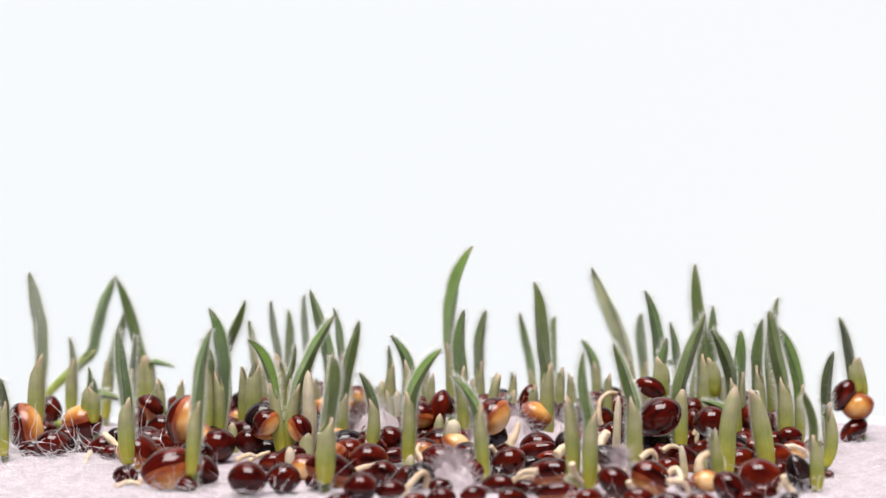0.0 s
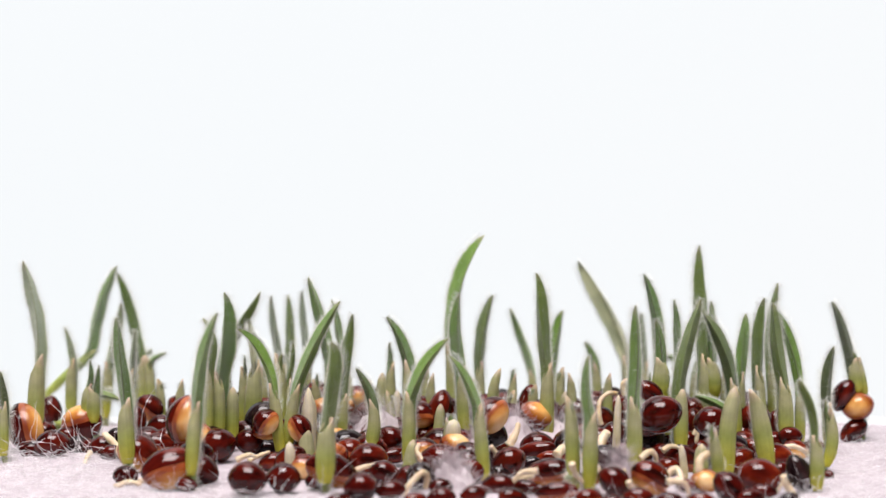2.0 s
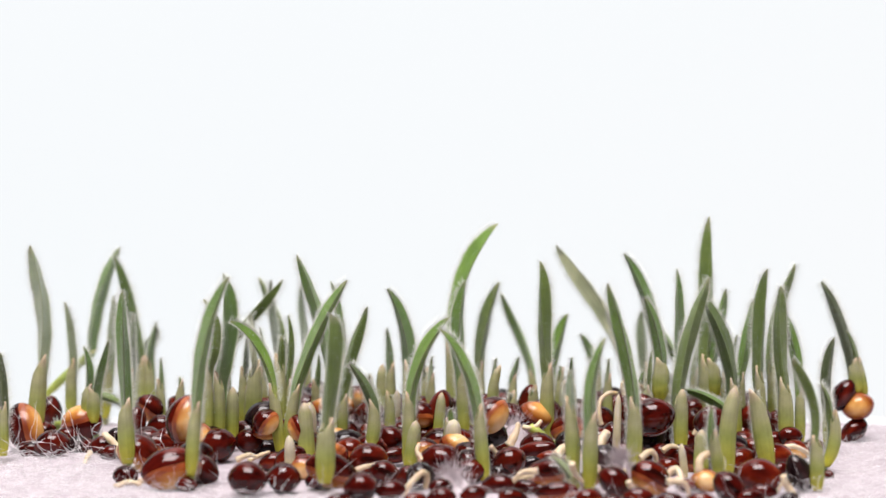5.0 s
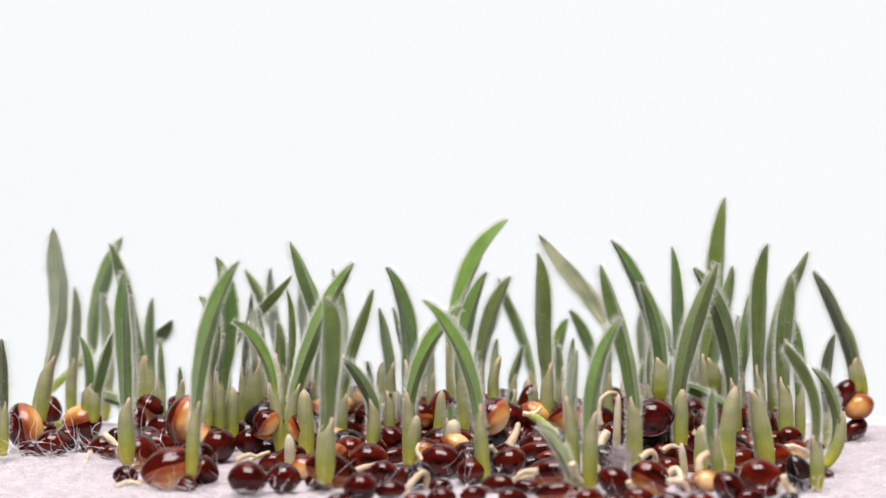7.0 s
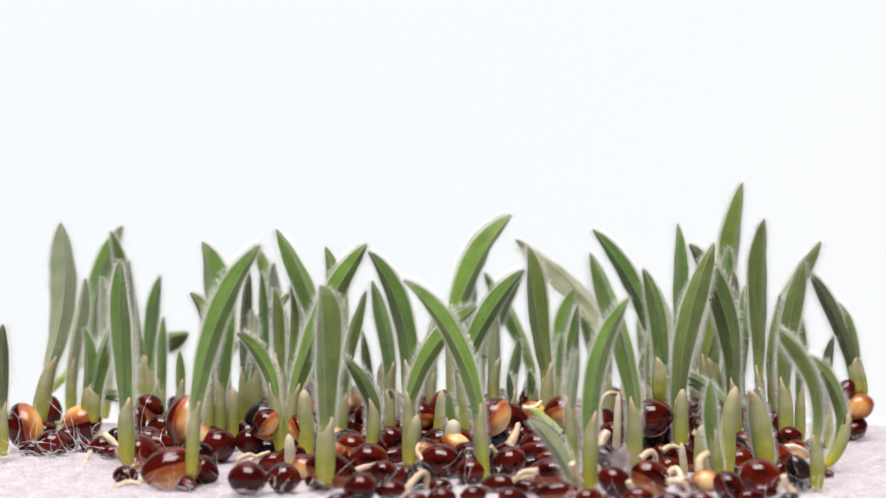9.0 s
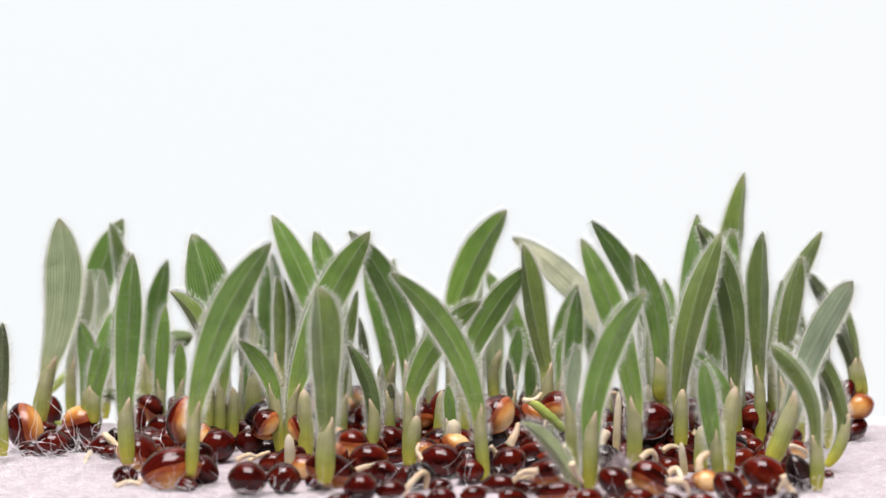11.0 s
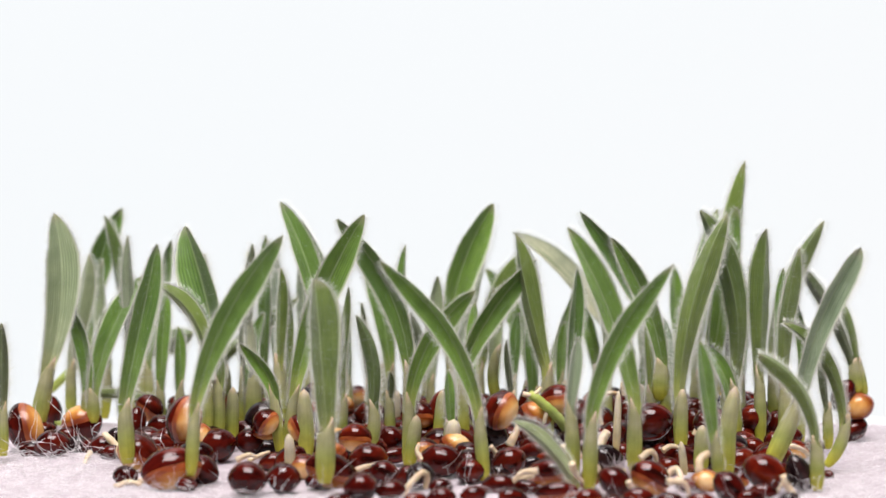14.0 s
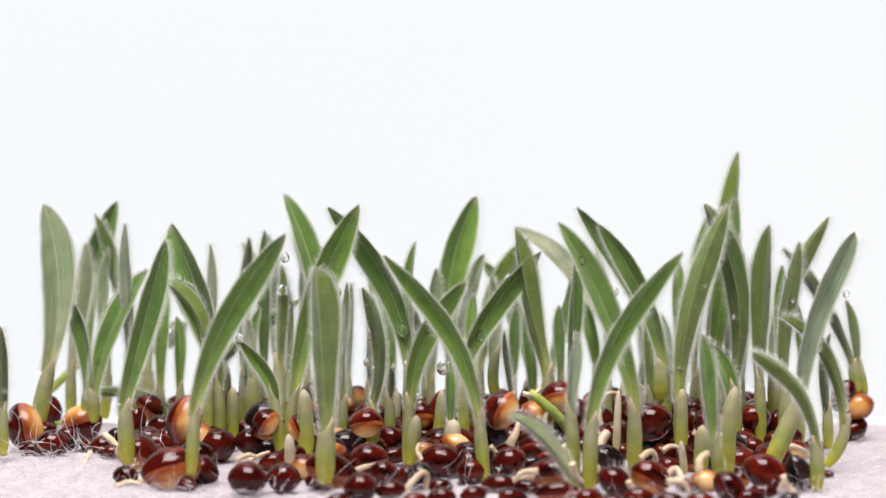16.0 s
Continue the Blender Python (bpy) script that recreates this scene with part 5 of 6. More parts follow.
seed(-23.75, 12.88, 1.11, 1.52, 0.9, -12, "r", "k", 72.5)
seed(-19.93, 9.69, 1.98, 1.25, 1.16, 80, "r", "k", 15)
seed(-18.48, 9.34, 1.46, 1.52, 1.39, 20, "d")
seed(-16.15, 11.74, 1.49, 1.18, 1.04, -10, "d")
seed(-15.12, 13.39, 0.71, 1.29, 0.76, 0, "b")
seed(-14.34, 11.14, 2.64, 1.5, 0.89, 10, "r", "g", 77.5)
seed(-11.71, 9.51, 2.83, 1.16, 0.93, -60, "d", "k", 75)
seed(-12.37, 13.07, 1.32, 1, 0.86, 20, "d")
seed(-13.29, 4.96, 0.73, 1.25, 0.76, 10, "r")
seed(-10.65, 0.89, 0.9, 1.38, 0.95, 0, "r", "k", 22.5)
seed(-8.24, -3.82, 1.31, 1.86, 1.28, -20, "d", "g", 70)
seed(-13.9, -7.2, 1.19, 1.41, 1.24, 0, "d")
seed(-11.46, -5.94, 1.05, 1.22, 1.1, -5, "d")
seed(-5.69, -10.39, 1.04, 1.17, 1.09, 10, "d")
seed(-4.41, 11.41, 1.77, 1.27, 1.03, -8, "d")
seed(-5.09, 22.11, 1.68, 1.07, 0.71, 0, "d")
seed(-3.88, 9.22, 0.65, 1.34, 0.69, 5, "r")
seed(-4.38, -1.76, 0.85, 1.1, 0.89, -15, "d")
seed(-2.58, -3.37, 0.79, 0.91, 0.83, 20, "r")
seed(-1.65, -4.1, 0.94, 1.07, 0.99, 0, "b")
seed(-1.43, 9.01, 1.05, 1.34, 1.06, -20, "d", "k", 17.5)
seed(-0.3, 19.49, 3.37, 1.7, 1.05, 75, "r")
seed(-8.22, 30.92, 3.38, 1.24, 1.08, 0, "r", "k", 25)
seed(-12.38, 34.81, 3.56, 1.22, 1, 0, "r", "k", 37.5)
seed(-18.89, 24.86, 2.14, 1.04, 0.78, 0, "r", "k", 12.5)
seed(-18.68, 20.69, 1.59, 1.06, 0.76, 0, "d")
seed(-1.94, 19.03, 1.13, 1.04, 0.65, 0, "d")
seed(1.03, 11.23, 1.08, 1.36, 1.08, -25, "r", "k", -55)
seed(2.02, -1.7, 0.93, 1.14, 0.97, 10, "d")
seed(2.8, 14.81, 0.96, 0.82, 0.63, 30, "b")
seed(3.93, -7.23, 0.76, 1.2, 0.8, 5, "d")
seed(4.39, 0.8, 0.48, 0.86, 0.52, -10, "b")
seed(7.74, 23.19, 3.6, 1.59, 0.92, 80, "r")
seed(7.61, 10.65, 0.83, 1.77, 0.79, 14, "d")
seed(6.4, 2.93, 0.7, 1.18, 0.61, 25, "b")
seed(7.99, -2.08, 0.94, 1.77, 0.97, 8, "d", "g", 82)
seed(8.82, 9.27, 0.5, 1.15, 0.55, 0, "r")
seed(10.42, 12.52, 1.34, 1.04, 0.95, 10, "b")
seed(10.26, 7.63, 0.63, 0.82, 0.68, 0, "d")
seed(5.94, -6.58, 0.5, 1.01, 0.53, -10, "d")
seed(13.08, 11.63, 1.69, 1.18, 0.89, -40, "d", "k", 77.5)
seed(14.2, 11.51, 2.22, 0.99, 0.94, 0, "r")
seed(12.16, -7.64, 1.06, 1.24, 1.04, -35, "d")
seed(14.8, -6.75, 1.21, 1.49, 1.17, -30, "r", "k", 72.5)
seed(15.92, 6.98, 0.77, 0.86, 0.82, 0, "d")
seed(16.19, 14.74, 1.07, 0.72, 0.67, 0, "d")
seed(18.76, 4.28, 1.04, 1.42, 1.06, -15, "d", "g", 82)
seed(17.26, 2.16, 0.72, 0.96, 0.74, 20, "r")
seed(21.84, 18.38, 2.3, 1.24, 0.84, 80, "r")
seed(21.55, 7.29, 3.63, 1.41, 1.23, 15, "d")
seed(23.09, 14.25, 0.89, 1.3, 0.77, 5, "d")
seed(21.87, 14.1, 0.62, 0.91, 0.67, 0, "r")
seed(21.69, 4.53, 1.01, 1.11, 0.98, 50, "b")
seed(18.88, -6.23, 0.85, 1.09, 0.89, -10, "r", "k", -10)
seed(19.88, -9.81, 1.03, 1.22, 0.98, -40, "d")
seed(25.85, 11.98, 0.89, 1.04, 0.94, 0, "r")
seed(28.02, 13.51, 1.32, 0.95, 0.81, 0, "d")
seed(29.38, 19.59, 2.16, 1.1, 0.85, 80, "r")
seed(29.34, 11.36, 0.83, 1.13, 0.85, -20, "r", "k", 30)
seed(25.46, 0.18, 0.66, 0.77, 0.6, 50, "d")
seed(25.75, -5.43, 1.3, 1.43, 0.9, -65, "b")
seed(31.37, 13.74, 0.72, 0.96, 0.77, 0, "d")
seed(29.26, 0.31, 0.34, 0.43, 0.39, 0, "d")
seed(37.85, 24, 3.16, 1.44, 1.29, 18, "r", "g", -7.5)
seed(36.51, 24, 4.14, 1.55, 1.03, 65, "d")
seed(37.49, 24, 0.95, 1.39, 0.93, 35, "r")
seed(29.2, 13.02, 1.76, 1.05, 0.81, 0, "d")
seed(-6.52, 21.25, 2.73, 1.37, 1.26, 0, "r")
seed(5.84, 14.91, 1.34, 1.06, 1.01, 0, "d")
seed(-14.46, 8.91, 3.41, 1.11, 1.01, 50, "d", "k", 62.5)
seed(-23.08, 13.4, 1.71, 1.14, 0.76, 0, "r", "g", 50)
seed(-27.63, 13.47, 1.7, 0.86, 0.72, 30, "b")
seed(14.75, 10.61, 0.74, 0.93, 0.79, 0, "r")
seed(11.83, 14.53, 0.71, 0.87, 0.72, 30, "d")
seed(18.11, 11.29, 0.65, 0.84, 0.7, 0, "d")
seed(3.41, 5.72, 0.49, 0.72, 0.54, 0, "b")
seed(21.95, -2.9, 0.51, 0.71, 0.54, -20, "r", "k", 50)
seed(22.42, -8.69, 0.5, 0.99, 0.55, 0, "d")
seed(-0.16, -7.2, 0.59, 0.88, 0.64, 0, "d")
seed(-9.25, -4.14, 0.62, 0.83, 0.66, 10, "d")
seed(-7.26, -2.97, 0.78, 0.92, 0.79, 30, "r")
seed(-18.53, -5.41, 0.48, 0.82, 0.53, 0, "d")
seed(17.37, -6.82, 0.53, 0.81, 0.56, -15, "r")
seed(10.61, -3.69, 0.63, 0.91, 0.66, 15, "r", "g", 75)
seed(-3.63, -9.19, 0.66, 1.03, 0.71, 5, "d")
seed(-0.08, -12.01, 0.64, 0.96, 0.69, 0, "d")
seed(2.1, -10.91, 0.62, 0.93, 0.66, 10, "d")
seed(4.78, -11.61, 0.58, 1.04, 0.62, -8, "r")
seed(7.9, -9.51, 0.63, 1.49, 0.67, 6, "d", "g", 82)
seed(9.89, -12.24, 0.6, 0.96, 0.65, 0, "r", "g", 62.5)
seed(13.43, -10.85, 0.53, 1.05, 0.58, 0, "r")
seed(15.2, -12.57, 0.5, 0.95, 0.53, 10, "d")
seed(17.44, -12.46, 0.49, 0.96, 0.54, 0, "r", "g", 75)
seed(21.15, -11.08, 0.49, 0.97, 0.54, 0, "d")
seed(23.55, -11.78, 0.45, 0.73, 0.46, 20, "b")
seed(-7.1, -11.55, 0.41, 0.85, 0.46, 0, "d")
seed(-1.87, -12.46, 0.49, 0.92, 0.54, 0, "r")
seed(11.41, -13.37, 0.48, 0.91, 0.53, 0, "d")
seed(-7.54, 7.95, 1.09, 1.33, 1.14, -8, "r", "k", 60, [(0, -7.54, 1.09, 0), (7, -7.5, 1.23, 0), (9, -7.4, 1.46, 0), (12, -7.22, 2.01, 4), (13, -7.04, 2.19, 6), (14.5, -7.13, 2.46, 6), (15.2, -6.49, 3.29, 10), (16, -6.22, 3.47, 14)])
seed(3.86, 5.87, 4.2, 1.62, 1.3, 52, "r", "k", 52, [(0, 3.86, 4.2, 0), (3.5, 3.69, 4.29, -4), (7, 3.82, 4.2, 0), (9, 3.95, 4.15, 4), (12, 4.4, 4.51, 8), (16, 4.58, 4.69, 10)])
seed(17, 4.37, 4.36, 1.78, 1.46, 30, "d", "", 0, [(0, 17.0, 4.36, 0), (1.5, 17.09, 4.54, -8), (3.5, 16.51, 4.4, -14), (7, 16.38, 4.32, -18), (9.2, 16.29, 4.23, -18), (11.3, 16.29, 4.05, -18), (16, 16.25, 3.96, -18)])
seed(17.36, 12, 5.94, 1.27, 0.85, -25, "r", "", 0, [(0, 17.36, 5.94, 0), (1.5, 17.27, 5.75, 0), (3.5, 16.99, 5.09, -10), (6.5, 17.08, 3.86, -20), (16, 17.17, 3.3, -20)])
seed(22.69, -6.44, 1.24, 1.62, 1.29, -10, "r", "", 0, [(0, 22.69, 1.24, 0), (9.2, 22.69, 1.24, 0), (11.3, 23.05, 1.45, -14), (16, 23.09, 1.53, -16)])
seed(11.05, 15.5, 0.59, 1.6, 1.31, 4, "r", "k", 46, [(0, 11.05, 0.59, 0), (3.5, 10.86, 1.26, 0), (7, 10.76, 3.11, 0), (9, 10.27, 3.64, 0), (12, 9.84, 4.27, 0), (16, 9.94, 4.85, 4)])
root([(6.7, -8, 1.83), (5.62, -7.75, 1.67), (4.82, -7.5, 0.8), (4.07, -7.25, -0.24)], 0.26, 0.12)
root([(9.17, -7, 2.25), (9.41, -6.75, 1.53), (10.06, -6.5, 0.8)], 0.3, 0.12)
root([(15.64, -9, 1.26), (16.91, -8.75, 1.07), (17.34, -8.5, -0.08)], 0.26, 0.14)
root([(12.96, -9, 1.26), (13.27, -8.75, 0.63), (13.51, -8.5, -0.16)], 0.23, 0.12)
root([(24, -8, 1.51), (24.32, -7.75, 0.64), (25.08, -7.5, -0.24)], 0.26, 0.12)
root([(24.03, -8.4, 1.25), (23.71, -8.15, 0.7), (23.52, -7.9, 0.14)], 0.16, 0.08)
root([(3.69, 3, 2.18), (4.39, 3.25, 1.3), (4.92, 3.5, 0.69)], 0.22, 0.11)
root([(14.81, -1, 1.76), (15.61, -0.75, 2.27), (16.08, -0.5, 1.76), (15.95, -0.25, 0.91)], 0.28, 0.11)
root([(17.03, 3, 1.83), (17.82, 3.25, 2.18), (18.79, 3.5, 1.79)], 0.25, 0.11)
root([(-7.25, 1, 0.28), (-6.09, 1.25, 0.8), (-4.83, 1.5, 1.14)], 0.28, 0.13)
root([(-5.61, 2, 1.61), (-5.05, 2.25, 1.74), (-4.79, 2.5, 1.09)], 0.18, 0.09)
root([(-15.66, 0, 1.49), (-14.72, 0.25, 1.88), (-14.08, 0.5, 1.62)], 0.25, 0.11)
root([(-1.55, 1, 1.36), (-1.99, 1.25, 2.01), (-1.81, 1.5, 2.65)], 0.28, 0.11)
cotton_tuft(13.4, -0.6, 1.9, 2.6, 9, [(0, 0), (9, 0.3), (13, 1.2), (16, 1.6)])
drop(-24.96, 12, 10.56, 0.61, 14.6, 0.6, 15.83)
drop(-24.82, 12, 8.11, 0.42, 14.68, 0.6, 15.29)
drop(-25.86, 12, 7.87, 0.38, 14.64, 0.3, 15.62)
drop(-24.25, 12, 15.66, 0.42, 14.69, 0.3, 15.57)
drop(-32.27, 12, 16.84, 0.57, 14.58, 0.3, 15.35)
drop(-32.27, 12, 15.19, 0.42, 14.69, 0.6, 15.51)
drop(-32.04, 12, 11.41, 0.47, 14.7, 0.1, 15.37)
drop(-29.68, 12, 14.48, 0.47, 14.59, 0.1, 15.74)
drop(-21.89, 12, 15.19, 0.38, 14.64, 0.6, 15.65)
drop(-20.95, 12, 12.12, 0.33, 14.68, 0.6, 15.34)
drop(-22.37, 12, 13.54, 0.52, 14.64, 0.1, 15.81)
drop(-18.83, 12, 14.01, 0.33, 14.63, 0.6, 15.76)
drop(-13.4, 12, 14.24, 0.52, 14.61, 0.3)
drop(-13.16, 12, 16.84, 0.42, 14.63, 0.1)
drop(-8.92, 12, 14.48, 0.47, 14.59, 0.6)
drop(-8.45, 12, 11.65, 0.52, 14.66, 0.3, 15.43)
drop(-8.35, 12, 8.82, 0.71, 14.6, 0.6, 15.33)
drop(-6.09, 12, 12.83, 0.47, 14.68, 0.6, 15.63)
drop(-3.26, 12, 10.94, 0.57, 14.65, 0.3)
drop(-3.96, 12, 7.17, 0.71, 14.62, 0.3, 15.21)
drop(-4.44, 12, 9.29, 0.33, 14.62, 0.6, 15.37)
drop(-16.94, 12, 10.23, 0.42, 14.6, 0.3)
drop(-17.27, 12, 9.15, 0.47, 14.68, 0.1, 15.81)
drop(-16.23, 12, 8.35, 0.42, 14.62, 0.1, 15.7)
drop(-16.56, 12, 7.07, 0.38, 14.63, 0.1)
drop(-17.41, 12, 8.11, 0.33, 14.6, 0.6, 15.79)
drop(-13.31, 12, 10.47, 0.28, 14.65, 0.3, 15.47)
drop(-0.19, 12, 8.11, 0.57, 14.58, 0.6)
drop(-1.6, 12, 13.06, 0.57, 14.62, 0.6, 15.54)
drop(-8.87, 12, 19.67, 0.42, 14.65, 0.1, 15.3)
drop(-36.05, 12, 7.87, 0.57, 14.63, 0.6, 15.29)
drop(-10.1, 12, 18.02, 0.28, 14.62, 0.3, 15.39)
drop(-9.86, 12, 9.05, 0.38, 14.61, 0.6, 15.74)
drop(20.81, 12, 17.64, 0.85, 14.67, 0.6, 15.83)
drop(15.15, 12, 18.02, 0.52, 14.63, 0.1, 15.42)
drop(13.73, 12, 12.83, 0.71, 14.64, 0.3, 15.59)
drop(14.44, 12, 14.01, 0.38, 14.63, 0.1)
drop(13.02, 12, 15.9, 0.38, 14.6, 0.3, 15.49)
drop(25.05, 12, 13.77, 0.42, 14.69, 0.6, 15.26)
drop(26.47, 12, 15.19, 0.33, 14.61, 0.1, 15.43)
drop(26.47, 12, 14.24, 0.28, 14.61, 0.1, 15.27)
drop(24.35, 12, 11.89, 0.24, 14.65, 0.1)
drop(33.08, 12, 13.3, 0.33, 14.64, 0.6, 15.74)
drop(34.16, 12, 14.34, 0.28, 14.64, 0.6)
drop(21.99, 12, 15.19, 0.28, 14.62, 0.3, 15.53)
drop(21.75, 12, 14.48, 0.24, 14.66, 0.1)
drop(32.13, 12, 11.18, 0.28, 14.59, 0.3, 15.39)
drop(32.6, 12, 12.36, 0.24, 14.7, 0.1)
drop(6.89, 12, 14.01, 0.47, 14.63, 0.6, 15.25)
drop(5.24, 12, 13.54, 0.42, 14.68, 0.6, 15.81)
drop(0.75, 12, 16.37, 0.47, 14.62, 0.3, 15.74)
drop(1.93, 12, 18.73, 0.42, 14.64, 0.3, 15.27)
drop(3.11, 12, 10.47, 0.42, 14.68, 0.3)
drop(3.59, 12, 5.28, 1.04, 14.63, 0.6, 15.46)
drop(6.42, 12, 18.49, 0.42, 14.62, 0.6, 15.65)
drop(9.72, 12, 13.3, 0.28, 14.63, 0.3, 15.44)
drop(11.61, 12, 16.6, 0.33, 14.64, 0.1)
drop(12.79, 12, 10.94, 0.42, 14.67, 0.3, 15.24)
drop(10.66, 12, 10.47, 0.47, 14.67, 0.6)
drop(25.29, 12, 17.08, 0.24, 14.61, 0.3)
drop(25.76, 12, 13.06, 0.24, 14.61, 0.6, 15.74)
drop(19.63, 12, 9.53, 0.28, 14.7, 0.6, 15.43)
drop(18.21, 12, 11.89, 0.38, 14.61, 0.6)
drop(25.05, 12, 21.09, 0.42, 14.64, 0.1, 15.33)
drop(5.47, 12, 15.66, 0.28, 14.63, 0.6)
drop(-15.29, 12, 12.83, 0.38, 14.63, 0.1, 15.57)
drop(-22.84, 12, 11.18, 0.28, 14.6, 0.6)
drop(16.33, 12, 10, 0.33, 14.59, 0.3, 15.37)
drop(29.07, 12, 13.77, 0.24, 14.69, 0.6)
drop(23.87, 12, 10, 0.24, 14.68, 0.6, 15.59)
drop(24.82, 12, 8.11, 0.24, 14.68, 0.1, 15.71)
drop(-2.08, 12, 5.28, 0.38, 14.66, 0.3)
drop(-6.32, 12, 8.11, 0.33, 14.59, 0.1)
drop(-10.57, 12, 5.28, 0.28, 14.65, 0.3)
drop(-14.34, 12, 9.05, 0.28, 14.7, 0.1, 15.68)
drop(11.14, 12, 8.11, 0.33, 14.67, 0.3, 15.27)
drop(8.3, 12, 11.89, 0.28, 14.69, 0.1, 15.3)
seed(-19.92, 0.89, 1.03, 1.27, 1.03, 9.13, "b")
seed(-8.66, 1.51, 1.26, 1.47, 1.26, 30.76, "r", "g", -69.37)
seed(-5.76, 2.47, 1.26, 1.5, 1.26, 2.73, "r")
seed(-0.08, 1.31, 1.29, 1.71, 1.29, -8.35, "d")
seed(2.02, 1.82, 1.05, 1.21, 1.05, -16, "d")
seed(5.09, 1.62, 1.18, 1.32, 1.18, 21.75, "r")
seed(-19.58, 4.19, 1.21, 1.63, 1.21, 15.14, "d")
seed(-12.01, 4.2, 1.02, 1.35, 1.02, 32.01, "r")
seed(2.22, 4.04, 1.15, 1.48, 1.15, -37.89, "d")
seed(12.78, 3.41, 1.11, 1.44, 1.11, -23.89, "b")
seed(23.17, 3.73, 1, 1.25, 1, 29.66, "r")
seed(26.14, 4.62, 1.14, 1.49, 1.14, -6.71, "r")
seed(3.82, 6.79, 2.81, 1.4, 1.11, -23.79, "b")
seed(23.4, 7.3, 1, 1.15, 1, 29.36, "r")
seed(26.09, 6.51, 1.04, 1.32, 1.04, 2.68, "d")
seed(-24.87, 9.24, 1.29, 1.71, 1.29, -32.42, "d")
seed(-8.96, 9.04, 1.08, 1.25, 1.08, -28.49, "r")
seed(-6.02, 9.28, 1.18, 1.45, 1.18, 3.54, "r")
seed(4.48, 8.83, 1.01, 1.19, 1.01, 19.43, "r")
seed(23.56, 9.2, 1.14, 1.43, 1.14, 26.72, "b")
seed(-21.46, 11.89, 1.01, 1.33, 1.01, 30.84, "r")
seed(-19.21, 12.39, 1.29, 1.65, 1.29, -39.46, "b")
seed(-11.05, 11.95, 1.11, 1.27, 1.11, -10.43, "d")
seed(-8.08, 12.06, 1.22, 1.62, 1.22, 5.72, "b")
seed(-5.56, 12.18, 1.09, 1.38, 1.09, 2.96, "r")
seed(7.86, 12.09, 1.11, 1.43, 1.11, 4.7, "d")
seed(17.04, 12.61, 2.84, 1.37, 1.14, -16.43, "d")
seed(-25.12, 14.06, 1.24, 1.51, 1.24, -1.27, "d")
seed(-19.99, 14.15, 1.03, 1.16, 1.03, 7.55, "d")
seed(-9.05, 14.67, 1.11, 1.34, 1.11, -13.98, "d", "g", -56.41)
seed(-6.32, 14.36, 1.08, 1.27, 1.08, 14.22, "d")
seed(-3.61, 14.74, 1.07, 1.32, 1.07, 31.23, "d")
seed(-0.28, 14.66, 1.11, 1.48, 1.11, 1.05, "d", "g", 54.33)
seed(1.44, 14.02, 1.14, 1.53, 1.14, -17.74, "r")
seed(17.45, 13.77, 1.19, 1.46, 1.19, 37.6, "b")
seed(20.58, 14.49, 1.02, 1.32, 1.02, 26.52, "r")
seed(25.61, 14.46, 1.03, 1.17, 1.03, -9.88, "r", "g", 51.92)
seed(-22.6, 17.21, 1.01, 1.36, 1.01, -6.08, "r")
seed(-20.21, 17.08, 1.16, 1.32, 1.16, -11.5, "r")
seed(-16.82, 17.37, 1.28, 1.61, 1.28, -32.14, "d")
seed(-15.62, 17.37, 2.98, 1.61, 1.28, 14.89, "b")
seed(-14.44, 17.16, 1.16, 1.43, 1.16, 34.46, "b")
seed(-12.11, 17.44, 1.22, 1.62, 1.22, -15.24, "r")
seed(-9.68, 17.31, 1.07, 1.22, 1.07, 0.19, "b")
seed(-5.84, 17.42, 1.25, 1.48, 1.25, -32.52, "r")
seed(-3.43, 17.23, 1.03, 1.25, 1.03, -24.29, "b")
seed(1.67, 17.43, 1.03, 1.25, 1.03, -30.08, "r")
seed(4.45, 16.65, 1.27, 1.61, 1.27, 30.31, "d")
seed(5.65, 16.65, 2.97, 1.61, 1.27, -6.32, "r")
seed(6.81, 16.93, 1.25, 1.58, 1.25, -4.33, "d")
seed(8.01, 16.93, 2.95, 1.58, 1.25, -31.3, "r", "g", -51.35)
seed(12.63, 17.19, 1.05, 1.24, 1.05, -16.63, "d")
seed(13.83, 17.19, 2.75, 1.24, 1.05, -37.26, "r")
seed(15.22, 17.22, 1.23, 1.53, 1.23, 15.58, "b")
seed(18.12, 17.16, 1.11, 1.46, 1.11, 9.55, "r")
seed(19.32, 17.16, 2.81, 1.46, 1.11, -2.04, "d")
seed(20.45, 16.94, 1.13, 1.36, 1.13, -32.92, "r")
seed(23.81, 17.14, 1.25, 1.61, 1.25, -10.36, "b")
seed(25.83, 17.06, 1.21, 1.48, 1.21, 35.22, "r")
seed(27.03, 17.06, 2.91, 1.48, 1.21, -4.05, "r")
seed(-21.9, 19.61, 1.03, 1.35, 1.03, 19.8, "r")
seed(-16.71, 19.46, 1.06, 1.26, 1.06, -25.51, "b")
seed(-14.57, 19.57, 1.23, 1.44, 1.23, 14.68, "r", "g", 55.11)
seed(-11.55, 20.69, 1.25, 1.65, 1.25, 9.08, "d")
seed(-10.35, 20.69, 2.95, 1.65, 1.25, -9.75, "b", "g", -66.37)
seed(-9.02, 19.81, 1.25, 1.54, 1.25, -0.05, "r")
seed(-6.09, 19.84, 1.22, 1.61, 1.22, 22.29, "d")
seed(-3.38, 19.4, 1.2, 1.59, 1.2, -13.05, "r", "g", 53.25)
seed(-2.18, 19.4, 2.9, 1.59, 1.2, -0.04, "d", "g", 59.51)
seed(-0.66, 19.38, 1, 1.24, 1, -22.06, "r", "g", 65.76)
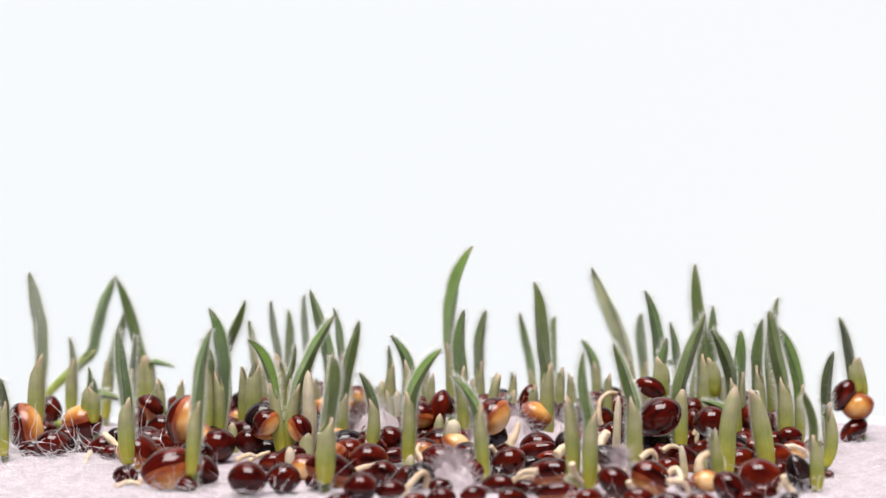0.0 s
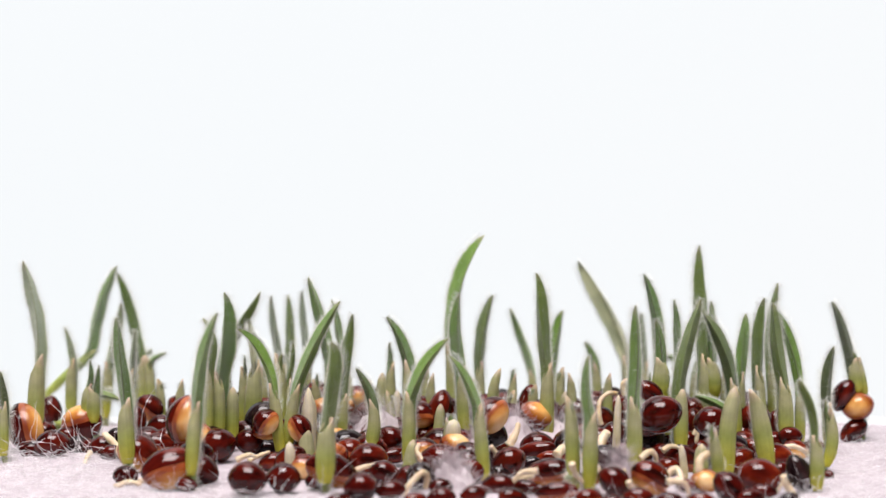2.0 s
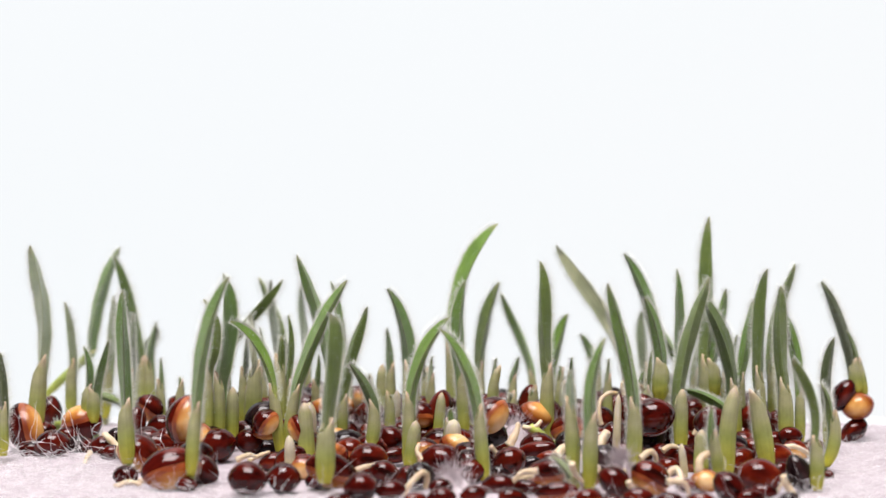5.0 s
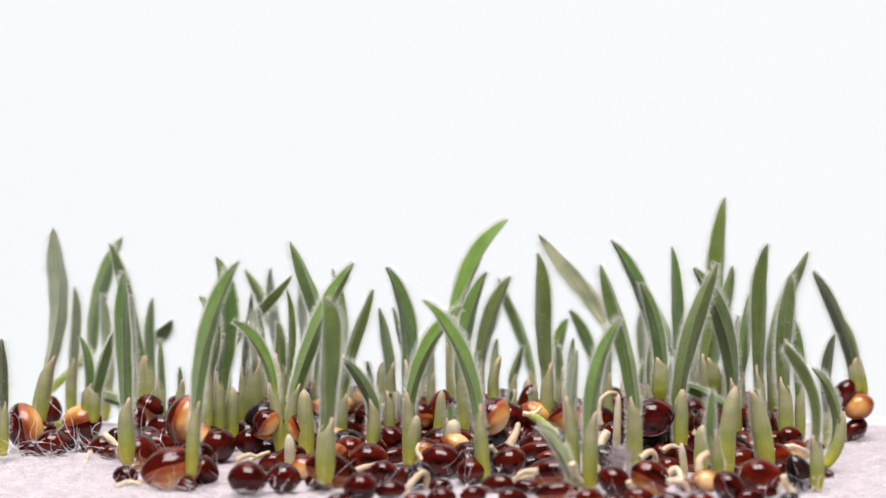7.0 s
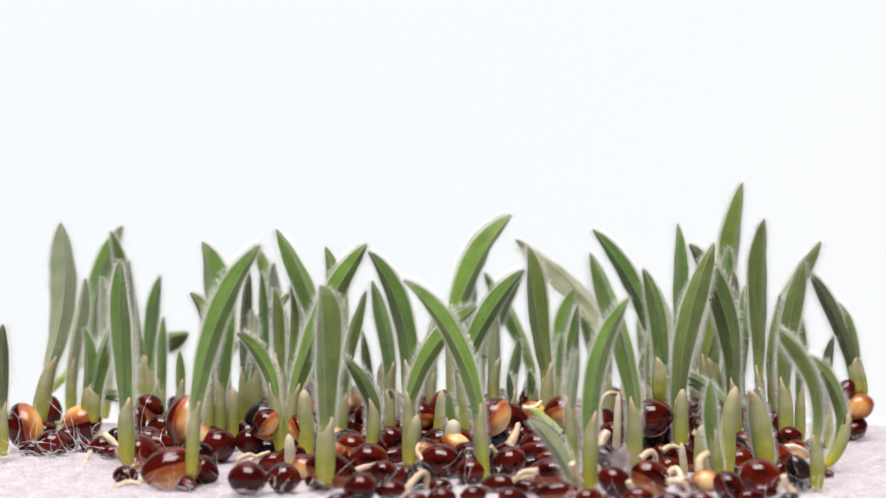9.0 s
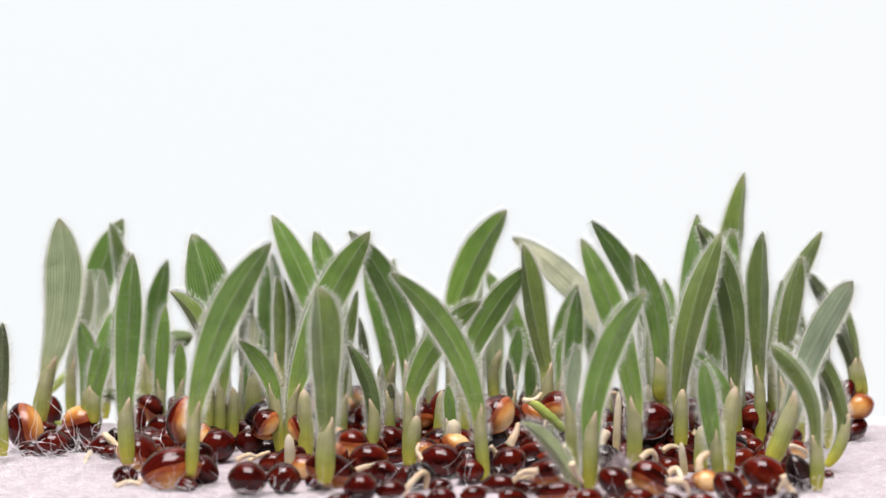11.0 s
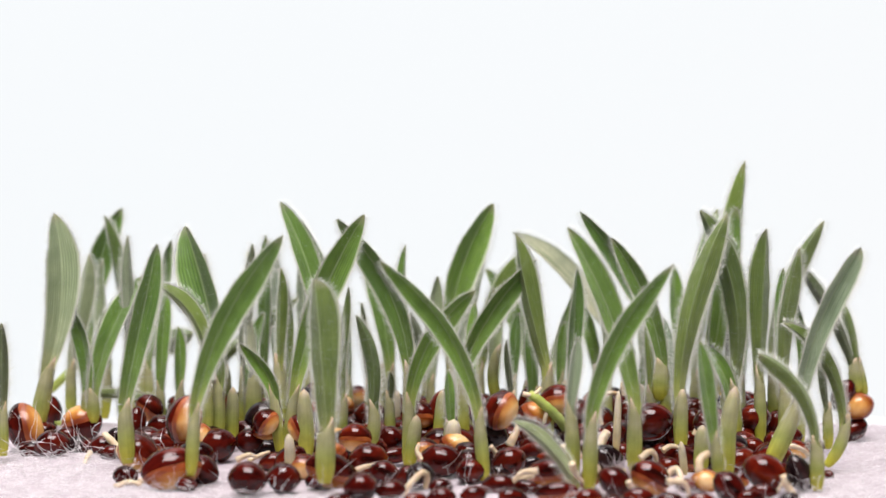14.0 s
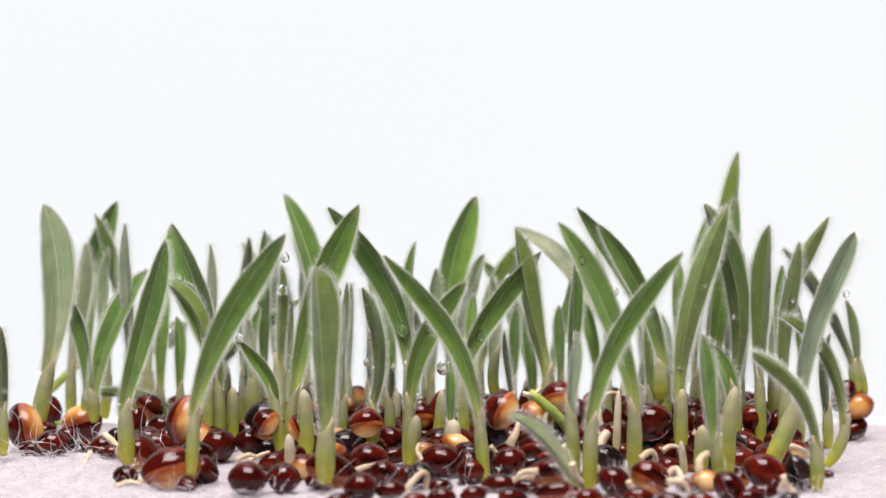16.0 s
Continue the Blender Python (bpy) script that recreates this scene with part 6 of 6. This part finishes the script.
seed(1.74, 19.58, 1.12, 1.33, 1.12, -38.65, "r")
seed(4.5, 20.02, 1.14, 1.46, 1.14, -31.31, "d")
seed(7.97, 19.63, 1.28, 1.63, 1.28, 31.92, "r", "g", -65.44)
seed(9.17, 19.63, 2.98, 1.63, 1.28, -19.6, "r")
seed(12.55, 19.32, 1.09, 1.23, 1.09, -15.5, "d")
seed(15.15, 20.06, 1.23, 1.58, 1.23, 17.59, "r")
seed(18.39, 19.58, 1.21, 1.38, 1.21, 21.37, "b")
seed(19.59, 19.58, 2.91, 1.38, 1.21, 28.08, "b")
seed(20.41, 18.93, 1.27, 1.62, 1.27, 5.86, "r")
seed(23.84, 19.21, 1.18, 1.38, 1.18, 15.01, "r")
seed(26.44, 19.54, 1.29, 1.61, 1.29, -30.39, "d")
seed(-24.19, 22.04, 1.12, 1.28, 1.12, -14.42, "d")
seed(-22.99, 22.04, 2.82, 1.28, 1.12, -1.04, "r")
seed(-22.42, 22.12, 1.11, 1.47, 1.11, -14.22, "d")
seed(-19.29, 22.56, 1.19, 1.57, 1.19, -18.57, "r")
seed(-16.9, 21.86, 1.07, 1.21, 1.07, 23.25, "r")
seed(-13.45, 21.67, 1.22, 1.48, 1.22, 14.85, "r")
seed(-9.12, 21.74, 1.06, 1.19, 1.06, -39.56, "r")
seed(-3.42, 22.02, 1.21, 1.55, 1.21, -21.04, "r", "g", 63.29)
seed(-0.96, 22.36, 1.29, 1.54, 1.29, 18.45, "r")
seed(0.24, 22.36, 2.99, 1.54, 1.29, -26.46, "r")
seed(1.91, 21.67, 1.07, 1.37, 1.07, -4.87, "b")
seed(3.11, 21.67, 2.77, 1.37, 1.07, -33.67, "r")
seed(4.94, 22.32, 1.06, 1.22, 1.06, 24.05, "d")
seed(8.08, 22.7, 1.03, 1.34, 1.03, 11.19, "d")
seed(9.28, 22.7, 2.73, 1.34, 1.03, 39.33, "b")
seed(10.76, 21.72, 1.21, 1.62, 1.21, 4.78, "d")
seed(11.96, 21.72, 2.91, 1.62, 1.21, -15.02, "d")
seed(12.56, 21.66, 1.03, 1.18, 1.03, 28.16, "r")
seed(15.99, 22.63, 1.14, 1.45, 1.14, -4.31, "r")
seed(17.19, 22.63, 2.84, 1.45, 1.14, 8.85, "r")
seed(18.91, 22.48, 1.16, 1.4, 1.16, -25.55, "d")
seed(21.02, 22.11, 1.21, 1.49, 1.21, 17.33, "d")
seed(22.22, 22.11, 2.91, 1.49, 1.21, 32.78, "r")
seed(24.13, 22.25, 1.23, 1.58, 1.23, -15.06, "d")
seed(27, 22.57, 1.11, 1.43, 1.11, -38.33, "d")
seed(28.2, 22.57, 2.81, 1.43, 1.11, 24.49, "r")
seed(29.19, 22.5, 1.15, 1.47, 1.15, -19.4, "r")
seed(-25.01, 25.2, 1.25, 1.55, 1.25, 38.33, "b")
seed(-22.45, 25.02, 1.2, 1.36, 1.2, 17.67, "r")
seed(-17.44, 25.43, 1.03, 1.23, 1.03, -35.06, "b")
seed(-16.24, 25.43, 2.73, 1.23, 1.03, -36.45, "r")
seed(-13.53, 24.92, 1.11, 1.25, 1.11, 14.74, "r")
seed(-11.76, 24.99, 1.16, 1.31, 1.16, 24.66, "r")
seed(-8.35, 24.84, 1.14, 1.3, 1.14, 16.62, "d")
seed(-5.51, 24.75, 1.15, 1.3, 1.15, 22.83, "r")
seed(-3.26, 24.53, 1.18, 1.56, 1.18, 38.45, "d")
seed(-2.06, 24.53, 2.88, 1.56, 1.18, 1.9, "r")
seed(-0.69, 24.83, 1.01, 1.31, 1.01, -2.55, "d")
seed(2.54, 24.44, 1.27, 1.54, 1.27, 5.32, "b")
seed(3.74, 24.44, 2.97, 1.54, 1.27, 17.12, "r")
seed(4.8, 24.16, 1.04, 1.36, 1.04, 22.17, "d", "g", 60.79)
seed(8.58, 24.7, 1.07, 1.3, 1.07, -28.27, "d")
seed(12.74, 24.94, 1.11, 1.48, 1.11, 14.35, "b")
seed(13.94, 24.94, 2.81, 1.48, 1.11, 24.23, "d")
seed(15.6, 24.96, 1.25, 1.67, 1.25, -4.71, "d")
seed(18.44, 25.09, 1.28, 1.7, 1.28, 20.49, "d")
seed(21.12, 25.24, 1.08, 1.4, 1.08, -5.14, "r")
seed(23.71, 24.7, 1.16, 1.55, 1.16, 37.64, "r")
seed(24.91, 24.7, 2.86, 1.55, 1.16, 27.82, "b")
seed(26.52, 24.99, 1.19, 1.44, 1.19, 36.74, "r", "g", 50.18)
seed(28.62, 24.96, 1.29, 1.52, 1.29, 3.87, "d")
seed(-25.78, 27.34, 1.04, 1.28, 1.04, -16.11, "r")
seed(-24.58, 27.34, 2.74, 1.28, 1.04, -34.67, "r")
seed(-21.94, 27.53, 1.13, 1.39, 1.13, -1.85, "b")
seed(-20.74, 27.53, 2.83, 1.39, 1.13, -22.71, "r")
seed(-19.81, 27.39, 1.15, 1.3, 1.15, -30.44, "r", "g", -54.75)
seed(-17.18, 27.56, 1.09, 1.33, 1.09, 35.36, "r")
seed(-15.98, 27.56, 2.79, 1.33, 1.09, 39.44, "r")
seed(-14.14, 27.35, 1.16, 1.49, 1.16, -1.7, "d")
seed(-12.94, 27.35, 2.86, 1.49, 1.16, 10.4, "d")
seed(-10.75, 27.18, 1.09, 1.26, 1.09, 22.82, "d")
seed(-9.55, 27.18, 2.79, 1.26, 1.09, -15.95, "d", "g", -60.86)
seed(-8.7, 27.68, 1.22, 1.52, 1.22, 35.71, "r")
seed(-6.07, 27.37, 1.17, 1.53, 1.17, 12.08, "d")
seed(-3.88, 27.83, 1.17, 1.37, 1.17, -19.24, "r", "g", 64.75)
seed(-0.8, 27.56, 1.1, 1.27, 1.1, -15.45, "d", "g", 52.77)
seed(0.4, 27.56, 2.8, 1.27, 1.1, 37.08, "d")
seed(1.74, 27.78, 1.24, 1.59, 1.24, -5.04, "r")
seed(4.7, 27.07, 1.12, 1.41, 1.12, -15.16, "d")
seed(7.1, 28.21, 1.13, 1.5, 1.13, 1.64, "b", "g", -54.89)
seed(9.94, 27.59, 1.22, 1.53, 1.22, 6.65, "r", "g", 60.47)
seed(13.19, 27.68, 1.15, 1.52, 1.15, -10.66, "b")
seed(15.11, 27.41, 1.22, 1.53, 1.22, -38.09, "d")
seed(16.31, 27.41, 2.92, 1.53, 1.22, 36.82, "r")
seed(18.12, 28.34, 1.03, 1.17, 1.03, -21.32, "b")
seed(19.32, 28.34, 2.73, 1.17, 1.03, -19.3, "r")
seed(20.77, 27.57, 1.14, 1.44, 1.14, -1.37, "r")
seed(21.97, 27.57, 2.84, 1.44, 1.14, 9.19, "d")
seed(23.34, 27.37, 1.19, 1.57, 1.19, -5.4, "r")
seed(26.07, 27.23, 1.09, 1.22, 1.09, 13.15, "b")
seed(27.27, 27.23, 2.79, 1.22, 1.09, 1.4, "d")
seed(28.01, 27.43, 1.14, 1.32, 1.14, -21.24, "d")
seed(-25.01, 30.02, 1.03, 1.23, 1.03, -5.67, "d")
seed(-22.97, 30.32, 1.2, 1.39, 1.2, 31.65, "r")
seed(-20.37, 30.13, 1.13, 1.42, 1.13, 29.1, "b")
seed(-19.17, 30.13, 2.83, 1.42, 1.13, 29.24, "b")
seed(-16.97, 30.32, 1.15, 1.43, 1.15, -2.52, "b", "g", -69.61)
seed(-15.77, 30.32, 2.85, 1.43, 1.15, -11.19, "r")
seed(-14.92, 29.92, 1.13, 1.46, 1.13, -17.63, "r", "g", 68.17)
seed(-13.72, 29.92, 2.83, 1.46, 1.13, -10.28, "d")
seed(-11.78, 30.26, 1.08, 1.3, 1.08, -9.52, "d")
seed(-10.58, 30.26, 2.78, 1.3, 1.08, -18.64, "r")
seed(-9.08, 30.59, 1.19, 1.6, 1.19, -22.4, "r")
seed(-5.89, 30.5, 1.1, 1.26, 1.1, 34.61, "d")
seed(-4.69, 30.5, 2.8, 1.26, 1.1, -36.43, "d")
seed(-3.38, 29.72, 1.01, 1.36, 1.01, -5.8, "r")
seed(-1.3, 29.68, 1.08, 1.31, 1.08, -30.9, "b")
seed(1.87, 30.17, 1.22, 1.48, 1.22, -8.39, "r")
seed(3.07, 30.17, 2.92, 1.48, 1.22, -14.83, "d")
seed(4.74, 30.21, 1.05, 1.41, 1.05, -7, "r")
seed(5.94, 30.21, 2.75, 1.41, 1.05, -15.13, "r")
seed(7.49, 29.85, 1.03, 1.25, 1.03, 30.73, "r")
seed(10.31, 30.18, 1.09, 1.24, 1.09, -13.75, "d")
seed(13.34, 29.76, 1.14, 1.3, 1.14, -11.3, "d")
seed(14.54, 29.76, 2.84, 1.3, 1.14, -28.17, "r", "g", 60.06)
seed(15.59, 30.39, 1.03, 1.38, 1.03, -26.72, "b")
seed(17.71, 30.21, 1.17, 1.57, 1.17, -4.91, "r")
seed(20.77, 30.51, 1.28, 1.54, 1.28, 9.74, "r")
seed(21.97, 30.51, 2.98, 1.54, 1.28, 16.95, "d")
seed(23.63, 29.95, 1.24, 1.54, 1.24, 20.42, "r", "g", -64.15)
seed(26.84, 30.37, 1.14, 1.39, 1.14, 21.61, "r")
seed(28.04, 30.37, 2.84, 1.39, 1.14, 4.76, "d")
seed(-25.82, 32.81, 1.18, 1.36, 1.18, 31.21, "r")
seed(-22.74, 32.17, 1.03, 1.39, 1.03, -22.46, "d")
seed(-19.77, 32.83, 1.13, 1.43, 1.13, 38.64, "d")
seed(-18.57, 32.83, 2.83, 1.43, 1.13, 31.12, "r")
seed(-16.86, 33.16, 1.03, 1.29, 1.03, -28.92, "r")
seed(-14.51, 32.79, 1.22, 1.4, 1.22, 9.45, "b")
seed(-13.31, 32.79, 2.92, 1.4, 1.22, -18.78, "b")
seed(-11.99, 33.1, 1.19, 1.47, 1.19, -17.22, "r", "g", 59.43)
seed(-10.79, 33.1, 2.89, 1.47, 1.19, -33.93, "r")
seed(-8.79, 32.56, 1.1, 1.45, 1.1, -31.67, "d", "g", 69.56)
seed(-6.66, 32.87, 1.29, 1.49, 1.29, 38.95, "d")
seed(-5.46, 32.87, 2.99, 1.49, 1.29, -37.07, "b")
seed(-3.62, 32.14, 1, 1.34, 1, 12.55, "r")
seed(-0.63, 32.29, 1.13, 1.48, 1.13, 36.43, "r", "g", -61.77)
seed(0.57, 32.29, 2.83, 1.48, 1.13, 32.34, "d")
seed(1.45, 33.18, 1.15, 1.48, 1.15, -29.7, "d")
seed(2.65, 33.18, 2.85, 1.48, 1.15, -9.03, "r")
seed(4.52, 32.5, 1.15, 1.29, 1.15, -33.77, "d")
seed(5.72, 32.5, 2.85, 1.29, 1.15, -18.13, "b")
seed(7.25, 32.04, 1.01, 1.26, 1.01, 1.54, "d", "g", -61.77)
seed(10.03, 32.86, 1.29, 1.7, 1.29, 31.42, "r")
seed(12.8, 32.25, 1.12, 1.41, 1.12, -21.57, "b")
seed(15.25, 32.75, 1.2, 1.5, 1.2, 32.77, "b")
seed(16.45, 32.75, 2.9, 1.5, 1.2, -28.88, "b", "g", 62.61)
seed(17.58, 32.69, 1.09, 1.41, 1.09, -9.05, "d")
seed(20.17, 32.36, 1.13, 1.45, 1.13, 39.09, "d")
seed(23.31, 33.37, 1.04, 1.18, 1.04, -0.78, "b")
seed(26.07, 32.53, 1.14, 1.39, 1.14, -11.92, "r")
seed(27.27, 32.53, 2.84, 1.39, 1.14, 17.78, "r", "g", -53.86)
seed(28.34, 32.76, 1.01, 1.31, 1.01, -13.74, "b")
seed(29.54, 32.76, 2.71, 1.31, 1.01, -12.87, "r")

drop_rnd = random.Random(21)
for _ in range(64):
    lx, ly, lz, half = drop_rnd.choice(ON_LEAF)
    r = drop_rnd.choice((0.09, 0.12, 0.16, 0.22))
    gone = drop_rnd.uniform(15.2, 15.8) if drop_rnd.random() < 0.55 else None
    drop(lx + drop_rnd.uniform(-0.5, 0.5) * half, ly - 0.2 * r, lz, r, drop_rnd.uniform(14.58, 14.7), 0.2, gone)


strands("loose_fibres", 2600, (-42, -21, -8, 24), 0.4, 3.4, 0.011, 0.35, 11, "fine white cotton fibres curling loosely over the pad", FIBRE)
strands("loose_fibres", 1700, (28, 44, -8, 34), 0.4, 3.4, 0.011, 0.35, 16, "fine white cotton fibres curling loosely over the pad", FIBRE)
strands("front_fibres", 1300, (-36, 36, -12, -5), 0.4, 4.5, 0.012, 0.45, 12, "long curly white cotton fibres along the front of the pad", FIBRE)
strands("fibre_tuft", 110, (-36, -20, 0, 13), 2.2, 9.0, 0.019, 0.85, 13, "curly white fibres looping over the outermost seeds", FIBRE)
strands("fibre_tuft", 60, (-2, 4, -2, 8), 2.4, 4.0, 0.009, 0.5, 14, "tuft of fuzzy white cotton standing among the seeds", FIBRE)
strands("fibre_tuft", 40, (24, 29, 0, 6), 1.6, 4.0, 0.010, 0.5, 15, "few white fibres looping round a small seed", FIBRE)


def motions():
    for moved, rows in MOVES:
        walk(moved, rows)


motions()
